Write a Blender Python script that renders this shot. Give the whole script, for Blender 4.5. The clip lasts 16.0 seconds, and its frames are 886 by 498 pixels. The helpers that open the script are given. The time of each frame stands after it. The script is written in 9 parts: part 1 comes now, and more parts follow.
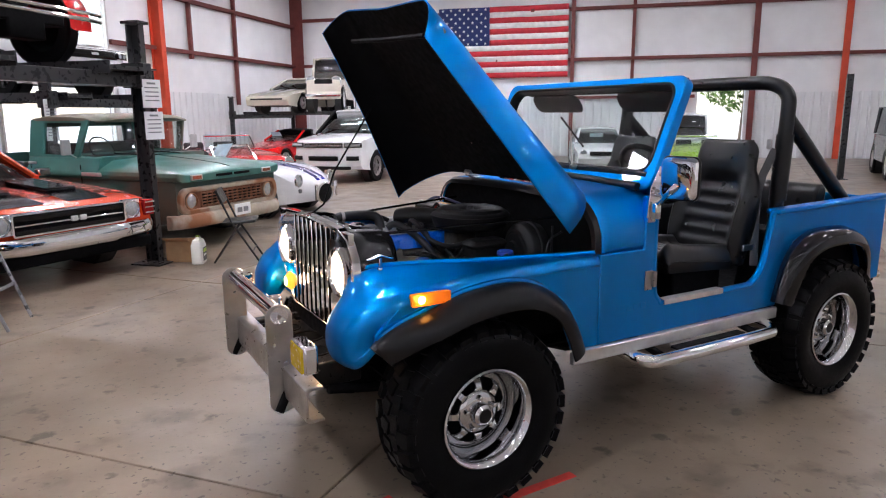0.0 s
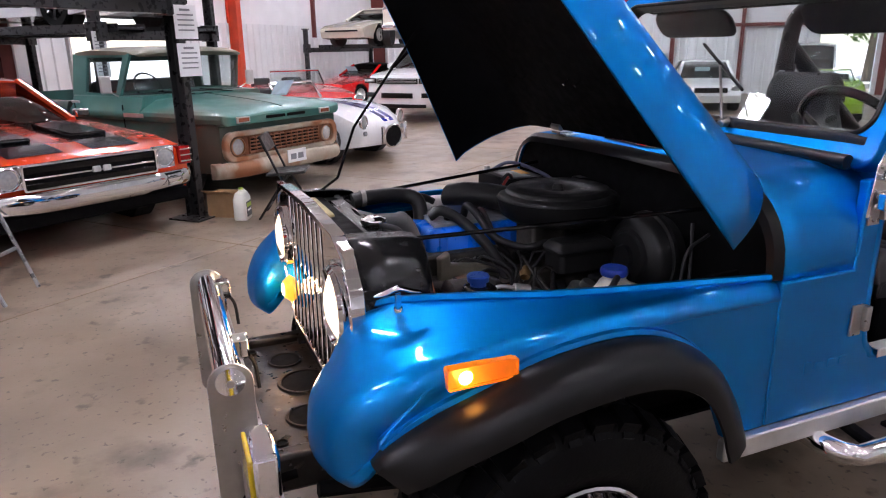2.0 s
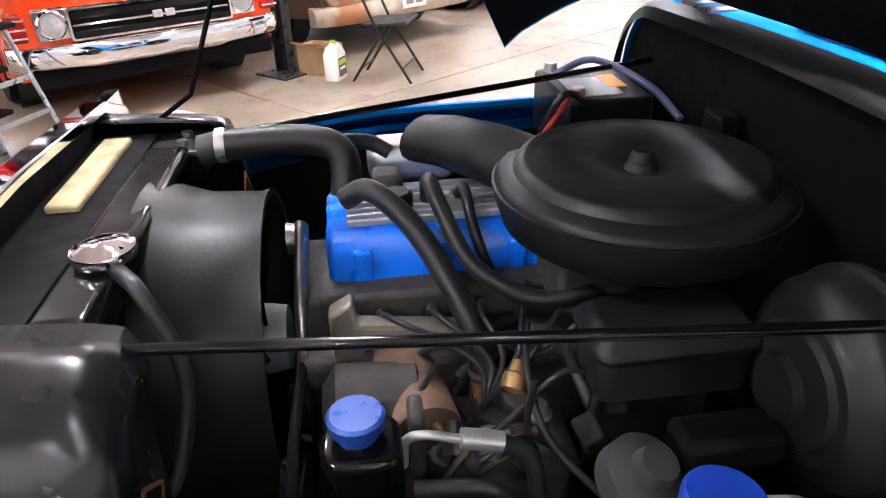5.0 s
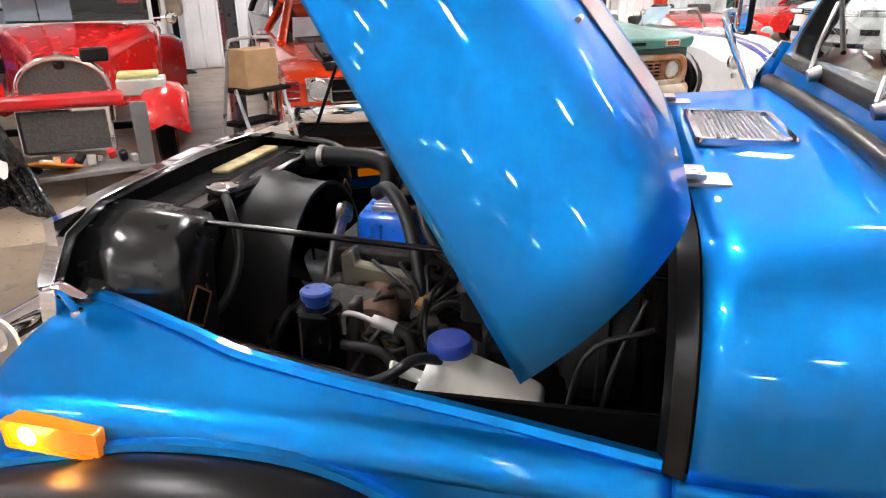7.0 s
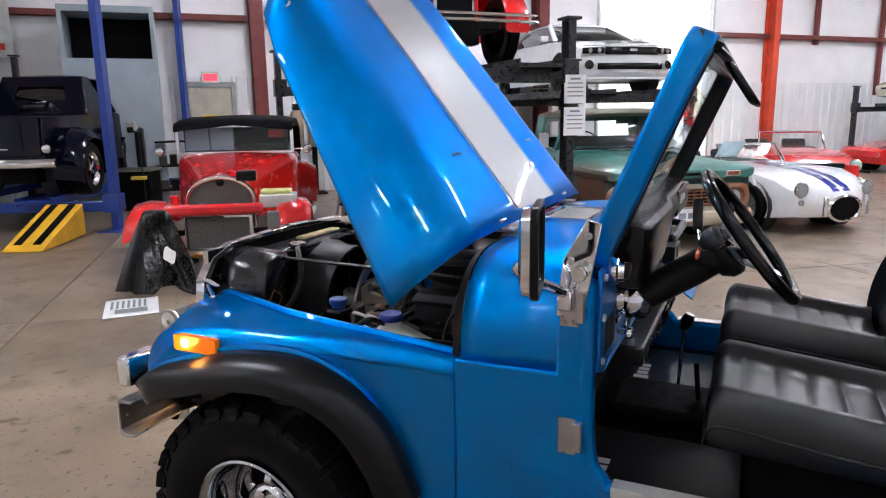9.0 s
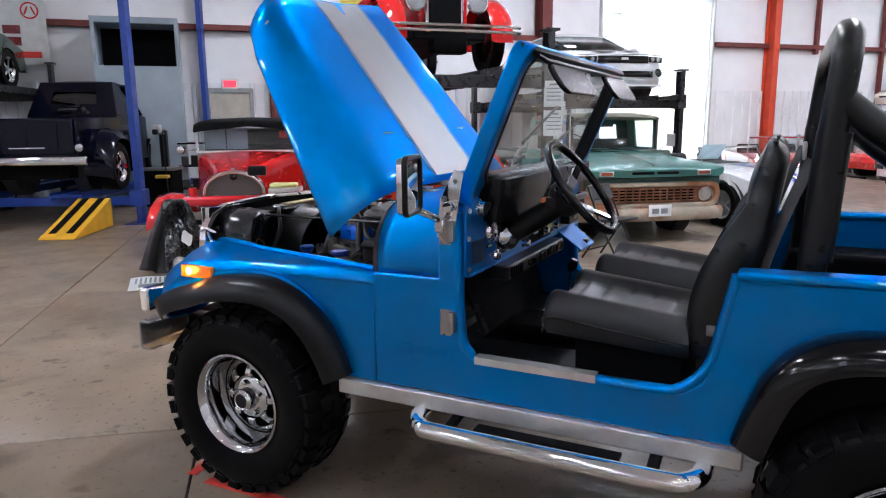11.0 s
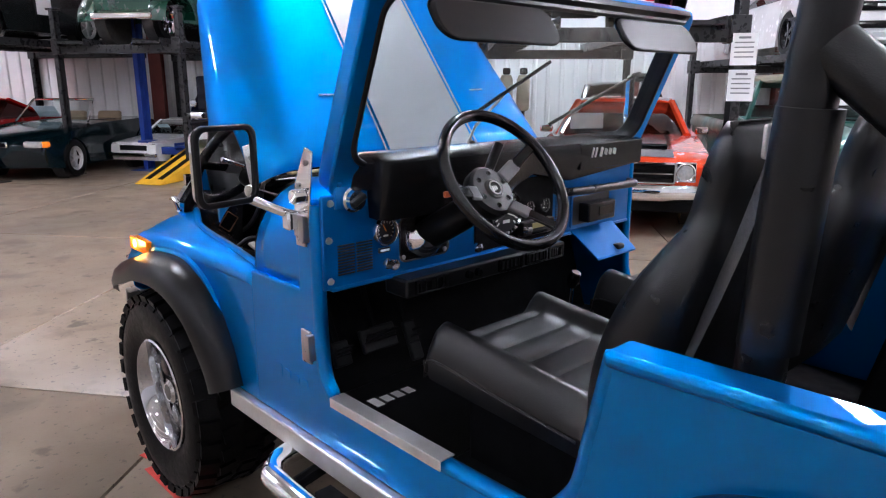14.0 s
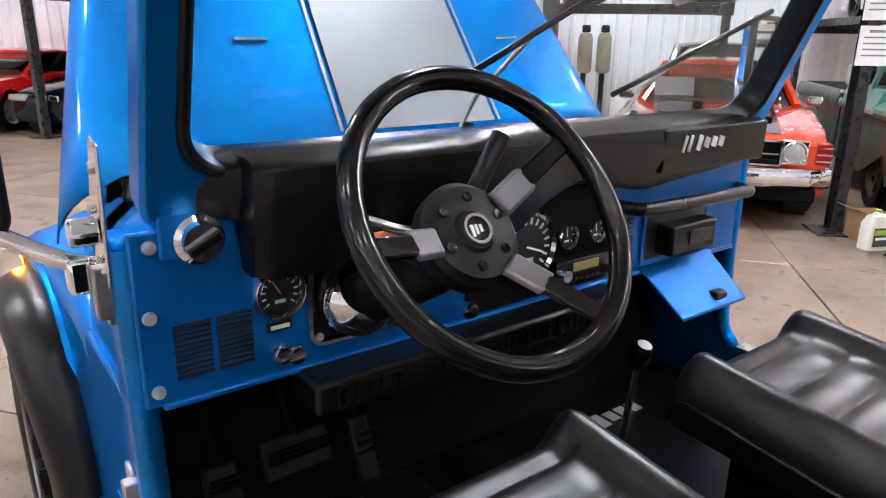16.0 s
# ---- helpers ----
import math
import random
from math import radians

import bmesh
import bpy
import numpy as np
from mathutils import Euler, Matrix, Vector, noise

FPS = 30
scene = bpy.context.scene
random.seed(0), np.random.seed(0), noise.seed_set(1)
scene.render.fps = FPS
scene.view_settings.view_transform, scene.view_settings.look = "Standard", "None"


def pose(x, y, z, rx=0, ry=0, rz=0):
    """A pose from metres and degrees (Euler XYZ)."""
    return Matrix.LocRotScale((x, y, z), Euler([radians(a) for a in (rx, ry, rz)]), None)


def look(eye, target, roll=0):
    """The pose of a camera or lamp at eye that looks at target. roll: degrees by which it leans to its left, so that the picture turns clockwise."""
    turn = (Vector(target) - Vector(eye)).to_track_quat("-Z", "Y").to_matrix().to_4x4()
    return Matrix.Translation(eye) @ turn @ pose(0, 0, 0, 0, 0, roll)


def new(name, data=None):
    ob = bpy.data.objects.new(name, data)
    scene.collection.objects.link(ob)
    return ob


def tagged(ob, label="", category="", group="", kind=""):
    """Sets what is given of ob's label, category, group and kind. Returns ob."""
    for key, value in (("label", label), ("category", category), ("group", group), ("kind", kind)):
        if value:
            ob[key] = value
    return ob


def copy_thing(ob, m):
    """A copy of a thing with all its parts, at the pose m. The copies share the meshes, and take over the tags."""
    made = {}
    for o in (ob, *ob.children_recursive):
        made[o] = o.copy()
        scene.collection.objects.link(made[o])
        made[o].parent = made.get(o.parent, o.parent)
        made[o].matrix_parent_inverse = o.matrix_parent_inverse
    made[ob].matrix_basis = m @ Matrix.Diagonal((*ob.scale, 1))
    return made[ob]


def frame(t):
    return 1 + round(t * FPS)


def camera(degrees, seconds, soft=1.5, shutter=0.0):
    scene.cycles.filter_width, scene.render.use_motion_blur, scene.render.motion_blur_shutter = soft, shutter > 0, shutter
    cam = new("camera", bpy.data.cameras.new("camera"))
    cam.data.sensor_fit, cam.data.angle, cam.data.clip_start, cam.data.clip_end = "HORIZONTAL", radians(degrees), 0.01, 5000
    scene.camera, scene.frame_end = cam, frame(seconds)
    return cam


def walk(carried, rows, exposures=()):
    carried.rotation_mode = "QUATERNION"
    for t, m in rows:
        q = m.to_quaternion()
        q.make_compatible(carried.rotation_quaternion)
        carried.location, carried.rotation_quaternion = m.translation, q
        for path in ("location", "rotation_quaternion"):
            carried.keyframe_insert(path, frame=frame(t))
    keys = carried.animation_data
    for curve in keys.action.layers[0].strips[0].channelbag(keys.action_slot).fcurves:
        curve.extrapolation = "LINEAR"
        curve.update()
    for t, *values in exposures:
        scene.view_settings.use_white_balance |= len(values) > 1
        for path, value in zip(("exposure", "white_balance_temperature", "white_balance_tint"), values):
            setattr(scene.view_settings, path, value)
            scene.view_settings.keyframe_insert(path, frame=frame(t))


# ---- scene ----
cam = camera(66.3, 16.0, soft=1.15)
PATH = [
    (0, (-1.459, -3.032, 1.649), (-0.494, -1.325, 1.257), -0.4),
    (0.5, (-1.268, -2.796, 1.616), (-0.442, -1.03, 1.171), -0.2),
    (1, (-1.071, -2.553, 1.626), (-0.391, -0.733, 1.153), -0.2),
    (1.5, (-0.947, -2.278, 1.604), (-0.277, -0.466, 1.085), -0.3),
    (2, (-0.823, -1.983, 1.623), (-0.096, -0.21, 1.053), -0.8),
    (2.5, (-0.643, -1.73, 1.575), (0.099, 0.02, 0.956), -0.9),
    (3, (-0.443, -1.503, 1.566), (0.257, 0.255, 0.919), -0.8),
    (3.2, (-0.392, -1.427, 1.548), (0.293, 0.324, 0.865), -0.7),
    (5.3, (0.077, -0.855, 1.518), (0.211, 0.88, 0.534), -1.7),
    (5.5, (0.112, -0.88, 1.522), (0.205, 0.868, 0.555), -1.5),
    (6, (0.199, -1.015, 1.519), (0.104, 0.754, 0.592), -0.9),
    (6.5, (0.354, -1.247, 1.533), (0.068, 0.526, 0.654), -1.1),
    (7, (0.549, -1.443, 1.576), (0.089, 0.356, 0.833), -0.7),
    (7.5, (0.798, -1.639, 1.596), (0.101, 0.138, 0.999), -1.0),
    (8, (0.948, -1.888, 1.632), (0.241, -0.087, 1.124), -1.0),
    (8.5, (1.116, -2.11, 1.643), (0.378, -0.303, 1.205), -0.5),
    (8.7, (1.212, -2.187, 1.645), (0.413, -0.4, 1.238), -0.9),
    (10.8, (1.907, -2.817, 1.562), (1.037, -1.053, 1.198), -0.7),
    (11, (1.995, -2.854, 1.557), (1.116, -1.095, 1.191), -0.6),
    (11.5, (2.176, -2.95, 1.536), (1.3, -1.197, 1.139), -0.6),
    (12, (2.373, -2.871, 1.515), (1.449, -1.154, 1.07), -0.6),
    (12.5, (2.538, -2.658, 1.504), (1.472, -1.032, 1.036), -0.4),
    (13, (2.546, -2.356, 1.518), (1.404, -0.8, 0.996), -0.2),
    (13.5, (2.523, -2.027, 1.531), (1.291, -0.541, 1.007), -0.1),
    (14, (2.482, -1.682, 1.552), (1.066, -0.351, 1.08), 0.0),
    (14.5, (2.327, -1.422, 1.536), (0.864, -0.142, 1.067), 0.3),
    (15, (2.162, -1.211, 1.526), (0.694, 0.056, 1.037), 0.4),
    (15.5, (2.043, -1.013, 1.527), (0.518, 0.175, 1.017), 0.7),
    (16, (1.935, -0.915, 1.514), (0.404, 0.233, 0.934), 0.8),
]
walk(cam, [(t, look(eye, target, roll)) for t, eye, target, roll in PATH],
     [(0, 1.75, 6250, 14), (2.5, 1.75, 6350, 20), (3.4, 2.1, 6450, 20), (5.3, 3.15, 6500, 12), (6.0, 3.08, 6700, 10), (7.0, 2.55, 6900, 10), (8.0, 2.15, 6850, 10), (8.5, 1.92, 6450, 10), (11, 1.80, 5950, 10), (13.5, 2.08, 6000, 15), (14.5, 2.32, 6200, 13), (16, 2.55, 6450, 13)])


# building axes: X along the flag wall, Y along the door wall towards the corner (0, 0)
BA = math.atan2(-0.700, 0.714)
BM = Matrix.Translation((7.6, 25.5, 0)) @ Matrix.Rotation(BA, 4, "Z")


def bl(x, y, z=0.0):
    return BM @ Vector((x, y, z))


def at_bl(x, y, z=0.0, heading=0.0):
    """Pose of a vehicle whose front centre stands at building place (x, y); heading 0 faces +X of the building."""
    return BM @ pose(x, y, z, 0, 0, heading + 180)


world = bpy.data.worlds.new("sky")
scene.world = world
world.use_nodes = True
wn = world.node_tree
sky = wn.nodes.new("ShaderNodeTexSky")
sky.sky_type = "NISHITA"
sky.sun_disc = False
sky.sun_elevation, sky.sun_rotation = radians(55), radians(310)
wn.links.new(sky.outputs[0], wn.nodes["Background"].inputs[0])
wn.nodes["Background"].inputs[1].default_value = 0.15
sun = new("sun", bpy.data.lights.new("sun", "SUN"))
sun.data.energy, sun.data.angle, sun.data.color = 5.0, radians(0.6), (1.0, 0.95, 0.88)
sun.matrix_world = look((-27, 34, 50), (0, 12, 0))

# the vehicle's lit lamps
for sy in (-1, 1):
    glim = new("turn_signal_light", bpy.data.lights.new("turn_signal_light", "POINT"))
    glim.data.energy, glim.data.color, glim.data.shadow_soft_size = 0.26, (1.0, 0.60, 0.30), 0.03
    glim.location = (-0.53, sy * 0.352, 0.80)
    mark = new("side_marker_light", bpy.data.lights.new("side_marker_light", "POINT"))
    mark.data.energy, mark.data.color, mark.data.shadow_soft_size = 0.16, (1.0, 0.38, 0.06), 0.02
    mark.location = (-0.278, sy * 0.805, 0.937)
    beam = new("headlight_beam", bpy.data.lights.new("headlight_beam", "SPOT"))
    beam.data.energy, beam.data.color, beam.data.shadow_soft_size = 4.5, (1.0, 0.74, 0.46), 0.07
    beam.data.spot_size, beam.data.spot_blend = radians(105), 0.7
    beam.matrix_world = look((-0.51, sy * 0.378, 0.992), (-3.0, sy * 0.378, 0.45))


# ---- materials ----
def surf(name, col, rough=0.5, metal=0.0, var=0.12, scale=6.0, rvar=0.12, bump=0.0, bscale=80.0, coat=0.0, spec=0.5, emit=0.0, second=None, cut=0.62):
    """Principled surface with colour and gloss varied at two scales; second: a colour that comes in patches (rust, dirt)."""
    m = bpy.data.materials.new(name)
    m.use_nodes = True
    t = m.node_tree
    n, ln = t.nodes, t.links
    b = n["Principled BSDF"]
    tc = n.new("ShaderNodeTexCoord")

    def noise_at(s, detail=5.0):
        x = n.new("ShaderNodeTexNoise")
        x.inputs["Scale"].default_value, x.inputs["Detail"].default_value = s, detail
        ln.new(tc.outputs["Object"], x.inputs["Vector"])
        return x.outputs[0]

    def ramp(src, p0, p1, c0, c1):
        r = n.new("ShaderNodeValToRGB")
        r.color_ramp.elements[0].position, r.color_ramp.elements[1].position = p0, p1
        r.color_ramp.elements[0].color, r.color_ramp.elements[1].color = c0, c1
        ln.new(src, r.inputs[0])
        return r.outputs[0]

    lo = (*[c * (1 - var) for c in col], 1)
    hi = (*[min(1, c * (1 + var)) for c in col], 1)
    c = ramp(noise_at(scale), 0.3, 0.7, lo, hi)
    if second:
        mix = n.new("ShaderNodeMix")
        mix.data_type = "RGBA"
        f = ramp(noise_at(scale * 0.45, 8.0), cut, cut + 0.14, (0, 0, 0, 1), (1, 1, 1, 1))
        ln.new(f, mix.inputs[0]), ln.new(c, mix.inputs[6])
        mix.inputs[7].default_value = (*second, 1)
        c = mix.outputs[2]
    ln.new(c, b.inputs["Base Color"])
    b.inputs["Metallic"].default_value = metal
    b.inputs["Specular IOR Level"].default_value = spec
    b.inputs["Coat Weight"].default_value, b.inputs["Coat Roughness"].default_value = coat, 0.015
    if rvar:
        ln.new(ramp(noise_at(scale * 3.1, 3.0), 0.3, 0.75, (max(0.0, rough - rvar),) * 3 + (1,), (min(1.0, rough + rvar),) * 3 + (1,)), b.inputs["Roughness"])
    else:
        b.inputs["Roughness"].default_value = rough
    if bump:
        bp = n.new("ShaderNodeBump")
        bp.inputs["Strength"].default_value, bp.inputs["Distance"].default_value = bump, 0.004
        ln.new(noise_at(bscale, 4.0), bp.inputs["Height"]), ln.new(bp.outputs[0], b.inputs["Normal"])
    if emit:
        b.inputs["Emission Color"].default_value, b.inputs["Emission Strength"].default_value = (*col, 1), emit
    return m


def glass(name, tint=(0.9, 0.95, 0.95), gloss=0.12, rough=0.0):
    """Thin pane: clear, with a mirror-like sheen that grows at a slant."""
    m = bpy.data.materials.new(name)
    m.use_nodes = True
    t = m.node_tree
    t.nodes.clear()
    out, mix = t.nodes.new("ShaderNodeOutputMaterial"), t.nodes.new("ShaderNodeMixShader")
    tr, gl, lw = t.nodes.new("ShaderNodeBsdfTransparent"), t.nodes.new("ShaderNodeBsdfGlossy"), t.nodes.new("ShaderNodeLayerWeight")
    tr.inputs[0].default_value, gl.inputs["Roughness"].default_value, lw.inputs[0].default_value = (*tint, 1), rough, 0.5
    pw, ma = t.nodes.new("ShaderNodeMath"), t.nodes.new("ShaderNodeMath")
    pw.operation, ma.operation = "POWER", "MULTIPLY_ADD"
    pw.inputs[1].default_value, ma.inputs[1].default_value, ma.inputs[2].default_value = 4.0, 0.6, gloss * 0.35
    t.links.new(lw.outputs["Facing"], pw.inputs[0]), t.links.new(pw.outputs[0], ma.inputs[0])
    t.links.new(ma.outputs[0], mix.inputs[0]), t.links.new(tr.outputs[0], mix.inputs[1]), t.links.new(gl.outputs[0], mix.inputs[2])
    t.links.new(mix.outputs[0], out.inputs[0])
    return m


def glow(name, col, strength):
    m = bpy.data.materials.new(name)
    m.use_nodes = True
    b = m.node_tree.nodes["Principled BSDF"]
    b.inputs["Base Color"].default_value, b.inputs["Roughness"].default_value = (*col, 1), 0.3
    b.inputs["Emission Color"].default_value, b.inputs["Emission Strength"].default_value = (*col, 1), strength
    return m


# ---- mesh tools ----
def box(bm, c, s, rot=None):
    m = Matrix.Translation(c) @ (rot.to_4x4() if rot else Matrix()) @ Matrix.Diagonal((*s, 1))
    return bmesh.ops.create_cube(bm, size=1, matrix=m)["verts"]


def rings(bm, sections, closed=True, cap=True):
    """A skin over sections of equally many points."""
    vs = [[bm.verts.new(p) for p in s] for s in sections]
    n = len(vs[0])
    for a, b in zip(vs, vs[1:]):
        for i in range(n if closed else n - 1):
            j = (i + 1) % n
            try:
                bm.faces.new((a[i], a[j], b[j], b[i]))
            except ValueError:
                pass
    if cap and closed:
        bm.faces.new(vs[0][::-1])
        bm.faces.new(vs[-1])
    return vs


def prism(bm, pts, axis, a, b):
    """A flat outline pushed from a to b along an axis. pts: (x, z) for y, (y, z) for x, (x, y) for z."""
    put = {"y": lambda p, d: (p[0], d, p[1]), "x": lambda p, d: (d, p[0], p[1]), "z": lambda p, d: (p[0], p[1], d)}[axis]
    rings(bm, [[put(p, a) for p in pts], [put(p, b) for p in pts]])


def curve(pts, steps=6, closed=False):
    """Catmull-Rom points through pts."""
    pts = [Vector(p) for p in pts]
    n, out = len(pts), []
    for i in range(n if closed else n - 1):
        if closed:
            p0, p1, p2, p3 = (pts[(i + k - 1) % n] for k in range(4))
        else:
            p1, p2 = pts[i], pts[i + 1]
            p0, p3 = pts[i - 1] if i else p1 * 2 - p2, pts[i + 2] if i + 2 < n else p2 * 2 - p1
        for k in range(steps):
            s = k / steps
            out.append(0.5 * ((2 * p1) + (p2 - p0) * s + (2 * p0 - 5 * p1 + 4 * p2 - p3) * s * s + (3 * p1 - p0 - 3 * p2 + p3) * s ** 3))
    return out if closed else out + [pts[-1]]


def tube(bm, pts, r, n=10, smooth=0, closed=False, cap=True, flat=1.0):
    """A round bar along points; smooth: steps of a curve through them; flat squeezes the section."""
    pts = curve(pts, smooth, closed) if smooth else [Vector(p) for p in pts]
    m, secs, up = len(pts), [], None
    for i, p in enumerate(pts):
        a, b = (pts[i - 1], pts[(i + 1) % m]) if closed else (pts[max(i - 1, 0)], pts[min(i + 1, m - 1)])
        d = (b - a).normalized()
        if up is None:
            up = d.orthogonal().normalized() if abs(d.z) > 0.9 else Vector((0, 0, 1))
        side = d.cross(up).normalized()
        up = side.cross(d).normalized()
        rr = r[min(i, len(r) - 1)] if isinstance(r, (list, tuple)) else r
        secs.append([p + rr * (math.cos(q) * side + math.sin(q) * up * flat) for q in (2 * math.pi * k / n for k in range(n))])
    if closed:
        secs.append(secs[0])
    rings(bm, secs, True, cap and not closed)
    if closed:
        bmesh.ops.remove_doubles(bm, verts=bm.verts, dist=1e-6)


def lathe(bm, prof, n=24, m=None, a0=0.0, a1=360.0):
    """A profile of (radius, height) turned about z, then posed by m."""
    m = m or Matrix()
    full = abs(a1 - a0) >= 360
    secs = []
    for k in range(n if full else n + 1):
        q = radians(a0 + (a1 - a0) * k / n)
        secs.append([m @ Vector((r * math.cos(q), r * math.sin(q), h)) for r, h in prof])
    if full:
        secs.append(secs[0])
    rings(bm, secs, False, False)
    bmesh.ops.remove_doubles(bm, verts=bm.verts, dist=1e-6)


def sheet(bm, f, nu, nv):
    vs = [[bm.verts.new(f(i / nu, j / nv)) for j in range(nv + 1)] for i in range(nu + 1)]
    for i in range(nu):
        for j in range(nv):
            bm.faces.new((vs[i][j], vs[i + 1][j], vs[i + 1][j + 1], vs[i][j + 1]))


def rounded(x0, y0, x1, y1, r, k=4):
    """Outline of a rectangle with round corners."""
    out = []
    for cx, cy, a in ((x1 - r, y1 - r, 0), (x0 + r, y1 - r, 90), (x0 + r, y0 + r, 180), (x1 - r, y0 + r, 270)):
        out += [(cx + r * math.cos(radians(a + 90 * i / k)), cy + r * math.sin(radians(a + 90 * i / k))) for i in range(k + 1)]
    return out


def frame_ring(bm, outer, inner, axis, a, b):
    """A flat ring between two outlines of equally many points, with depth."""
    put = {"y": lambda p, d: (p[0], d, p[1]), "x": lambda p, d: (d, p[0], p[1]), "z": lambda p, d: (p[0], p[1], d)}[axis]
    rings(bm, [[put(p, a) for p in outer], [put(p, b) for p in outer], [put(p, b) for p in inner], [put(p, a) for p in inner], [put(p, a) for p in outer]], True, False)
    bmesh.ops.remove_doubles(bm, verts=bm.verts, dist=1e-6)


def part(name, bm, mat, parent=None, label="", bevel=0.0, segs=2, sharp=38.0, solid=0.0, m=None):
    bmesh.ops.recalc_face_normals(bm, faces=bm.faces)
    me = bpy.data.meshes.new(name)
    bm.to_mesh(me)
    bm.free()
    me.shade_smooth()
    me.set_sharp_from_angle(angle=radians(sharp))
    me.materials.append(mat)
    ob = new(name, me)
    if solid:
        so = ob.modifiers.new("thickness", "SOLIDIFY")
        so.thickness, so.offset = solid, 0.0
    if bevel:
        be = ob.modifiers.new("edges", "BEVEL")
        be.width, be.segments, be.limit_method, be.angle_limit = bevel, segs, "ANGLE", radians(40)
    if parent:
        ob.parent = parent
    if m:
        ob.matrix_basis = m
    return tagged(ob, label)


def thing(name, label, category, m=None, group="", kind=""):
    ob = new(name)
    ob.empty_display_size = 0.2
    if m:
        ob.matrix_basis = m
    return tagged(ob, label, category, group, kind)


def one(name, bm, mat, label, category="", kind="", group="", m=None, bevel=0.0, solid=0.0, segs=2):
    """A thing that is a single mesh."""
    return tagged(part(name, bm, mat, None, label, bevel, segs, 38.0, solid, m), label, category, group, kind)


def B():
    return bmesh.new()


# ---- materials in use ----
M_BLUE = surf("blue_paint", (0.0, 0.222, 0.64), 0.43, 0.95, 0.03, 3.0, 0.0, coat=0.5, spec=0.10)
M_BLUE.node_tree.nodes["Principled BSDF"].inputs["Specular Tint"].default_value = (0.03, 0.47, 1.0, 1)
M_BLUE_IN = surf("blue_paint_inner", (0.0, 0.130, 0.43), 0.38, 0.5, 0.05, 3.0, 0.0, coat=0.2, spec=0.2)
M_SILVER = surf("silver_stripe", (0.40, 0.41, 0.43), 0.38, 0.45, 0.04, 4.0, 0.0, coat=0.4)
M_ENGINE = surf("engine_blue", (0.0, 0.15, 0.80), 0.3, 0.0, 0.1, 9.0, 0.08, coat=0.6)
M_CHROME = surf("chrome", (0.85, 0.86, 0.88), 0.06, 1.0, 0.03, 5.0, 0.04)
M_RIMCHROME = surf("wheel_chrome", (0.60, 0.61, 0.63), 0.07, 1.0, 0.05, 7.0, 0.05)
M_STEEL = surf("brushed_steel", (0.42, 0.41, 0.40), 0.36, 1.0, 0.12, 12.0, 0.1)
M_ALU = surf("dull_aluminium", (0.62, 0.62, 0.61), 0.42, 0.8, 0.12, 10.0, 0.12)
M_RUBBER = surf("tyre_rubber", (0.004, 0.004, 0.0044), 0.40, 0.0, 0.2, 14.0, 0.08, bump=0.2, bscale=120, spec=0.08)
M_BLACKP = surf("black_plastic", (0.006, 0.006, 0.0065), 0.30, 0.0, 0.10, 7.0, 0.0, bump=0.05, bscale=260, spec=0.24)
M_BLACKG = surf("black_gloss", (0.004, 0.004, 0.0045), 0.14, 0.0, 0.1, 6.0, 0.03, coat=0.1, spec=0.32)
M_BLACKM = surf("black_matt", (0.004, 0.004, 0.0045), 0.7, 0.0, 0.25, 9.0, 0.1, spec=0.08)
M_VINYL = surf("black_vinyl", (0.0055, 0.0055, 0.006), 0.30, 0.0, 0.08, 5.0, 0.03, bump=0.12, bscale=420, spec=0.36)
M_SEAT = surf("pleated_vinyl", (0.004, 0.004, 0.0045), 0.34, 0.0, 0.08, 5.0, 0.0, bump=0.08, bscale=260, spec=0.55)
M_COWL = surf("cowl_black", (0.009, 0.009, 0.0095), 0.24, 0.0, 0.15, 8.0, 0.06, bump=0.10, bscale=14, spec=0.5)
M_BAY = surf("bay_black", (0.010, 0.010, 0.0105), 0.44, 0.0, 0.25, 8.0, 0.10, bump=0.10, bscale=160, spec=0.28, second=(0.022, 0.020, 0.018), cut=0.60)
M_PAD = surf("black_dash_pad", (0.0045, 0.0045, 0.005), 0.27, 0.0, 0.08, 5.0, 0.0, bump=0.10, bscale=380, spec=0.26)
M_CAST = surf("cast_iron", (0.05, 0.045, 0.04), 0.7, 0.4, 0.3, 18.0, 0.15, bump=0.4, bscale=60, second=(0.09, 0.05, 0.03))
M_HOSE = surf("rubber_hose", (0.013, 0.013, 0.014), 0.42, 0.0, 0.2, 12.0, 0.12, spec=0.35)
M_GLASS = glass("window_glass")
M_AMBER = surf("amber_lens", (0.9, 0.22, 0.005), 0.2, 0.0, 0.1, 30.0, 0.05, coat=0.6, emit=0.05)
M_AMBER_HOT = glow("amber_filament", (1.0, 0.60, 0.16), 5.0)
M_AMBER_LIT = glow("amber_bulb", (1.0, 0.36, 0.03), 0.45)
M_HEAD_LIT = glow("headlight_lit", (1.0, 0.80, 0.52), 0.9)
M_YELLOW = surf("yellow_lens", (0.50, 0.34, 0.005), 0.25, 0.0, 0.15, 20.0, 0.05, coat=0.6)
M_WHITEPL = surf("white_plastic", (0.72, 0.72, 0.66), 0.45, 0.0, 0.07, 9.0, 0.1, bump=0.1, bscale=60)
M_PAPER = surf("paper", (0.82, 0.83, 0.84), 0.7, 0.0, 0.03, 5.0, 0.05)
M_INK = surf("printed_ink", (0.22, 0.23, 0.25), 0.7, 0.0, 0.05, 5.0, 0.05)
M_WALL = surf("white_insulation", (0.86, 0.86, 0.87), 0.5, 0.0, 0.05, 1.2, 0.12, bump=0.5, bscale=3.0)
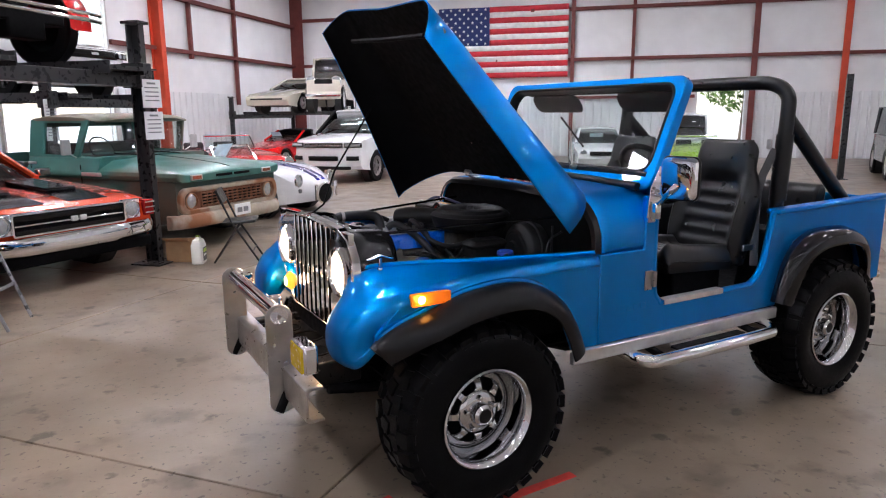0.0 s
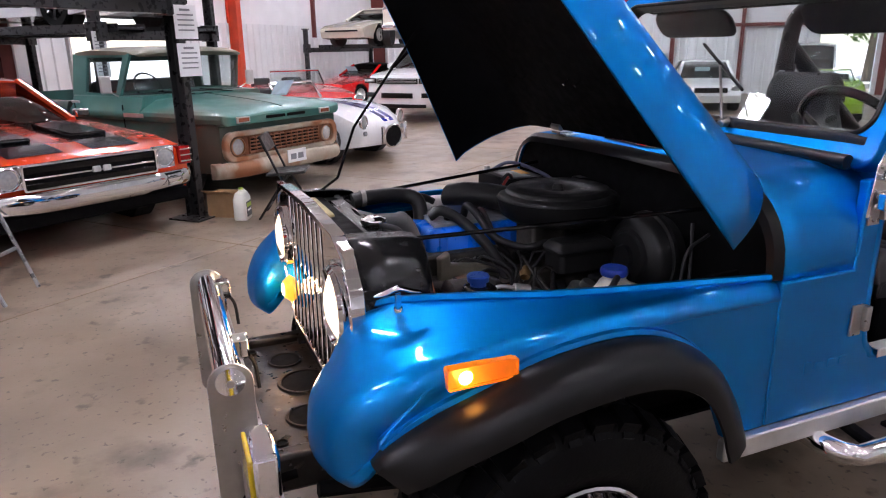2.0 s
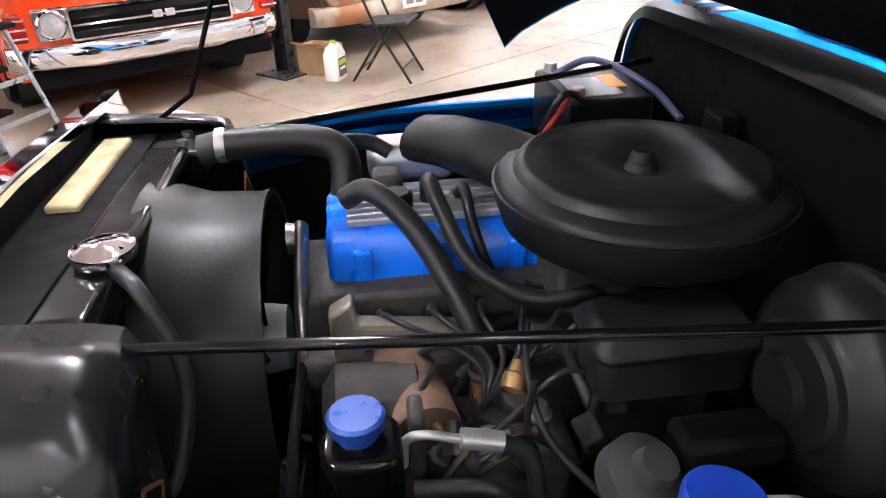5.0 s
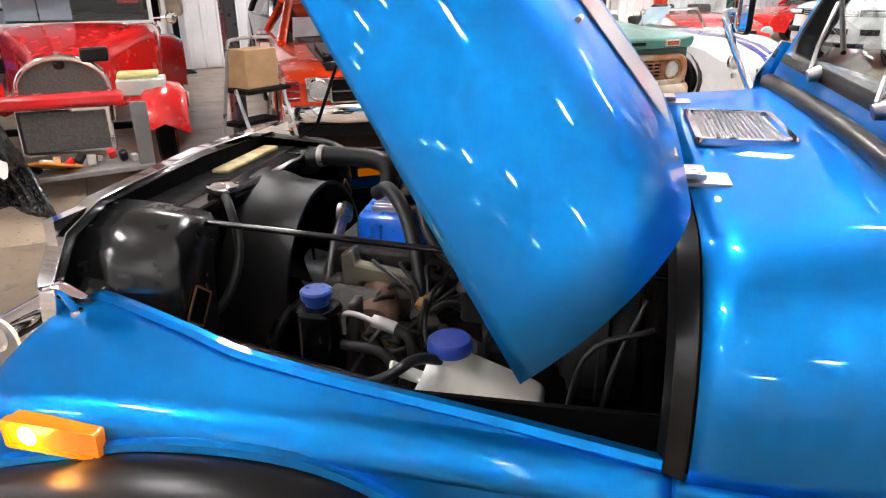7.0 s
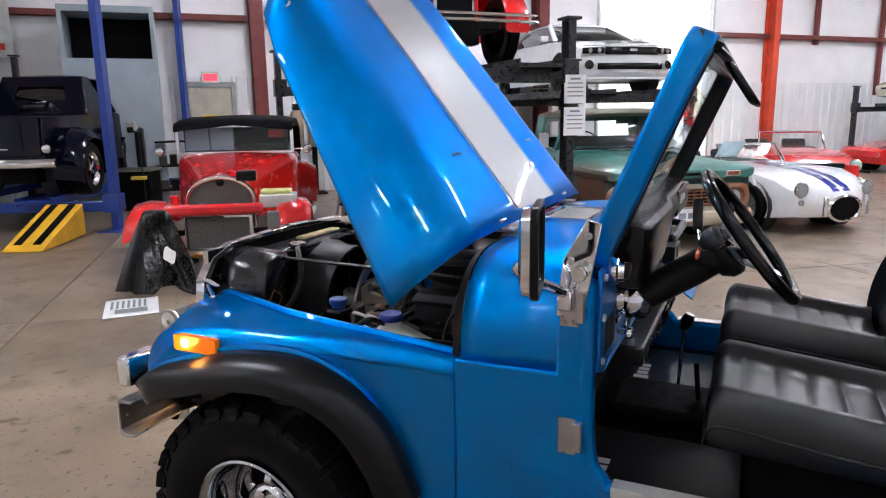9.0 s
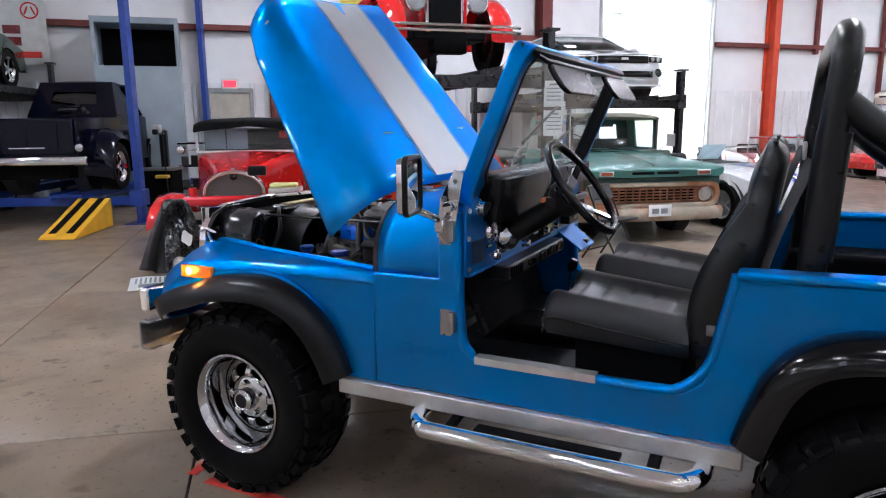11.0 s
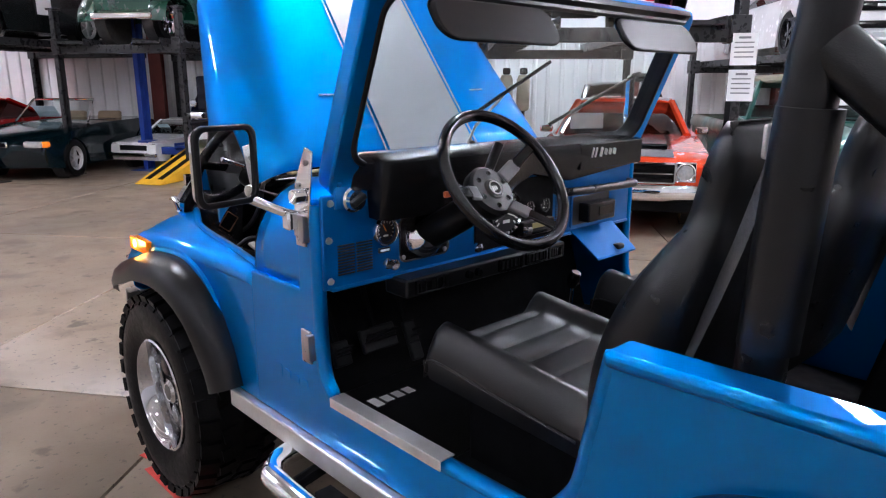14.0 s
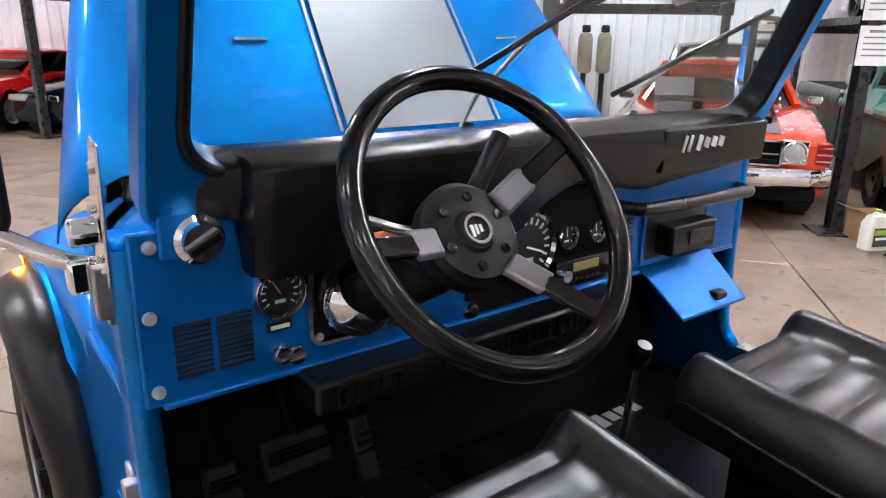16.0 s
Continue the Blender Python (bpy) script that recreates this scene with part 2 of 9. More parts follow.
M_LINER = surf("liner_panel", (0.80, 0.81, 0.82), 0.4, 0.1, 0.05, 1.5, 0.1)
M_REDSTEEL = surf("red_primer_steel", (0.16, 0.035, 0.03), 0.6, 0.1, 0.15, 4.0, 0.1)
M_ORANGE = surf("orange_primer_steel", (0.62, 0.07, 0.025), 0.55, 0.1, 0.12, 3.0, 0.1)
M_LIFTBLACK = surf("lift_black", (0.028, 0.028, 0.030), 0.32, 0.2, 0.2, 5.0, 0.1)
M_LIFTBLUE = surf("lift_blue", (0.015, 0.05, 0.28), 0.4, 0.1, 0.15, 5.0, 0.1)
M_RAMP = surf("ramp_yellow", (0.75, 0.42, 0.02), 0.5, 0.0, 0.12, 6.0, 0.1, second=(0.05, 0.045, 0.04), cut=0.7)


# ---- floor: slabs with sawn joints ----
def concrete():
    m = surf("concrete", (0.262, 0.203, 0.148), 0.36, 0.0, 0.24, 0.9, 0.08, bump=0.12, bscale=45, second=(0.18, 0.145, 0.105), cut=0.54)
    t = m.node_tree
    b = t.nodes["Principled BSDF"]
    src = b.inputs["Base Color"].links[0].from_socket
    tc = t.nodes.new("ShaderNodeTexCoord")
    for s, lo, hi, col in ((1.3, 0.52, 0.80, (0.13, 0.10, 0.07)), (4.2, 0.60, 0.76, (0.14, 0.11, 0.08)), (5.0, 0.63, 0.70, (0.045, 0.034, 0.025)), (2.2, 0.57, 0.68, (0.11, 0.085, 0.06)), (26.0, 0.62, 0.67, (0.08, 0.065, 0.05))):
        no, ra, mx = t.nodes.new("ShaderNodeTexNoise"), t.nodes.new("ShaderNodeValToRGB"), t.nodes.new("ShaderNodeMix")
        no.inputs["Scale"].default_value, no.inputs["Detail"].default_value = s, 7
        ra.color_ramp.elements[0].position, ra.color_ramp.elements[1].position = lo, hi
        ra.color_ramp.elements[1].color = (0.75, 0.75, 0.75, 1)
        mx.data_type = "RGBA"
        mx.inputs[7].default_value = (*col, 1)
        t.links.new(tc.outputs["Object"], no.inputs["Vector"]), t.links.new(no.outputs[0], ra.inputs[0])
        t.links.new(ra.outputs[0], mx.inputs[0]), t.links.new(src, mx.inputs[6])
        src = mx.outputs[2]
    t.links.new(src, b.inputs["Base Color"])
    return m


M_CONC = concrete()
M_JOINT = surf("joint_dirt", (0.05, 0.045, 0.04), 0.9)
bm = B()
box(bm, (11.0, -20.0, -0.10), (36.0, 54.0, 0.14))
floor = one("floor", bm, M_JOINT, "worn brown-grey concrete workshop floor with sawn joints", "floor", "structure", m=BM)

na, nb = Vector((-0.60, 0.80, 0)), Vector((0.76, 0.65, 0))
cuts_a = [-36.3 + 3.31 * k for k in range(11)] + [0.03 + 3.32 * k for k in range(12)]
cuts_b = [-27.1 + 3.1 * k for k in range(8)] + [-2.32, -0.77] + [2.33 + 3.1 * k for k in range(14)]


def meet(ca, cb):
    d = na.x * nb.y - na.y * nb.x
    return Vector(((ca * nb.y - cb * na.y) / d, (na.x * cb - nb.x * ca) / d, 0))


IBM = BM.inverted()
for a0, a1 in zip(cuts_a, cuts_a[1:]):
    for b0, b1 in zip(cuts_b, cuts_b[1:]):
        g = 0.005
        q = [meet(a0 + g, b0 + g), meet(a1 - g, b0 + g), meet(a1 - g, b1 - g), meet(a0 + g, b1 - g)]
        mid = IBM @ (sum(q, Vector()) / 4)
        if not (-2.2 < mid.x < 27.5 and -44 < mid.y < 2.2):
            continue
        bm = B()
        top, low = [p for p in q], [p + Vector((0, 0, -0.03)) for p in q]
        c = sum(q, Vector()) / 4
        inn = [p + (c - p).normalized() * 0.006 for p in q]
        rings(bm, [low, [p + Vector((0, 0, -0.004)) for p in top], inn], True, False)
        vs = [v for v in bm.verts if abs(v.co.z) < 1e-6]
        bm.faces.new(vs)
        s = part("slab", bm, M_CONC, floor)
        s.matrix_basis = IBM

# ---- walls ----
EAVE = 7.2


def corrugated(bm, length, z0, z1, pitch=0.3, depth=0.03):
    """A ribbed sheet along x from 0 to length, ribs towards +y."""
    prof = []
    n = int(length / pitch)
    for k in range(n):
        x = k * pitch
        prof += [(x, 0), (x + pitch * 0.62, 0), (x + pitch * 0.7, depth), (x + pitch * 0.92, depth)]
    prof.append((n * pitch, 0))
    rings(bm, [[(x, y, z0) for x, y in prof], [(x, y, z1) for x, y in prof]], False, False)


def wall_panels(parent, length, openings, m):
    """Quilted white insulation between girts, with openings (x0, x1, z1) cut through from the floor."""
    edges = sorted({0.0, length, *[o[0] for o in openings], *[o[1] for o in openings]})
    for x0, x1 in zip(edges, edges[1:]):
        z0 = 0.0
        for o in openings:
            if o[0] - 1e-6 <= x0 and x1 <= o[1] + 1e-6:
                z0 = o[2]
        bm = B()
        box(bm, ((x0 + x1) / 2, -0.12, (z0 + EAVE) / 2), (x1 - x0, 0.16, EAVE - z0))
        part("wall_panel", bm, M_WALL, parent)


def girt(bm, x0, x1, z):
    box(bm, ((x0 + x1) / 2, 0.06, z), (x1 - x0, 0.20, 0.015))
    box(bm, ((x0 + x1) / 2, 0.155, z - 0.05), (x1 - x0, 0.012, 0.11))
    box(bm, ((x0 + x1) / 2, -0.02, z - 0.05), (x1 - x0, 0.012, 0.11))


def column(parent, x, mat, name="column", w=0.26, d=0.42):
    bm = B()
    box(bm, (x, d - 0.01, EAVE / 2), (w, 0.02, EAVE))
    box(bm, (x, d / 2, EAVE / 2), (0.014, d - 0.02, EAVE))
    box(bm, (x, 0.01, EAVE / 2), (w, 0.02, EAVE))
    return part(name, bm, mat, parent)


# door wall: local x runs along -Y of the building from the corner, local y points into the room
MW = BM @ pose(0, 0, 0, 0, 0, -90)
wall_w = thing("wall_west", "white insulated metal wall with red steel girts and a roller door", "wall", MW, kind="structure")
GD0, GD1 = 10.9, 14.35
wall_panels(wall_w, 46.0, [(GD0, GD1, 4.9)], MW)
for z in (3.64, 5.2, 6.6):
    for x0, x1 in ((0.2, 8.75), (8.98, GD0 - 0.1), (GD1 + 0.1, 22.4), (22.8, 46.0)) if z < 5 else ((0.2, 46.0),):
        bm = B()
        girt(bm, x0, x1, z)
        part("girt", bm, M_REDSTEEL, wall_w)
bm = B()
corrugated(bm, GD0 - 0.15, 0.02, 2.36)
part("liner", bm, M_LINER, wall_w, "white corrugated liner panel", m=pose(0.1, 0.01, 0))
bm = B()
corrugated(bm, 30.0, 0.02, 2.45)
part("liner", bm, M_LINER, wall_w, m=pose(GD1 + 0.12, 0.01, 0))
column(wall_w, 8.92, M_ORANGE, w=0.20, d=0.36)
for x in (16.1, 22.62, 29.5, 36.5, 43.0):
    column(wall_w, x, M_REDSTEEL)
for x in (7.2, 4.6):
    bm = B()
    box(bm, (x, 0.08, 4.6), (0.10, 0.12, 2.4 if x > 5 else 5.2), None)
    part("jamb", bm, M_REDSTEEL, wall_w)

# flag wall: local x runs along +X of the building from the corner, local y points into the room
MF = BM @ Matrix.Diagonal((1, -1, 1, 1))
wall_n = thing("wall_north", "white insulated metal wall with dark red girts and columns", "wall", BM, kind="structure")
WIN0, WIN1 = 15.95, 17.55


def flip(bm):
    for v in bm.verts:
        v.co.y = -v.co.y
    return bm


for x0, x1, z0, z1 in ((0, WIN0, 0, EAVE), (WIN0, WIN1, 2.66, EAVE), (WIN1, 28.0, 0, EAVE)):
    bm = B()
    box(bm, ((x0 + x1) / 2, 0.12, (z0 + z1) / 2), (x1 - x0, 0.16, z1 - z0))
    part("wall_panel", bm, M_WALL, wall_n)
for z in (3.64, 5.44, 6.8):
    bm = B()
    girt(bm, 0.3, 28.0, z)
    part("girt", flip(bm), M_REDSTEEL, wall_n)
bm = B()
girt(bm, 11.5, WIN0 - 0.1, 2.25)
part("girt", flip(bm), M_REDSTEEL, wall_n)
bm = B()
corrugated(bm, WIN0 - 0.1, 0.02, 2.3)
part("liner", flip(bm), M_LINER, wall_n)
bm = B()
corrugated(bm, 9.9, 0.02, 2.3)
part("liner", flip(bm), M_LINER, wall_n, m=pose(WIN1 + 0.15, 0, 0))
for x, mt, w in ((0.25, M_REDSTEEL, 0.55), (11.46, M_REDSTEEL, 0.14), (13.63, M_REDSTEEL, 0.12), (17.75, M_REDSTEEL, 0.2), (20.6, M_ORANGE, 0.22)):
    bm = B()
    box(bm, (x, -0.16, EAVE / 2), (w, 0.02, EAVE))
    box(bm, (x, -0.08, EAVE / 2), (0.014, 0.16, EAVE))
    part("column", bm, mt, wall_n)

# walls that close the hall behind the camera, and the roof
for name, c, s in (("wall_east", (27.6, -21, EAVE / 2), (0.2, 46, EAVE)), ("wall_south", (13.6, -44.2, EAVE / 2), (29, 0.2, EAVE))):
    bm = B()
    box(bm, c, s)
    one(name, bm, M_WALL, "plain white insulated metal wall", "wall", "structure", m=BM)
bm = B()
box(bm, (13.6, -22, EAVE + 0.11), (29, 46, 0.2))
for k in range(16):
    box(bm, (13.6, -1 - 2.8 * k, EAVE - 0.1), (27.6, 0.08, 0.2))
for k in range(7):
    box(bm, (13.6, -0.9 - 7.0 * k, EAVE - 0.42), (27.6, 0.22, 0.4))
one("ceiling", bm, surf("white_roof_lining", (0.76, 0.76, 0.75), 0.6, 0.0, 0.05, 1.0, 0.1), "white insulated roof with purlins and rafters", "ceiling", "structure", m=BM)

# ---- roller door, half raised, and daylight outside ----
door = thing("door_1", "white sectional overhead door, raised half way, daylight outside", "door", MW, kind="structure")
M_DOORPANEL = surf("translucent_door", (0.82, 0.84, 0.83), 0.5, 0.0, 0.03, 3.0, 0.1)
dn = M_DOORPANEL.node_tree
through_light, both = dn.nodes.new("ShaderNodeBsdfTranslucent"), dn.nodes.new("ShaderNodeMixShader")
through_light.inputs[0].default_value, both.inputs[0].default_value = (0.86, 0.88, 0.88, 1), 0.6
dn.links.new(dn.nodes["Principled BSDF"].outputs[0], both.inputs[1]), dn.links.new(through_light.outputs[0], both.inputs[2])
dn.links.new(both.outputs[0], dn.nodes["Material Output"].inputs[0])
GW = (GD1 - GD0) / 3
for r in range(4):
    for c in range(3):
        bm = B()
        box(bm, (GD0 + GW * (c + 0.5), -0.02, 2.42 + 0.62 * (r + 0.5)), (GW - 0.04, 0.03, 0.585))
        part("panel", bm, M_DOORPANEL, door, bevel=0.008)
for s in (GD0 - 0.03, GD1 + 0.03):
    bm = B()
    box(bm, (s, 0.05, 2.5), (0.06, 0.10, 5.0))
    part("track", bm, M_ALU, door)
M_GROUND = surf("sunlit_concrete", (0.42, 0.41, 0.38), 0.8, 0.0, 0.15, 0.5, 0.1, bump=0.2, bscale=20)
bm = B()
box(bm, (0, 0, -0.26), (900, 900, 0.1))
one("ground", bm, M_GROUND, "pale sunlit concrete yard outside", "ground", "structure")

# ---- ceiling lamps ----
lamp = thing("ceiling_light", "white high-bay ceiling light, switched on", "ceiling lamp", BM @ pose(4, -4, 6.2), group="high-bay lights")
bm = B()
box(bm, (0, 0, 0.05), (1.30, 0.42, 0.06))
box(bm, (-0.4, 0, 0.45), (0.02, 0.02, 0.8))
box(bm, (0.4, 0, 0.45), (0.02, 0.02, 0.8))
part("housing", bm, M_WHITEPL, lamp, bevel=0.01)
bm = B()
box(bm, (0, 0, 0.008), (1.22, 0.34, 0.015))
M_TUBE = glow("lamp_diffuser", (0.94, 0.94, 1.0), 42.0)
part("diffuser", bm, M_TUBE, lamp, "glowing white diffuser")
for i in range(2):
    for j in range(7):
        if (i or j) and not (i == 0 and j in (4, 6)):
            copy_thing(lamp, BM @ pose(4 + 6.2 * i, -4 - 6.0 * j, 6.2))
spot = thing("ceiling_spot", "small square white ceiling spotlight, switched on", "ceiling lamp", BM @ pose(16.2, -4, 6.3), group="small ceiling spotlights")
bm = B()
box(bm, (0, 0, 0.05), (0.44, 0.30, 0.06))
box(bm, (0, 0, 0.4), (0.03, 0.03, 0.7))
part("housing", bm, M_WHITEPL, spot, bevel=0.01)
bm = B()
box(bm, (0, 0, 0.008), (0.36, 0.22, 0.015))
part("diffuser", bm, M_TUBE, spot, "glowing white diffuser")
for i in range(3):
    for j in range(10):
        if i or j:
            copy_thing(spot, BM @ pose(16.2 + 3.6 * i, -4 - 4.0 * j, 6.3))

# exit door and sign
ex = thing("door_2", "beige steel exit door with a yellow notice", "door", MW, kind="structure")
bm = B()
box(bm, (23.6, 0.055, 1.12), (0.80, 0.05, 2.22))
part("door_leaf", bm, surf("beige_door", (0.50, 0.47, 0.38), 0.5), ex, bevel=0.006)
bm = B()
frame_ring(bm, [(23.1, 0), (24.1, 0), (24.1, 2.34), (23.1, 2.34)], [(23.19, 0.01), (24.01, 0.01), (24.01, 2.25), (23.19, 2.25)], "y", 0.02, 0.11)
part("door_frame", bm, surf("grey_frame", (0.32, 0.33, 0.32), 0.5), ex)
bm = B()
box(bm, (23.62, 0.085, 1.62), (0.30, 0.006, 0.14))
part("notice", bm, surf("notice_yellow", (0.8, 0.62, 0.05), 0.6), ex)
sg = thing("exit_sign", "white exit sign with lit red letters", "sign", MW @ pose(23.58, 0.1, 2.43))
bm = B()
box(bm, (0, 0, 0), (0.34, 0.07, 0.22))
part("housing", bm, M_WHITEPL, sg, bevel=0.01)
bm = B()
box(bm, (0, 0.037, 0), (0.27, 0.006, 0.14))
part("face", bm, glow("exit_red", (1.0, 0.06, 0.10), 0.30), sg, "glowing red face")


# ---- the blue open off-roader; x runs to its rear, y to its right, front axle at x = 0 ----
jeep = thing("off_road_vehicle", "bright blue open-top off-road vehicle with raised hood and black flares", "car")


def arc_section(w, top, bot, r, crown, n=7, k=8):
    """Half-round panel section across the car: up one side, over the top, down the other. Points (y, z)."""
    left = [(-w, bot), (-w, (bot + top - r) / 2), (-w, top - r)]
    for i in range(1, k + 1):
        a = radians(90 * i / k)
        left.append((-w + r * (1 - math.cos(a)), top - r + r * math.sin(a)))
    flat = [(-w + r + (2 * w - 2 * r) * i / n, top + crown * math.sin(math.pi * i / n)) for i in range(1, n)]
    return left + flat + [(-y, z) for y, z in left[::-1]]


HX, HZ, HA = 0.663, 1.267, radians(47.5)
HC, HS = math.cos(HA), math.sin(HA)


def hp(f, y, n):
    """A place on the raised hood: f forward from the hinge, n up from the hinge line, as when shut. The hood leans a little to its right."""
    k = f / 1.1
    twist = max(0.0, y) / 0.76 * max(0.0, 1.0 - k) * min(1.0, max(0.0, -n) / 0.2)
    f2, n2 = f + 0.06 * twist, n * (1 + 0.26 * twist)
    return Vector((HX - f2 * HC + n2 * HS, y + 0.05 * k + 0.03 * twist, HZ + f2 * HS + n2 * HC + k * (0.020 + 0.135 * max(0.0, y))))


def hood_half(f):
    return 0.762 - 0.222 * min(1, max(0, f / 1.1)) ** 1.05


def hood_section(f, drop=0.0, inset=0.0):
    t = f / 1.10
    w = hood_half(f) - inset
    bot = -0.243 + 0.130 * t
    top = 0.012 + 0.048 * t - 0.012 * t ** 6 - drop
    return arc_section(w, top, bot, min(0.21, top - bot - 0.012) - inset, 0.012)


hood = thing("hood", "", "")
hood.parent = jeep
bm = B()
secs = []
for i in range(15):
    f = 0.03 + 1.07 * i / 14
    s = hood_section(f)
    zt = max(z for y, z in s)
    secs.append([hp(f - max(0, (i - 11) / 3) * (0.07 if y < 0 else 0.02) * max(0, (zt - z) / 0.14), y, z) for y, z in s])
rings(bm, secs, False, False)
ob = part("hood_skin", bm, M_BLUE, hood, "glossy metallic blue hood skin", solid=0.004, sharp=60)
bm = B()
secs = []
for i in range(12):
    f = 0.035 + 1.063 * i / 11
    s = hood_section(f, 0.008, 0.006)
    zt = max(z for y, z in s)
    secs.append([hp(f - max(0, (i - 8.6) / 2.4) * (0.07 if y < 0 else 0.02) * max(0, (zt - z) / 0.14), y, z) for y, z in s])
rings(bm, secs, False, False)
part("hood_liner", bm, M_BLACKM, hood, "matt black hood underside", sharp=60)
bm = B()
tube(bm, [hp(0.98, -0.40, -0.045), hp(1.0, 0, -0.04), hp(0.98, 0.40, -0.045)], 0.012, 6)
part("hood_brace", bm, M_BLACKM, hood)
# stripe: silver field with thin edge lines
bm = B()
sheet(bm, lambda u, v: hp(0.06 + 1.03 * u, (-0.205 + 0.41 * v) * (1 - 0.12 * u), 0.0155 + 0.048 * (0.03 + 1.03 * u) / 1.1 + 0.012 * math.cos((v - 0.5) * 1.0) - 0.014 * u ** 6 + 0.0035), 12, 6)
part("stripe", bm, M_SILVER, hood, "silver-grey centre stripe")
for sy in (-1, 1):
    bm = B()
    sheet(bm, lambda u, v: hp(0.06 + 1.03 * u, sy * (0.217 + 0.008 * v) * (1 - 0.12 * u), 0.0155 + 0.048 * (0.03 + 1.03 * u) / 1.1 + 0.010 - 0.014 * u ** 6 + 0.0035), 12, 1)
    part("stripe_line", bm, M_SILVER, hood)
for y in (-0.36, 0.0, 0.36):
    bm = B()
    tube(bm, [hp(0.30, y - 0.035, 0.0), hp(0.30, y - 0.035, 0.035), hp(0.30, y + 0.035, 0.035), hp(0.30, y + 0.035, 0.0)], 0.005, 6)
    part("hood_loop", bm, M_CHROME, hood)
for y in (-0.36, 0.36):
    bm = B()
    tube(bm, [hp(0.05, y - 0.03, 0.01), hp(0.05, y + 0.03, 0.01)], 0.014, 8)
    box(bm, hp(0.02, y, 0.015), (0.06, 0.06, 0.008))
    box(bm, (HX + 0.03, y, HZ + 0.014), (0.07, 0.07, 0.006))
    part("hood_hinge", bm, M_STEEL, hood)
bm = B()
lathe(bm, [(0, 0.02), (0.018, 0.018), (0.024, 0.0), (0.03, -0.004)], 12, Matrix.Translation(hp(0.965, -0.52, -0.035)) @ pose(0, 0, 0, 60, 0, -35))
part("footman_stud", bm, M_CHROME, hood)

# ---- tub and cowl ----
TUB = [(0.652, 0.58), (1.962, 0.58), (1.985, 0.70), (2.03, 0.82), (2.10, 0.91), (2.22, 0.965), (2.50, 0.965), (2.63, 0.91), (2.71, 0.82), (2.76, 0.70), (2.79, 0.60), (2.975, 0.62),
       (2.975, 1.125), (1.905, 1.105), (1.872, 0.95), (1.845, 0.82), (1.815, 0.765), (1.765, 0.73), (1.70, 0.718), (1.10, 0.718), (1.045, 0.735), (1.012, 0.78), (1.0, 0.85), (0.998, 1.262), (0.93, 1.262), (0.925, 1.012), (0.652, 1.012)]
for sy in (-1, 1):
    bm = B()
    prism(bm, TUB, "y", sy * 0.757, sy * 0.722)
    part("tub_side", bm, M_BLUE, jeep, bevel=0.008, segs=3)
    bm = B()
    box(bm, (2.44, sy * 0.735, 1.122), (1.08, 0.085, 0.03), Euler((0, radians(-1.05), 0)).to_matrix())
    part("tub_rail", bm, M_BLUE, jeep, bevel=0.012, segs=3)
    bm = B()
    tube(bm, [(1.905, sy * 0.74, 1.11), (1.872, sy * 0.74, 0.95), (1.84, sy * 0.74, 0.82), (1.76, sy * 0.74, 0.735), (1.65, sy * 0.74, 0.722), (1.12, sy * 0.74, 0.722), (1.04, sy * 0.74, 0.745), (1.004, sy * 0.74, 0.85), (0.998, sy * 0.74, 1.25)], 0.021, 8, 5, flat=1.0)
    part("door_lip", bm, M_BLUE, jeep, sharp=70)
bm = B()
prism(bm, [(-0.755, 0.66), (0.755, 0.66), (0.755, 1.12), (-0.755, 1.12)], "x", 2.95, 2.985)
part("tailgate", bm, M_BLUE, jeep, bevel=0.01)
bm = B()
secs = []
for i in range(7):
    x = 0.668 + (1.0 - 0.668) * i / 6
    secs.append([(x, y, z) for y, z in arc_section(0.742 + 0.006 * i / 6, 1.268 + 0.004 * i, 1.012, 0.215 - 0.02 * i / 6, 0.014)])
rings(bm, secs, False, False)
part("cowl", bm, M_BLUE, jeep, solid=0.006, sharp=60)
bm = B()
rings(bm, [[(0.664, y, z) for y, z in arc_section(0.744, 1.272, 1.012, 0.215, 0.014)], [(0.640, y, z) for y, z in arc_section(0.732, 1.258, 1.012, 0.205, 0.012)], [(0.632, y, z) for y, z in arc_section(0.715, 1.235, 1.012, 0.19, 0.012)]], False, False)
part("cowl_seal", bm, M_BLACKP, jeep, "black rubber hood seal")
bm = B()
s = arc_section(0.73, 1.25, 0.62, 0.2, 0.01)
rings(bm, [[(0.672, y, z) for y, z in s], [(0.684, y, z) for y, z in s]])
part("firewall", bm, M_BLACKM, jeep, "black firewall")
vent = part("cowl_vent", (lambda b: (prism(b, rounded(0.70, -0.155, 0.865, 0.135, 0.015), "z", 1.292, 1.298), b)[1])(B()), surf("polished_vent_plate", (0.50, 0.50, 0.51), 0.16, 1.0, 0.05, 6.0, 0.05), jeep, "polished cowl vent grille", bevel=0.002)
bm = B()
frame_ring(bm, rounded(0.694, -0.161, 0.871, 0.141, 0.018), rounded(0.706, -0.149, 0.859, 0.129, 0.012), "z", 1.290, 1.303)
part("vent_frame", bm, M_CHROME, vent, "chrome rim")
for i in range(14):
    bm = B()
    box(bm, (0.722 + 0.121 * i / 13, -0.01, 1.2985), (0.0035, 0.25, 0.0035), Euler((0, radians(25), 0)).to_matrix())
    part("vent_slat", bm, M_STEEL, vent)
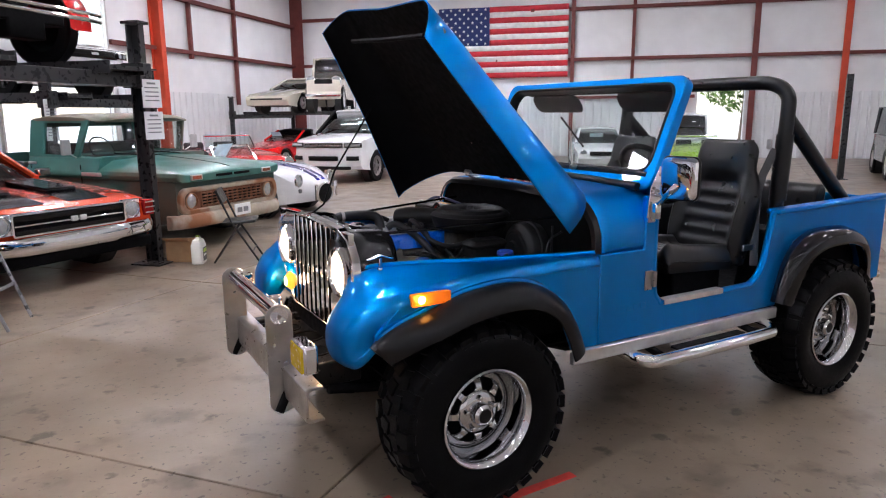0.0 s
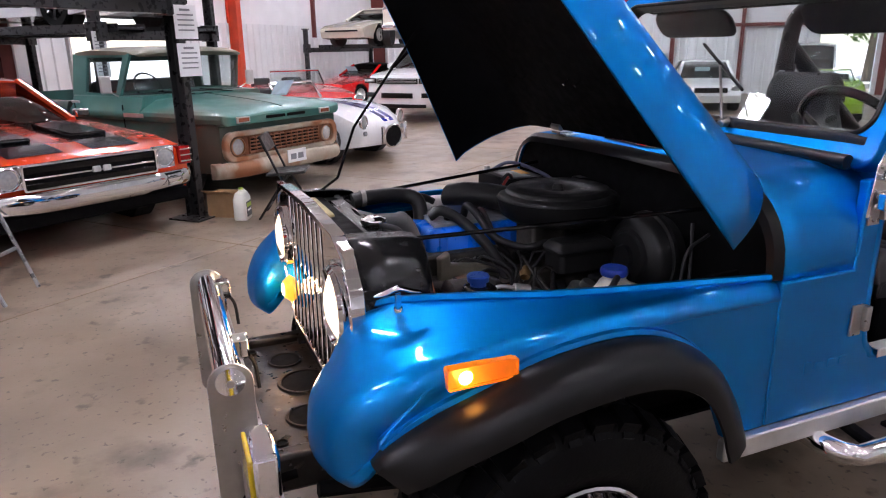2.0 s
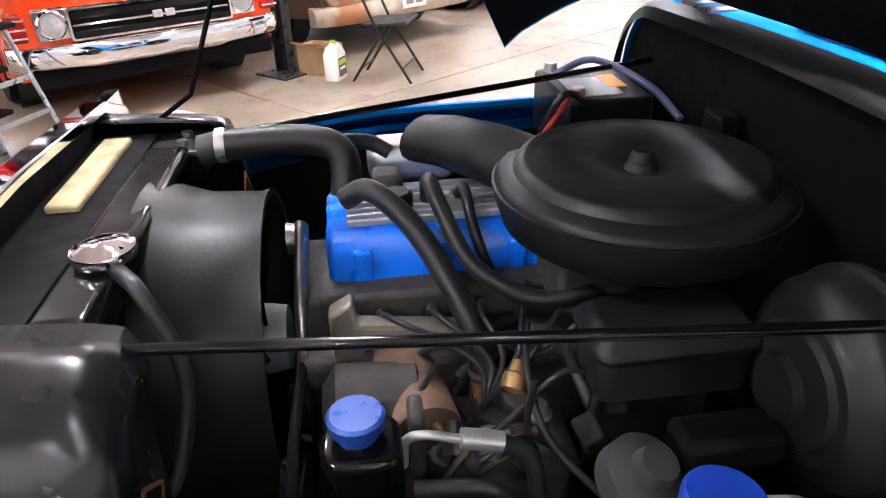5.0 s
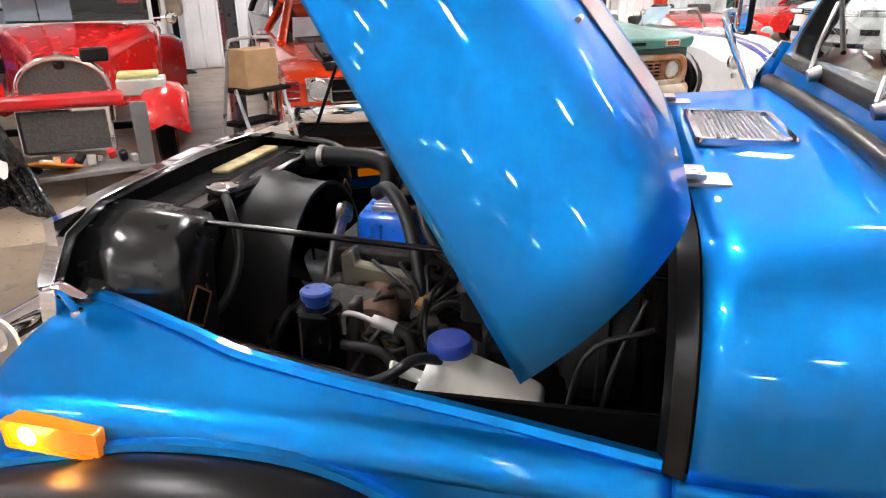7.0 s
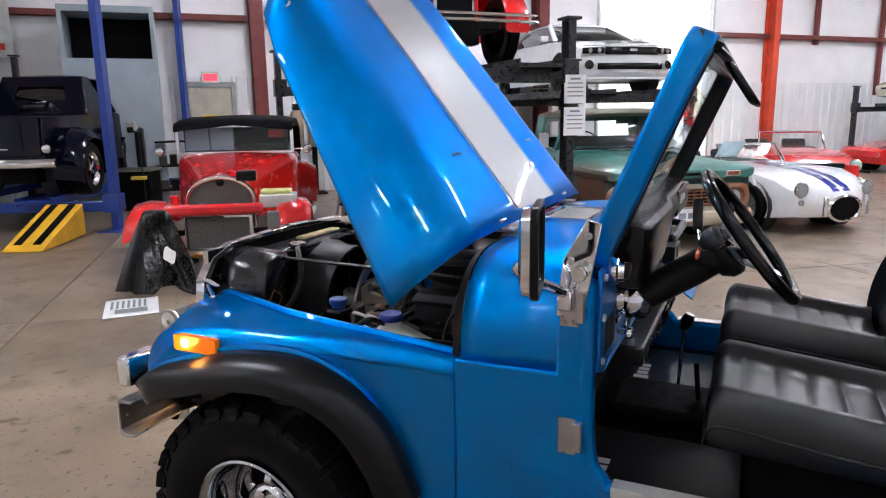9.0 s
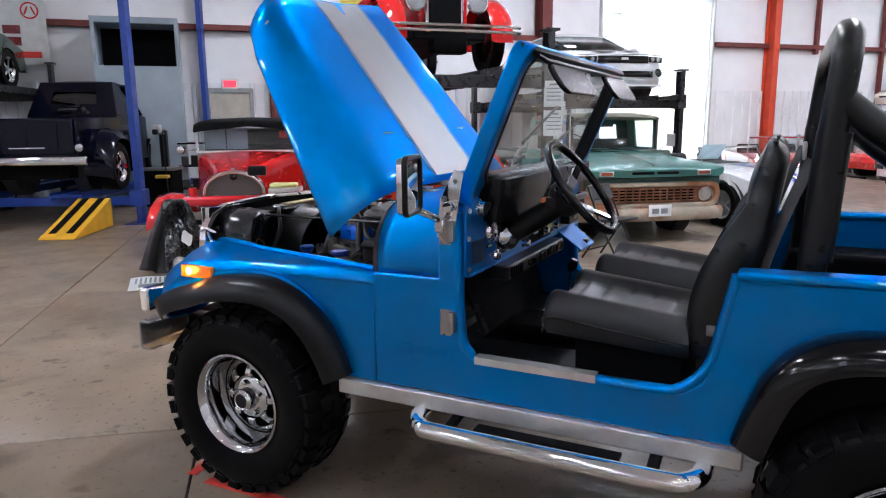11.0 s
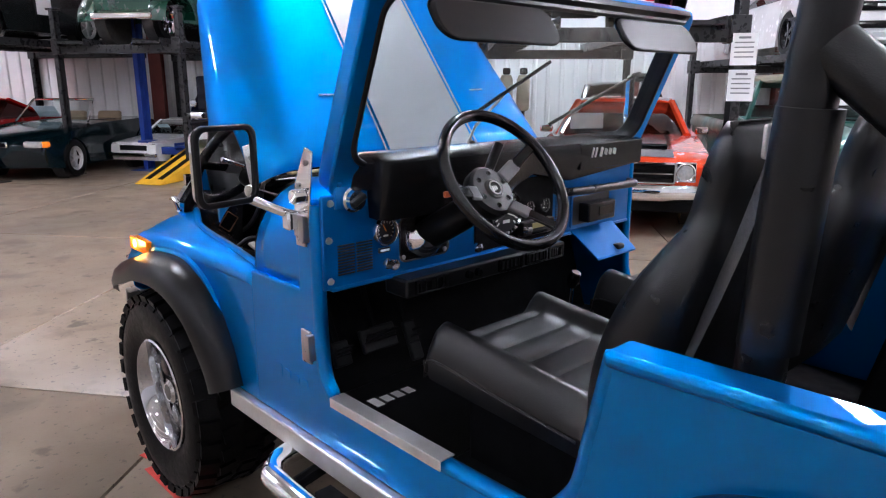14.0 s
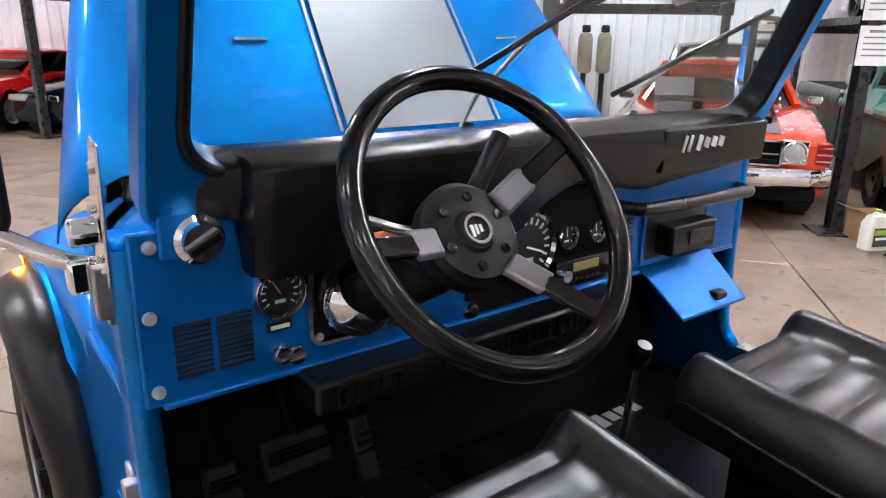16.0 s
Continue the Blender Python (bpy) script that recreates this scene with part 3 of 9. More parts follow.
# floor, wheel boxes and inside of the tub
bm = B()
box(bm, (1.85, 0, 0.60), (2.3, 1.44, 0.03))
part("tub_floor", bm, M_BLACKM, jeep, "black carpeted floor")
for sy in (-1, 1):
    bm = B()
    prism(bm, [(1.97, 0.61), (2.78, 0.61), (2.74, 0.98), (2.05, 0.98)], "y", sy * 0.72, sy * 0.46)
    part("wheel_box", bm, M_BLACKM, jeep, bevel=0.02)
    bm = B()
    prism(bm, [(-0.2 + 0.2, 0.62), (0.66, 0.62), (0.66, 1.0), (0.0, 0.975), (-0.40, 0.90), (-0.40, 0.80), (-0.2, 0.70)], "y", sy * 0.60, sy * 0.59)
    part("inner_fender", bm, M_BLACKM, jeep)

# ---- windshield ----
W0, W1 = Vector((0.995, 0, 1.272)), Vector((1.222, 0, 1.812))
wdir = (W1 - W0).normalized()
wnor = Vector((wdir.z, 0, -wdir.x))
WL = (W1 - W0).length


def wp(y, s, d=0.0):
    return W0 + wdir * s + wnor * d + Vector((0, y, 0))


def wring(bm, outer, inner, d0, d1):
    rings(bm, [[wp(*p, d0) for p in outer], [wp(*p, d1) for p in outer], [wp(*p, d1) for p in inner], [wp(*p, d0) for p in inner], [wp(*p, d0) for p in outer]], True, False)
    bmesh.ops.remove_doubles(bm, verts=bm.verts, dist=1e-6)


ws = thing("windshield", "", "")
ws.parent = jeep
bm = B()
wring(bm, rounded(-0.722, 0.0, 0.722, WL, 0.05, 6), rounded(-0.676, 0.088, 0.676, WL - 0.038, 0.075, 6), -0.03, 0.03)
part("windshield_frame", bm, M_BLUE, ws, bevel=0.01, segs=3)
bm = B()
wring(bm, rounded(-0.681, 0.083, 0.681, WL - 0.033, 0.078, 6), rounded(-0.664, 0.100, 0.664, WL - 0.050, 0.062, 6), -0.034, 0.034)
part("gasket", bm, M_BLACKP, ws, "black rubber gasket", bevel=0.006)
bm = B()
rings(bm, [[wp(y, s, -0.002) for y, s in rounded(-0.668, 0.096, 0.668, WL - 0.046, 0.06, 6)], [wp(y, s, 0.002) for y, s in rounded(-0.668, 0.096, 0.668, WL - 0.046, 0.06, 6)]])
g = part("pane", bm, M_GLASS, ws, "clear windshield glass")
g.visible_shadow = False
bm = B()
tube(bm, [(0.958, -0.66, 1.296), (0.955, 0, 1.312), (0.958, 0.66, 1.296)], 0.022, 10, 4)
part("base_seal", bm, M_BLACKP, ws)
for p0, p1, b0, b1 in (((-0.157, 0.085), (-0.045, 0.275), (-0.18, 0.195), (0.09, 0.36)), ((0.30, 0.085), (0.42, 0.235), (0.205, 0.14), (0.64, 0.33))):
    bm = B()
    lathe(bm, [(0, 0.03), (0.014, 0.028), (0.02, 0.0)], 10, Matrix.Translation(wp(*p0, -0.035)) @ pose(0, 0, 0, 0, -105, 0))
    tube(bm, [wp(*p0, -0.06), wp(p0[0] + 0.02, p0[1] + 0.05, -0.068), wp(*p1, -0.055)], 0.005, 6)
    part("wiper_arm", bm, M_STEEL, ws)
    bm = B()
    tube(bm, [wp(*b0, -0.045), wp(*b1, -0.045)], 0.006, 6)
    part("wiper_blade", bm, M_BLACKP, ws)
# sun visors
for y0, y1 in ((-0.60, -0.16), (0.16, 0.60)):
    bm = B()
    o = rounded(y0, -0.125, y1, 0.0, 0.05, 5)
    rot = lambda y, s, d: Vector((1.262 + d - s * 0.55, y, 1.752 + s * 0.83))
    rings(bm, [[rot(y, s, -0.012) for y, s in o], [rot(y, s, 0.012) for y, s in o]])
    part("sun_visor", bm, M_PAD, jeep, "black padded sun visor", bevel=0.01, segs=3)
bm = B()
tube(bm, [(1.245, -0.64, 1.772), (1.262, -0.6, 1.757), (1.262, 0.6, 1.757), (1.245, 0.64, 1.772)], 0.010, 6)
tube(bm, [(1.205, -0.70, 1.795), (1.24, -0.66, 1.785), (1.24, 0.66, 1.785), (1.205, 0.70, 1.795)], 0.017, 6)
part("visor_rod", bm, M_BLACKP, jeep)
for sy in (-1, 1):
    bm = B()
    prism(bm, [(0.925, 1.16), (0.99, 1.16), (1.03, 1.39), (0.995, 1.40), (0.94, 1.30)], "y", sy * 0.758, sy * 0.764)
    tube(bm, [(0.985, sy * 0.765, 1.275), (0.985, sy * 0.80, 1.275)], 0.02, 8)
    br = part("windshield_bracket", bm, M_CHROME, jeep, "stainless windshield hinge bracket", bevel=0.003)
    for x, z in ((0.955, 1.19), (0.96, 1.30), (1.0, 1.36), (0.99, 1.22)):
        bm = B()
        lathe(bm, [(0, 0.006), (0.007, 0.005), (0.009, 0)], 8, Matrix.Translation((x, sy * 0.764, z)) @ pose(0, 0, 0, 90 * (1 if sy < 0 else -1)))
        part("bolt", bm, M_STEEL, br)
    for z in (0.855, 1.185):
        bm = B()
        box(bm, (0.958, sy * 0.761, z), (0.045, 0.008, 0.095))
        box(bm, (0.985, sy * 0.768, z + 0.005), (0.022, 0.024, 0.075))
        part("door_hinge", bm, M_STEEL, jeep, bevel=0.003)

# ---- fenders ----
FT = [(0.652, 1.012), (0.40, 1.012), (0.15, 1.005), (-0.10, 0.993), (-0.25, 0.979), (-0.36, 0.962), (-0.445, 0.938), (-0.515, 0.892), (-0.562, 0.82), (-0.574, 0.755), (-0.566, 0.70), (-0.53, 0.665)]


def fender_edge(x):
    """Inner edge of a front fender: distance from the middle and height."""
    y = float(np.interp(x, [-0.535, -0.45, -0.35, -0.25, -0.1, 0.0, 0.1, 0.2, 0.4, 0.652], [0.45, 0.455, 0.484, 0.525, 0.586, 0.626, 0.650, 0.666, 0.69, 0.73]))
    z = float(np.interp(x, [-0.45, -0.35, -0.25, -0.1, 0.1, 0.3, 0.652], [1.0, 1.020, 1.026, 1.030, 1.029, 1.022, 1.014]))
    return y, z


def fender_point(u, v, sy):
    path = curve([Vector((x, 0, z)) for x, z in FT], 6)
    k = min(len(path) - 1, int(round(u * (len(path) - 1))))
    x, zt = path[k].x, path[k].z
    yin, ze = fender_edge(x)
    yout = 0.755 - 0.03 * max(0, (-0.30 - x) / 0.24) ** 2
    zin = zt + (ze - zt) * (1 if x > -0.44 else max(0, 1 - (-0.44 - x) / 0.07))
    d = path[min(k + 1, len(path) - 1)] - path[max(k - 1, 0)]
    n = Vector((-d.z, 0, d.x)).normalized()
    if n.z < 0 or (abs(n.z) < 0.2 and n.x > 0):
        n = -n
    if x < -0.5 and n.x > 0:
        n = -n
    nose = min(1.0, max(0.0, (-0.30 - x) / 0.18))
    nose = nose * nose * (3 - 2 * nose)
    r = 0.05 + 0.035 * nose
    ri, deep = 0.045 * nose, 0.11 * nose
    base = Vector((x, 0, zt))
    if v < 0.2:                                 # inner wall beside the grille
        s = v / 0.2
        return Vector((x, sy * yin, zin)) - n * (ri + deep * (1 - s))
    if v < 0.35:                                # rolled inner shoulder
        a = radians(90 * (v - 0.2) / 0.15)
        q = Vector((x, sy * (yin + ri * (1 - math.cos(a))), zin)) - n * ri * (1 - math.sin(a))
        return q
    if v < 0.62:
        s = (v - 0.35) / 0.27
        bulge = 0.012 * nose * math.sin(math.pi * s)
        return Vector((x, sy * (yin + ri + (yout - r - yin - ri) * s), zin + (zt - zin) * s)) + n * bulge
    if v < 0.86:
        a = radians(90 * (v - 0.62) / 0.24)
        return base + Vector((0, sy * (yout - r + r * math.sin(a)), 0)) - n * r * (1 - math.cos(a))
    s = (v - 0.86) / 0.14
    return base + Vector((0, sy * (yout + (0.752 - yout) * s), 0)) - n * (r + 0.085 * nose * s)


ARCH_F = [(0.505, 0.58), (0.455, 0.70), (0.375, 0.815), (0.26, 0.885), (0.12, 0.91), (-0.08, 0.892), (-0.23, 0.848), (-0.35, 0.812), (-0.43, 0.775), (-0.465, 0.745)]
ARCH_R = [(1.955, 0.60), (1.985, 0.70), (2.03, 0.815), (2.10, 0.898), (2.22, 0.945), (2.37, 0.954), (2.50, 0.945), (2.63, 0.898), (2.71, 0.815), (2.76, 0.70), (2.79, 0.60)]


def flare(arch, sy, cx, cz, wide):
    bm = B()
    path = curve([Vector((x, 0, z)) for x, z in arch], 4)
    secs = []
    for i, p in enumerate(path):
        d = path[min(i + 1, len(path) - 1)] - path[max(i - 1, 0)]
        n = Vector((-d.z, 0, d.x)).normalized()
        if n.dot(p - Vector((cx, 0, cz))) < 0:
            n = -n
        k = i / (len(path) - 1)
        w = wide * (0.72 + 0.28 * math.sin(math.pi * min(1, max(0, k * 1.15 - 0.05)))) * (1 - 0.35 * max(0, (k - 0.8) / 0.2) ** 2)
        q = [(0.752, 0.042), (0.775, 0.046), (0.80, 0.040), (0.755 + w * 0.8, 0.018), (0.755 + w, -0.022), (0.755 + w * 0.99, -0.05), (0.755 + w * 0.9, -0.052), (0.80, 0.0), (0.752, 0.006)]
        secs.append([Vector((p.x, sy * y, p.z)) + n * h for y, h in q])
    rings(bm, secs)
    return bm


for sy in (-1, 1):
    fen = thing("fender", "", "")
    fen.parent = jeep
    bm = B()
    sheet(bm, lambda u, v: fender_point(u, v, sy), 66, 28)
    part("fender_top", bm, M_BLUE, fen, solid=0.004, sharp=70)
    bm = B()
    up = [(x, z - 0.045) for x, z in FT if x > -0.44]
    prism(bm, up + [(-0.472, 0.815), (-0.472, 0.76)] + ARCH_F[::-1][1:] + [(0.652, 0.58)], "y", sy * 0.7545, sy * 0.735)
    part("fender_side", bm, M_BLUE, fen, bevel=0.004)
    bm = B()
    tube(bm, [(x, sy * (fender_edge(x)[0] - 0.004), fender_edge(x)[1] + 0.004) for x in (0.64, 0.4, 0.2, 0.1, 0.0, -0.1, -0.25, -0.35, -0.395)], 0.012, 6, 4)
    part("fender_flange", bm, M_BLUE, fen)
    part("wheel_flare", flare(ARCH_F, sy, 0, 0.45, 0.115), M_BLACKP, jeep, "black plastic wheel flare", sharp=50)
    part("wheel_flare", flare(ARCH_R, sy, 2.39, 0.45, 0.115), M_BLACKG, jeep, "glossy black plastic wheel flare", sharp=50)
    bm = B()
    tube(bm, [(x, sy * 0.757, z + 0.052) for x, z in ARCH_F], 0.012, 6, 4)
    part("flare_trim", bm, M_BLUE, fen)
    # side marker
    mk = part("side_marker", (lambda b: (box(b, (-0.235, sy * 0.757, 0.937), (0.168, 0.034, 0.046)), b)[1])(B()), M_AMBER, jeep, "glowing amber side marker", bevel=0.006)
    bm = B()
    lathe(bm, [(0, 0.006), (0.009, 0.005), (0.016, 0.002), (0.018, 0)], 14, Matrix.Translation((-0.278, sy * 0.7732, 0.937)) @ pose(0, 0, 0, 90 if sy < 0 else -90))
    part("bulb", bm, M_AMBER_HOT, mk)
    bm = B()
    frame_ring(bm, rounded(-0.321, 0.912, -0.149, 0.962, 0.006), rounded(-0.314, 0.918, -0.156, 0.956, 0.004), "y", sy * 0.762, sy * 0.7765)
    part("lens_rim", bm, M_AMBER, mk)
    # hood latch
    bm = B()
    tube(bm, [(-0.349, sy * 0.546, 0.965), (-0.353, sy * 0.552, 1.02), (-0.359, sy * 0.570, 1.076)], 0.0075, 8)
    lathe(bm, [(0, 0.016), (0.010, 0.014), (0.013, 0.006), (0.011, 0.0), (0, -0.002)], 12, Matrix.Translation((-0.353, sy * 0.553, 1.02)))
    lathe(bm, [(0, 0.006), (0.016, 0.005), (0.026, 0.002), (0.028, -0.012)], 16, Matrix.Translation((-0.350, sy * 0.547, 0.992)) @ pose(0, 0, 0, 0, -6, 0))
    for hx, hy in ((-0.028, 0.004), (0.026, -0.006)):
        lathe(bm, [(0, 0.006), (0.005, 0.005), (0.007, 0)], 8, Matrix.Translation((-0.350 + hx, sy * (0.547 + hy), 0.990)))
    lk = part("hood_latch", bm, M_CHROME, jeep, "chrome hood latch", sharp=50)
    bm = B()
    rings(bm, [[(-0.359 + s, sy * (0.570 + 0.10 * s) + r * math.cos(q), 1.078 + h + 0.45 * r * math.sin(q)) for q in [2 * math.pi * i / 10 for i in range(10)]] for s, r, h in ((-0.056, 0.004, -0.004), (-0.048, 0.009, -0.003), (-0.03, 0.012, 0.001), (-0.012, 0.012, 0.008), (0.0, 0.014, 0.011), (0.012, 0.012, 0.008), (0.03, 0.012, 0.001), (0.048, 0.009, -0.003), (0.056, 0.004, -0.004))])
    part("latch_handle", bm, M_CHROME, lk, sharp=50)
    # rocker strip and sill plate
    bm = B()
    box(bm, (1.222, sy * 0.764, 0.548), (1.46, 0.03, 0.062))
    part("rocker_strip", bm, M_ALU, jeep, "bright aluminium rocker strip", bevel=0.006)
    bm = B()
    box(bm, (1.285, sy * 0.745, 0.7425), (0.43, 0.045, 0.004))
    box(bm, (1.285, sy * 0.7665, 0.73), (0.43, 0.003, 0.025))
    part("sill_plate", bm, M_ALU, jeep, bevel=0.001)
    # step bar
    bm = B()
    tube(bm, [(0.86, sy * 0.70, 0.50), (0.86, sy * 0.80, 0.495), (0.90, sy * 0.855, 0.487), (1.0, sy * 0.87, 0.484), (1.70, sy * 0.87, 0.484), (1.80, sy * 0.855, 0.487), (1.84, sy * 0.80, 0.495), (1.84, sy * 0.70, 0.50)], 0.032, 14, 6)
    part("step_bar", bm, M_CHROME, jeep, "chrome tubular step bar", sharp=80)
    bm = B()
    for x in (1.0, 1.7):
        tube(bm, [(x, sy * 0.84, 0.487), (x, sy * 0.5, 0.55)], 0.02, 8)
    box(bm, (1.35, sy * 0.82, 0.505), (0.5, 0.05, 0.012))
    part("step_bracket", bm, M_BLACKM, jeep)

# ---- grille ----
gr = thing("grille", "", "")
gr.parent = jeep
GX = -0.455
bm = B()
outline = [(-0.30, 0.70), (0.30, 0.70), (0.46, 0.86), (0.525, 0.98), (0.515, 1.06), (0.46, 1.135), (0.36, 1.172), (0.0, 1.186), (-0.36, 1.172), (-0.46, 1.135), (-0.515, 1.06), (-0.525, 0.98), (-0.46, 0.86)]
prism(bm, outline, "x", GX + 0.025, GX + 0.02)
part("grille_back", bm, M_BLACKM, gr)
sl = [-0.258 + 0.0645 * k for k in range(9)]
for y in sl:
    bm = B()
    prism(bm, rounded(y - 0.0155, 0.715, y + 0.0155, 1.165, 0.008, 2), "x", GX - 0.004, GX + 0.02)
    part("grille_bar", bm, M_CHROME, gr, bevel=0.004)
for sy in (-1, 1):
    bm = B()
    hole = [(sy * 0.378 + 0.1 * math.cos(radians(a)), 0.992 + 0.1 * math.sin(radians(a))) for a in range(0, 360, 15)]
    edge = []
    for a in range(0, 360, 15):
        c, s = math.cos(radians(a)), math.sin(radians(a))
        lim = min(0.104 / abs(c) if abs(c) > 1e-6 else 9, (0.176 if s > 0 else 0.28) / abs(s) if abs(s) > 1e-6 else 9)
        edge.append((sy * 0.378 + c * lim, 0.992 + s * lim))
    frame_ring(bm, edge, hole, "x", GX - 0.004, GX + 0.02)
    part("grille_cheek", bm, M_CHROME, gr, "chrome headlight surround")
    hl = thing("headlight", "round headlight, switched on", "")
    hl.parent = gr
    bm = B()
    lathe(bm, [(0.108, -0.01), (0.108, 0.012), (0.098, 0.022), (0.088, 0.012), (0.086, 0.0)], 28, Matrix.Translation((GX - 0.004, sy * 0.378, 0.992)) @ pose(0, 0, 0, 0, -90, 0))
    part("bezel", bm, M_CHROME, hl)
    bm = B()
    lathe(bm, [(0, 0.030), (0.045, 0.026), (0.075, 0.014), (0.087, 0.002)], 28, Matrix.Translation((GX - 0.004, sy * 0.378, 0.992)) @ pose(0, 0, 0, 0, -90, 0))
    part("lens", bm, M_HEAD_LIT, hl, "lit headlight lens")
    tl = part("turn_signal", (lambda b: (lathe(b, [(0, 0.03), (0.03, 0.026), (0.046, 0.008), (0.05, 0)], 20, Matrix.Translation((GX - 0.002, sy * 0.352, 0.80)) @ pose(0, 0, 0, 0, -90, 0)), b)[1])(B()), M_AMBER_LIT, gr, "amber turn signal, lit")
    bm = B()
    lathe(bm, [(0, 0.036), (0.02, 0.032), (0.026, 0.024)], 12, Matrix.Translation((GX - 0.002, sy * 0.352, 0.80)) @ pose(0, 0, 0, 0, -90, 0))
    part("bulb", bm, M_AMBER_HOT, tl)
bm = B()
frame_ring(bm, [(y * 1.012, z + 0.006) for y, z in outline], [(y * 0.965, 0.94 + (z - 0.94) * 0.95) for y, z in outline], "x", GX - 0.008, GX + 0.03)
part("grille_shell", bm, M_CHROME, gr, bevel=0.008, segs=3)

# ---- bumper ----
bp = thing("bumper", "", "")
bp.parent = jeep
bm = B()
rings(bm, [[(-0.735, y, 0.628), (-0.735, y, 0.50), (-0.715, y, 0.49), (-0.66, y, 0.495), (-0.66, y, 0.503), (-0.71, y, 0.505), (-0.722, y, 0.515), (-0.722, y, 0.612), (-0.71, y, 0.622), (-0.66, y, 0.622), (-0.66, y, 0.632), (-0.715, y, 0.637)] for y in (-0.69, 0.69)])
part("bumper_bar", bm, M_STEEL, bp, "brushed stainless bumper bar", bevel=0.004)
for sy in (-1, 1):
    bm = B()
    o = rounded(-0.795, 0.43, -0.685, 0.895, 0.052, 5)
    prism(bm, o, "y", sy * 0.395, sy * 0.405)
    pl = part("guard_plate", bm, M_STEEL, bp, "brushed steel guard plate", bevel=0.002)
    for x, z in ((-0.74, 0.845), (-0.72, 0.64), (-0.72, 0.55)):
        bm = B()
        lathe(bm, [(0, 0.008), (0.010, 0.007), (0.012, 0)], 8, Matrix.Translation((x, sy * 0.405, z)) @ pose(0, 0, 0, 90 if sy < 0 else -90))
        part("bolt", bm, M_STEEL, pl)
    fg = part("fog_lamp", (lambda b: (box(b, (-0.70, sy * 0.60, 0.735), (0.06, 0.15, 0.115)), b)[1])(B()), M_CHROME, bp, "chrome fog lamp with yellow lens", bevel=0.012)
    bm = B()
    box(bm, (-0.733, sy * 0.60, 0.735), (0.012, 0.135, 0.10))
    part("fog_lens", bm, M_YELLOW, fg, "yellow fog lens", bevel=0.005)
    bm = B()
    tube(bm, [(-0.60, sy * 0.40, 0.56), (-0.70, sy * 0.40, 0.54), (-0.76, sy * 0.41, 0.44)], 0.02, 8, 3)
    part("tow_hook", bm, M_BLACKM, bp)
bm = B()
tube(bm, [(-0.74, -0.41, 0.85), (-0.74, 0.41, 0.85)], 0.036, 18)
part("guard_tube", bm, M_CHROME, bp, "chrome guard tube")
M_APRON = surf("apron_black", (0.011, 0.009, 0.008), 0.36, 0.2, 0.3, 12, 0.12, bump=0.15, bscale=60, spec=0.3, second=(0.034, 0.019, 0.011), cut=0.6)
bm = B()
prism(bm, [(-0.665, -0.40), (-0.40, -0.36), (-0.40, 0.36), (-0.665, 0.40)], "z", 0.584, 0.590)
apron = part("splash_apron", bm, M_APRON, bp, "dark worn steel splash apron with round holes", bevel=0.002)
for x, y, r in ((-0.52, 0.21, 0.052), (-0.49, 0.03, 0.075), (-0.52, -0.19, 0.06), (-0.62, 0.31, 0.016), (-0.62, -0.31, 0.016)):
    bm = B()
    lathe(bm, [(r * 0.98, 0.0), (r * 1.0, 0.006), (r * 1.12, 0.007), (r * 1.16, 0.001)], 24, Matrix.Translation((x, y, 0.590)))
    part("hole_lip", bm, M_APRON, apron)
    bm = B()
    lathe(bm, [(0.0, 0.0015), (r, 0.0015)], 24, Matrix.Translation((x, y, 0.590)))
    part("hole", bm, M_BLACKM, apron)
for y in (-0.385, 0.385):
    bm = B()
    box(bm, (-0.55, y, 0.56), (0.32, 0.055, 0.11))
    part("frame_horn", bm, M_APRON, bp, bevel=0.012)
# black panel added to stand for the darkness under the grille
bm = B()
prism(bm, [(-0.46, 0.58), (0.46, 0.58), (0.44, 0.735), (-0.44, 0.735)], "x", -0.425, -0.415)
part("dark_panel", bm, M_BLACKM, bp, "added black panel for the dark gap under the grille", bevel=0.004)
for y in (-0.20, 0.30):
    bm = B()
    box(bm, (-0.695, y, 0.85), (0.05, 0.05, 0.062))
    br = part("tube_clamp", bm, M_CHROME, bp, "chrome clamp on the guard tube", bevel=0.008)
    bm = B()
    tube(bm, [(-0.68, y, 0.83), (-0.66, y, 0.79), (-0.655, y - 0.01, 0.72)], 0.006, 6, 4)
    part("lamp_wire", bm, M_HOSE, br)

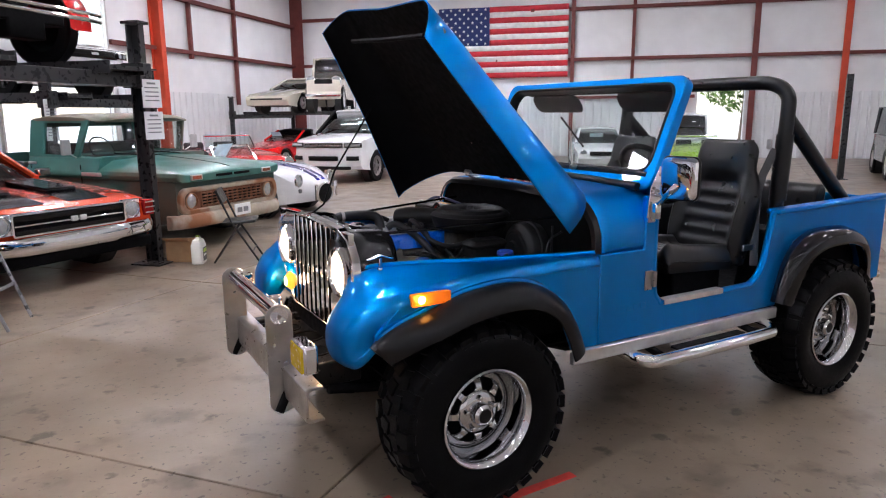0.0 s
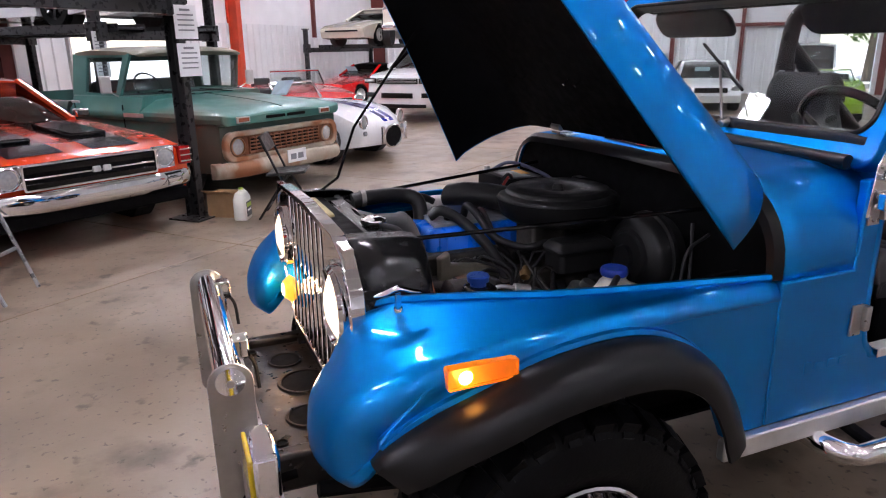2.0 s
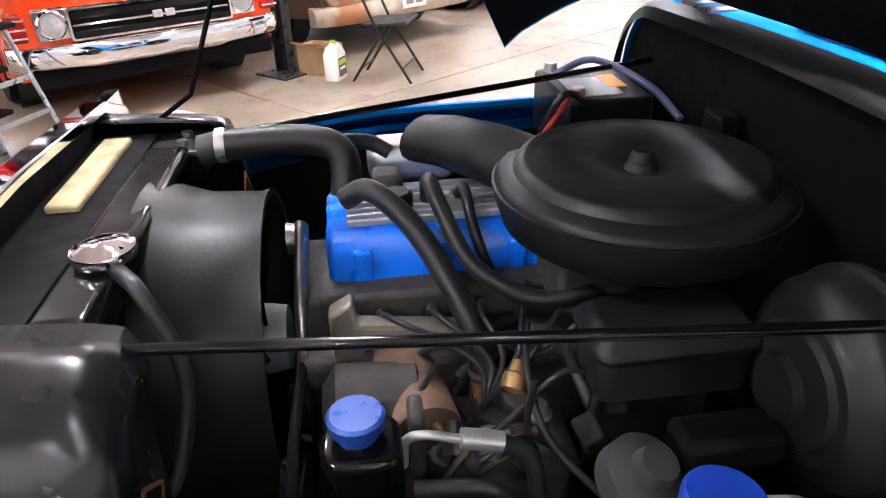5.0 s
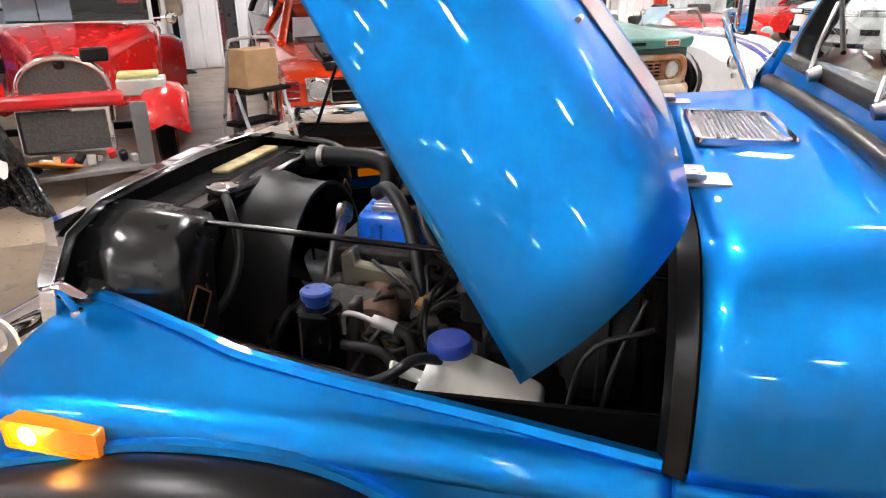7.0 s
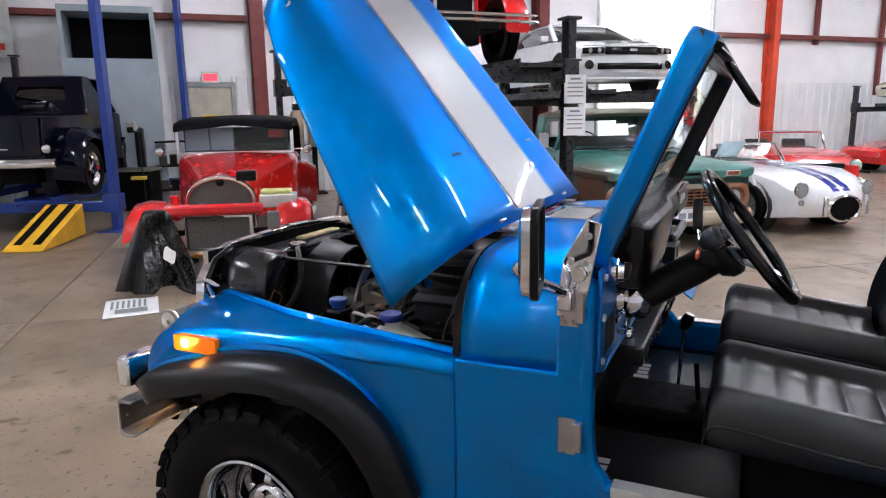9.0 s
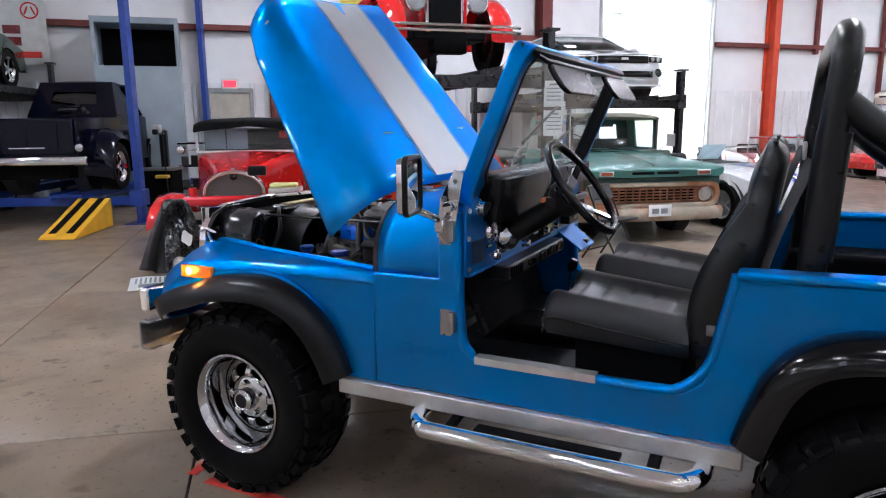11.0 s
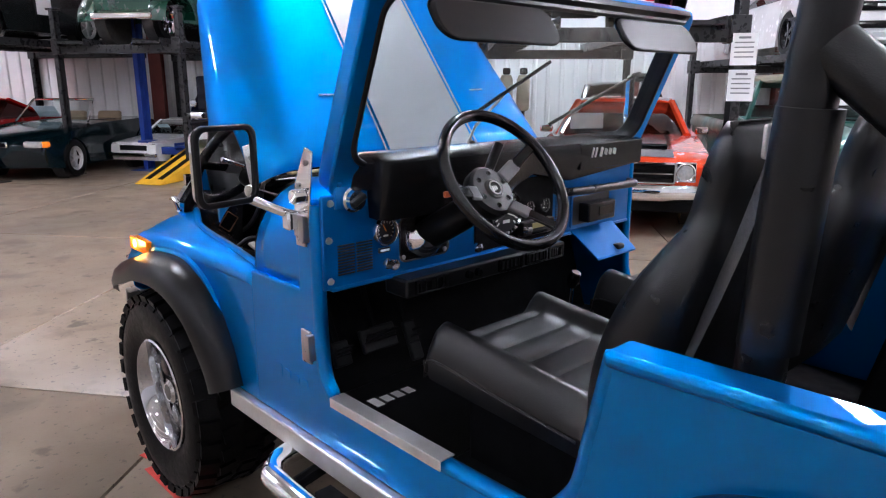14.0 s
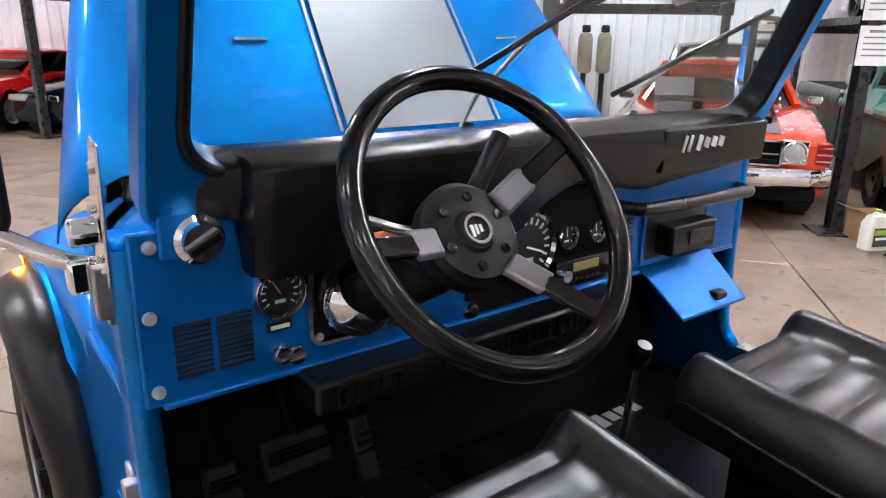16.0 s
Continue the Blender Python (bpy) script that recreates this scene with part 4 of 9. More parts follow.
# ---- running gear ----
bm = B()
for y in (-0.36, 0.36):
    box(bm, (1.2, y, 0.555), (3.3, 0.07, 0.10))
for x in (0.35, 1.3, 2.0, 2.9):
    box(bm, (x, 0, 0.55), (0.08, 0.72, 0.08))
part("chassis", bm, M_BLACKM, jeep, bevel=0.006)
# unseen plate added to shade the floor under the body
bm = B()
prism(bm, [(0.55, 0.50), (0.75, 0.43), (1.55, 0.43), (1.75, 0.50), (1.75, 0.515), (1.55, 0.45), (0.75, 0.45), (0.55, 0.515)], "y", -0.42, 0.42)
part("under_plate", bm, M_BLACKM, jeep, bevel=0.004)
for x in (0.0, 2.39):
    bm = B()
    tube(bm, [(x, -0.6, 0.40), (x, 0.6, 0.40)], 0.045, 12)
    lathe(bm, [(0, 0.16), (0.08, 0.14), (0.13, 0.06), (0.13, -0.06), (0.08, -0.12), (0, -0.14)], 16, Matrix.Translation((x, 0.15, 0.40)) @ pose(0, 0, 0, 0, 90, 0))
    for y in (-0.42, 0.42):
        tube(bm, [(x - 0.55, y, 0.50), (x - 0.3, y, 0.46), (x, y, 0.445), (x + 0.3, y, 0.46), (x + 0.55, y, 0.50)], 0.022, 6)
        tube(bm, [(x + 0.08, y, 0.42), (x + 0.12, y * 0.95, 0.80)], 0.028, 8)
    part("axle", bm, M_BLACKM, jeep)
bm = B()
tube(bm, [(2.5, -0.35, 0.58), (2.75, -0.55, 0.60), (2.95, -0.66, 0.62), (3.07, -0.70, 0.62)], 0.03, 12, 4)
part("tail_pipe", bm, M_CHROME, jeep)

# wheels
SIDE_L = pose(0, 0, 0, 90)


def off_road_wheel(name, m):
    """Axis along local z, outside up."""
    w = thing(name, "", "")
    w.parent = jeep
    w.matrix_basis = m
    bm = B()
    lathe(bm, [(0.205, 0.10), (0.215, 0.125), (0.25, 0.145), (0.30, 0.152), (0.345, 0.147), (0.376, 0.130), (0.389, 0.10), (0.391, 0.0), (0.389, -0.10), (0.376, -0.130), (0.345, -0.147), (0.25, -0.145), (0.205, -0.10)], 48)
    ty = part("tyre", bm, M_RUBBER, w, "black knobbly mud tyre")
    bm = B()
    for k in range(30):
        for row, (h, off, hw) in enumerate(((0.112, 0.0, 0.052), (0.04, 0.5, 0.05), (-0.04, 0.0, 0.05), (-0.112, 0.5, 0.052))):
            a = 2 * math.pi * (k + off) / 30
            rot = Euler((0, 0, a)).to_matrix() @ Euler((radians(-12 if row in (0, 2) else 12), 0, 0)).to_matrix()
            tilt = Euler((0, 0, a)).to_matrix() @ Euler((0, radians({0: -16, 3: 16}.get(row, 0)), 0)).to_matrix()
            box(bm, (0.385 * math.cos(a), 0.385 * math.sin(a), h), (0.030, 0.056, 0.066 if row in (0, 3) else 0.06), tilt if row in (0, 3) else rot)
        for sgn in (1, -1):
            a = 2 * math.pi * (k + (0 if sgn > 0 else 0.5)) / 30
            box(bm, (0.364 * math.cos(a), 0.364 * math.sin(a), sgn * 0.137), (0.032, 0.046 if k % 2 else 0.032, 0.009), Euler((0, 0, a)).to_matrix() @ Euler((0, radians(sgn * 35), 0)).to_matrix())
    part("tread", bm, M_RUBBER, ty)
    bm = B()
    lathe(bm, [(0.212, 0.128), (0.219, 0.138), (0.212, 0.142), (0.200, 0.132), (0.190, 0.105), (0.182, 0.06), (0.178, -0.02), (0.178, -0.12)], 40)
    rim = part("rim", bm, M_RIMCHROME, w, "chrome steel rim", sharp=60)
    bm = B()
    lathe(bm, [(0.176, 0.005), (0.160, 0.016), (0.148, 0.02)], 40)
    lathe(bm, [(0.096, 0.044), (0.085, 0.055), (0.06, 0.058), (0.048, 0.06)], 40)
    part("disc", bm, M_RIMCHROME, rim, sharp=60)
    for k in range(8):
        bm = B()
        a = 2 * math.pi * k / 8
        secs = []
        for r, h, hw in ((0.150, 0.019, 0.030), (0.130, 0.036, 0.019), (0.112, 0.044, 0.019), (0.095, 0.046, 0.026)):
            secs.append([Euler((0, 0, a)).to_matrix() @ Vector(v) for v in ((r, -hw, h - 0.006), (r, -hw * 0.6, h + 0.008), (r, hw * 0.6, h + 0.008), (r, hw, h - 0.006))])
        rings(bm, secs, False, False)
        part("spoke", bm, M_RIMCHROME, rim, solid=0.004)
    bm = B()
    lathe(bm, [(0, -0.02), (0.178, -0.02)], 32)
    part("brake_drum", bm, M_BLACKM, rim)
    bm = B()
    lathe(bm, [(0.050, 0.05), (0.047, 0.095), (0.036, 0.105), (0.03, 0.10), (0, 0.098)], 24)
    part("hub_cap", bm, M_RIMCHROME, rim)
    bm = B()
    lathe(bm, [(0.0, 0.106), (0.03, 0.105)], 24)
    part("hub_face", bm, M_BLACKP, rim)
    for k in range(5):
        bm = B()
        a = 2 * math.pi * (k + 0.3) / 5
        lathe(bm, [(0.011, 0.05), (0.010, 0.078), (0, 0.082)], 6, Matrix.Translation((0.072 * math.cos(a), 0.072 * math.sin(a), 0)))
        part("lug_nut", bm, M_RIMCHROME, rim)
    return w


wheel0 = off_road_wheel("wheel", pose(0, -0.70, 0.398, 90, 0, 0))
for x, y, rz in ((2.39, -0.725, 0), (0, 0.70, 180), (2.39, 0.725, 180)):
    wcopy = copy_thing(wheel0, pose(x, y, 0.398, 90, 25 if x else 0, rz))

# ---- roll bar ----
bm = B()
hoop = [(2.08, -0.62, 0.62), (2.10, -0.62, 1.3), (2.125, -0.62, 1.62), (2.135, -0.60, 1.74), (2.14, -0.50, 1.80), (2.14, -0.3, 1.81), (2.14, 0.3, 1.81), (2.14, 0.50, 1.80), (2.135, 0.60, 1.74), (2.125, 0.62, 1.62), (2.10, 0.62, 1.3), (2.08, 0.62, 0.62)]
tube(bm, hoop, 0.040, 14, 5)
for sy in (-1, 1):
    tube(bm, [(2.14, sy * 0.62, 1.60), (2.80, sy * 0.62, 1.06)], 0.040, 14)
    tube(bm, [(2.10, sy * 0.62, 1.15), (2.12, sy * 0.62, 1.52)], 0.047, 14)
part("roll_bar", bm, M_VINYL, jeep, "black vinyl-padded roll bar", sharp=70)

# ---- seats ----
def bucket_seat(yc):
    seat = thing("bucket_seat", "black vinyl high-back bucket seat", "")
    seat.parent = jeep
    bm = B()
    secs = []
    hw = 0.238
    for i in range(97):
        u = i / 96
        x = 1.262 + 0.50 * u
        roll = math.sqrt(max(0.0, 1 - (1 - min(1.0, u / 0.10)) ** 2))
        row = []
        for j in range(29):
            v = -1 + 2 * j / 28
            a = abs(v)
            s = min(1.0, max(0.0, (a - 0.52) / 0.30))
            side = 0.050 * s * s * (3 - 2 * s)
            edge = -0.085 * max(0.0, (a - 0.78) / 0.22) ** 2
            dish = -0.004 * min(1.0, max(0.0, (u - 0.08) / 0.2)) * (1 - s)
            pleat = 0.010 * abs(math.sin(math.pi * (u - 0.16) / 0.168)) ** 0.32 * min(1.0, (0.66 - a) / 0.10) if a < 0.66 and u > 0.16 else 0.0
            seam = -0.005 * math.exp(-((a - 0.66) / 0.03) ** 2)
            z = 0.924 - 0.055 * u + side + edge + dish + pleat + seam - 0.075 * (1 - roll)
            row.append((x, yc + v * hw, z))
        low = 0.815 - 0.03 * u
        secs.append([(x + 0.02 * (1 - roll), yc - hw * 0.97, low), (x, yc - hw, low + 0.05)] + row + [(x, yc + hw, low + 0.05), (x + 0.02 * (1 - roll), yc + hw * 0.97, low)])
    rings(bm, secs)
    part("cushion", bm, M_SEAT, seat, sharp=75)
    for sy in (-1, 1):
        bm = B()
        tube(bm, [(1.272, yc + sy * hw * 0.99, 0.835), (1.30, yc + sy * hw, 0.873), (1.50, yc + sy * hw, 0.852), (1.74, yc + sy * hw, 0.826)], 0.0045, 6, 4)
        part("piping", bm, M_VINYL, seat)
    bm = B()
    secs = []
    for i in range(34):
        t = i / 33
        z = 0.80 + 0.69 * t
        x0 = 1.765 + 0.185 * t + 0.015 * math.sin(math.pi * t)
        w = 0.25 + 0.012 * math.sin(math.pi * min(1, t / 0.7)) - 0.055 * min(1, max(0, (t - 0.55) / 0.22)) ** 1.5
        if t > 0.86:
            w *= math.sqrt(max(0.02, 1 - ((t - 0.86) / 0.145) ** 2)) * 0.25 + 0.75
        d = 0.115 - 0.05 * t
        if t > 0.9:
            d *= math.sqrt(max(0.05, 1 - ((t - 0.9) / 0.105) ** 2))
        bulge = 0.075 * math.sin(math.pi * min(1, max(0, t / 0.72))) ** 0.8
        front = []
        for j in range(25):
            v = -1 + 2 * j / 24
            a = abs(v)
            bol = bulge * math.exp(-((a - 0.84) / 0.14) ** 2)
            pleat = 0.015 * abs(math.sin(math.pi * (t - 0.10) / 0.105)) ** 0.55 if a < 0.62 and 0.10 < t < 0.62 else 0.0
            head = 0.022 * math.sin(math.pi * (t - 0.64) / 0.36) * (1 - a * a) if t > 0.64 else 0.0
            rnd = 0.03 * max(0.0, (a - 0.88) / 0.12) ** 2
            front.append((x0 - bol - pleat - head + rnd, yc + v * w, z))
        secs.append(front + [(x0 + d * 0.7, yc + w, z), (x0 + d, yc + w * 0.9, z), (x0 + d + 0.01, yc, z), (x0 + d, yc - w * 0.9, z), (x0 + d * 0.7, yc - w, z)])
    rings(bm, secs)
    part("backrest", bm, M_VINYL, seat, sharp=75)
    bm = B()
    box(bm, (1.56, yc, 0.71), (0.38, 0.36, 0.22))
    part("seat_base", bm, M_BLACKM, seat, bevel=0.012)
    bm = B()
    box(bm, (1.86, yc - 0.262, 0.90), (0.09, 0.012, 0.035))
    part("recliner", bm, M_STEEL, seat, bevel=0.004)


bucket_seat(-0.368)
bucket_seat(0.368)
bm = B()
rings(bm, [[(x, y, z) for x, z in rounded(2.42, 0.66, 2.84, 0.88, 0.06)] for y in (-0.42, 0.42)])
rings(bm, [[(x + 0.12 * (z - 0.9), y, z) for x, z in rounded(2.76, 0.84, 2.88, 1.18, 0.05)] for y in (-0.42, 0.42)])
part("rear_seat", bm, M_VINYL, jeep, "black vinyl rear bench", bevel=0.02)


# ---- engine bay ----
def bar(name, pts, r, mat, label="", smooth=5, n=10, parent=None, **k):
    bm = B()
    tube(bm, pts, r, n, smooth, **k)
    return part(name, bm, mat, parent or jeep, label, sharp=70)


def block(name, c, s, mat, label="", bevel=0.006, parent=None, rot=None, segs=2):
    bm = B()
    box(bm, c, s, rot)
    return part(name, bm, mat, parent or jeep, label, bevel=bevel, segs=segs)


def disc(name, c, prof, mat, turn=(0, 0, 0), n=28, label="", parent=None):
    bm = B()
    lathe(bm, prof, n, Matrix.Translation(c) @ pose(0, 0, 0, *turn))
    return part(name, bm, mat, parent or jeep, label, sharp=45)


built_before = set(bpy.data.objects)
# radiator, its panel and the shroud
rad = thing("radiator", "", "")
rad.parent = jeep
block("core", (-0.315, 0.0, 0.92), (0.06, 0.62, 0.40), M_BLACKM, parent=rad)
block("tank", (-0.305, 0.0, 1.128), (0.075, 0.52, 0.045), M_BLACKG, parent=rad, bevel=0.015, segs=3)
disc("filler_neck", (-0.29, -0.129, 1.135), [(0.024, 0), (0.024, 0.022), (0.0, 0.022)], M_BLACKG, parent=rad)
disc("radiator_cap", (-0.29, -0.129, 1.158), [(0.0, 0.016), (0.022, 0.016), (0.027, 0.012), (0.036, 0.010), (0.038, 0.004), (0.036, -0.002)], M_CHROME, parent=rad, label="chrome radiator cap")
bm = B()
prism(bm, [(-0.43, 1.04), (-0.39, 1.11), (-0.3, 1.14), (0.3, 1.14), (0.39, 1.11), (0.43, 1.04), (0.43, 0.80), (0.33, 0.80), (0.33, 1.10), (-0.33, 1.10), (-0.33, 0.80), (-0.43, 0.80)], "x", -0.352, -0.340)
part("radiator_panel", bm, M_BAY, jeep, "black radiator support panel", bevel=0.004)
bm = B()
prism(bm, [(-0.44, -0.33), (-0.335, -0.33), (-0.335, 0.33), (-0.44, 0.33)], "z", 1.142, 1.148)
part("top_panel", bm, M_BLACKM, jeep, bevel=0.002)
block("foam_strip", (-0.39, 0.155, 1.152), (0.045, 0.27, 0.012), surf("old_foam", (0.55, 0.45, 0.24), 0.8, 0, 0.3, 25, 0.05, bump=0.4), "yellowed foam strip", 0.004)
for y in (-0.30, 0.30):
    block("core_bracket", (-0.30, y, 1.115), (0.10, 0.11, 0.05), M_BAY, bevel=0.008)
    for k in (-0.022, 0.022):
        disc("bolt", (-0.285, y + k, 1.142), [(0.010, 0), (0.010, 0.008), (0, 0.009)], M_STEEL, n=6)
for sy in (-1, 1):
    disc("headlight_bucket", (-0.44, sy * 0.385, 0.985), [(0.0, 0.12), (0.075, 0.118), (0.092, 0.10), (0.10, 0.07), (0.104, 0.0)], M_BLACKG, (0, 90, 0), label="black headlight bucket")
    block("side_brace", (-0.30, sy * 0.42, 0.90), (0.14, 0.012, 0.34), M_BAY, bevel=0.004)
    bm = B()
    arc = [(0.30, 1.158), (0.36, 1.155), (0.41, 1.135), (0.442, 1.10), (0.462, 1.05), (0.470, 0.98), (0.46, 0.90), (0.43, 0.83), (0.40, 0.78)]
    rings(bm, [[(x, sy * (0.30 + (y - 0.30) * k), z - dz) for y, z in arc] for x, k, dz in ((-0.447, 1.0, 0.0), (-0.34, 0.99, 0.004), (-0.26, 0.97, 0.010), (-0.226, 0.93, 0.018), (-0.216, 0.80, 0.04), (-0.214, 0.25, 0.07))], False, False)
    part("headlight_cowl", bm, M_COWL, jeep, "black moulded cowl behind the headlight", sharp=60, solid=0.003)
    tilt = Matrix.Translation((-0.2135, sy * 0.385, 1.0)) @ pose(0, 0, 0, 38 * sy)
    bm = B()
    prism(bm, rounded(-0.026, -0.034, 0.026, 0.034, 0.004), "x", -0.001, 0.0012)
    slot = part("cowl_slot", bm, M_BLACKM, jeep, "dark slot with a bare copper edge", m=tilt)
    bm = B()
    frame_ring(bm, rounded(-0.029, -0.037, 0.029, 0.037, 0.005), rounded(-0.025, -0.033, 0.025, 0.033, 0.004), "x", 0.0, 0.003)
    part("slot_edge", bm, surf("bare_copper", (0.30, 0.13, 0.06), 0.5, 0.6), slot)
bm = B()
lathe(bm, [(0.262, -0.09), (0.252, -0.06), (0.238, -0.02), (0.232, 0.06), (0.236, 0.075), (0.226, 0.075), (0.222, 0.0)], 40, Matrix.Translation((-0.205, 0.045, 0.895)) @ pose(0, 0, 0, 0, 90, 0))
part("fan_shroud", bm, M_BAY, jeep, "black plastic fan shroud", sharp=50)
fan = thing("fan", "", "")
fan.parent = jeep
disc("fan_hub", (-0.18, 0.045, 0.895), [(0, 0.06), (0.05, 0.055), (0.06, 0.0)], M_ALU, (0, 90, 0), parent=fan)
for k in range(6):
    a = 60 * k
    bm = B()
    box(bm, (0.13, 0, 0), (0.17, 0.07, 0.006), Euler((radians(28), 0, 0)).to_matrix())
    part("blade", bm, M_BLACKM, fan, m=Matrix.Translation((-0.17, 0.045, 0.895)) @ pose(0, 0, 0, 0, 90, 0) @ pose(0, 0, 0, 0, 0, a))
# engine
eng = thing("engine", "", "")
eng.parent = jeep
block("engine_block", (0.22, 0.06, 0.74), (0.66, 0.26, 0.36), M_CAST, parent=eng, bevel=0.02)
block("cylinder_head", (0.22, 0.10, 0.945), (0.66, 0.20, 0.08), M_CAST, parent=eng, bevel=0.01)
bm = B()
secs = []
for x, k in ((-0.055, 0.90), (-0.04, 1.0), (0.20, 1.0), (0.46, 1.0), (0.475, 0.9)):
    secs.append([(x, 0.14 + k * y, 0.98 + (z - 0.98) * k) for y, z in ((-0.095, 0.975), (-0.088, 1.03), (-0.075, 1.055), (0.075, 1.07), (0.088, 1.04), (0.095, 0.975))])
rings(bm, secs)
vc = part("valve_cover", bm, M_ENGINE, eng, "bright blue valve cover with ribbed alloy top", bevel=0.01, segs=3)
for k in range(7):
    block("fin", (0.21, 0.085 + 0.017 * k, 1.064 + 0.0018 * k), (0.46, 0.006, 0.012), M_ALU, parent=vc, bevel=0.002)
for x in (0.0, 0.12, 0.24, 0.36):
    block("cover_rib", (x, 0.05, 1.005), (0.03, 0.014, 0.06), M_ENGINE, parent=vc, bevel=0.005)
disc("oil_cap", (0.06, 0.12, 1.073), [(0.026, 0), (0.026, 0.018), (0.02, 0.024), (0, 0.024)], M_BAY, parent=eng)
disc("manifold_runner", (0.05, -0.10, 0.88), [(0.0, 0.10), (0.05, 0.095), (0.055, -0.1)], surf("rusty_iron", (0.20, 0.12, 0.08), 0.8, 0.3, 0.35, 20, 0.1, bump=0.4), (90, 20, 10), parent=eng)
disc("alternator", (0.0, -0.12, 0.865), [(0, 0.08), (0.05, 0.078), (0.07, 0.06), (0.075, -0.05), (0.05, -0.07), (0, -0.07)], M_CAST, (0, 90, 0), parent=eng)
bm = B()
prism(bm, [(-0.055, 0.99), (-0.02, 1.01), (-0.015, 0.97), (0.16, 0.945), (0.17, 0.925), (-0.01, 0.925), (-0.02, 0.78), (-0.05, 0.78)], "y", -0.055, -0.02)
part("accessory_bracket", bm, surf("tan_bracket", (0.24, 0.22, 0.17), 0.55, 0.5, 0.2, 15), eng, "tan cast bracket", bevel=0.006)
bar("adjuster_arm", [(-0.09, 0.10, 1.06), (-0.095, 0.02, 0.99), (-0.10, -0.04, 0.87)], 0.011, M_STEEL, parent=eng, flat=2.0)
for y, z, r in ((-0.12, 0.87, 0.05), (0.06, 0.80, 0.075), (-0.27, 0.86, 0.065), (0.10, 1.04, 0.025)):
    disc("pulley", (-0.10, y, z), [(0, 0.015), (r * 0.5, 0.012), (r, 0.014), (r * 0.88, 0.0), (r, -0.014)], M_BLACKG if r != 0.025 else M_STEEL, (0, 90, 0), parent=eng)
bar("belt", [(-0.10, -0.27, 0.925), (-0.10, -0.13, 0.922), (-0.10, 0.06, 0.877), (-0.10, 0.135, 0.80), (-0.10, 0.06, 0.725), (-0.10, -0.27, 0.795), (-0.10, -0.335, 0.86)], 0.007, M_BLACKM, parent=eng, closed=True)
# carburettor area
block("carburettor", (0.33, -0.02, 1.03), (0.13, 0.12, 0.12), M_CAST, parent=eng, bevel=0.015)
ac = thing("air_cleaner", "", "")
ac.parent = eng
disc("pan", (0.395, -0.02, 1.075), [(0.0, 0.0), (0.165, 0.0), (0.193, 0.02), (0.204, 0.055), (0.208, 0.075), (0.200, 0.077), (0.190, 0.06)], M_BAY, n=44)
disc("lid", (0.395, -0.02, 1.14), [(0.203, 0.0), (0.204, 0.012), (0.196, 0.022), (0.178, 0.027), (0.172, 0.038), (0.160, 0.043), (0.150, 0.040), (0.144, 0.043), (0.10, 0.042), (0.066, 0.040), (0.048, 0.032), (0.040, 0.026), (0.024, 0.026), (0.018, 0.036), (0, 0.040)], M_BAY, n=44, label="black round air cleaner lid")
disc("wing_nut", (0.395, -0.02, 1.178), [(0.02, 0), (0.014, 0.014), (0, 0.016)], M_BAY, n=10)
bm = B()
secs = []
for x, y, z, w, h in ((0.27, 0.10, 1.125, 0.07, 0.045), (0.22, 0.17, 1.13, 0.065, 0.045), (0.16, 0.24, 1.13, 0.062, 0.042), (0.12, 0.29, 1.12, 0.06, 0.04)):
    d = Vector((0.6, 0.55, 0)).normalized()
    secs.append([Vector((x, y, z)) + d * (w * math.cos(q)) + Vector((0, 0, h * math.sin(q))) for q in (2 * math.pi * k / 14 for k in range(14))])
rings(bm, secs)
part("snorkel", bm, M_BAY, ac, "black air intake snorkel")
block("intake_elbow", (0.10, 0.32, 1.075), (0.16, 0.10, 0.07), M_ALU, bevel=0.025, segs=4, parent=eng)
block("thermostat", (0.05, 0.20, 1.075), (0.05, 0.06, 0.05), M_CAST, bevel=0.01, parent=eng)
# hoses
bar("upper_hose", [(-0.25, 0.246, 1.14), (-0.20, 0.246, 1.147), (-0.08, 0.25, 1.145), (-0.02, 0.23, 1.12), (-0.025, 0.19, 1.03), (-0.04, 0.14, 0.93)], 0.026, M_HOSE, "black radiator hose", n=14)
disc("hose_clamp", (-0.215, 0.246, 1.147), [(0.0285, -0.008), (0.0295, 0.0), (0.0285, 0.008)], M_STEEL, (0, 90, 0))
disc("hose_clamp", (-0.032, 0.16, 0.97), [(0.0285, -0.008), (0.0295, 0.0), (0.0285, 0.008)], M_STEEL, (20, 0, 0))
bar("heater_hose", [(-0.02, 0.12, 1.09), (0.02, 0.10, 1.11), (0.08, 0.04, 1.07), (0.135, -0.05, 0.99), (0.155, -0.10, 0.92), (0.15, -0.12, 0.84)], 0.018, M_HOSE, "black heater hose", n=12)
bar("vent_hose", [(0.11, 0.13, 1.075), (0.11, 0.10, 1.12), (0.12, 0.04, 1.10), (0.16, -0.02, 1.03), (0.24, -0.07, 1.0), (0.32, -0.08, 1.01)], 0.013, M_HOSE, n=10)
bar("vacuum_hose", [(0.16, 0.14, 1.075), (0.165, 0.10, 1.10), (0.17, 0.05, 1.06), (0.19, 0.02, 1.0), (0.22, 0.0, 0.96)], 0.009, M_HOSE, n=8)
bar("top_hose", [(-0.06, 0.27, 1.13), (0.02, 0.29, 1.12), (0.06, 0.28, 1.10)], 0.014, M_HOSE)
bar("overflow_hose", [(-0.275, -0.15, 1.15), (-0.235, -0.20, 1.14), (-0.20, -0.24, 1.06), (-0.215, -0.29, 0.97), (-0.25, -0.36, 0.93), (-0.20, -0.44, 0.95)], 0.0095, M_HOSE)
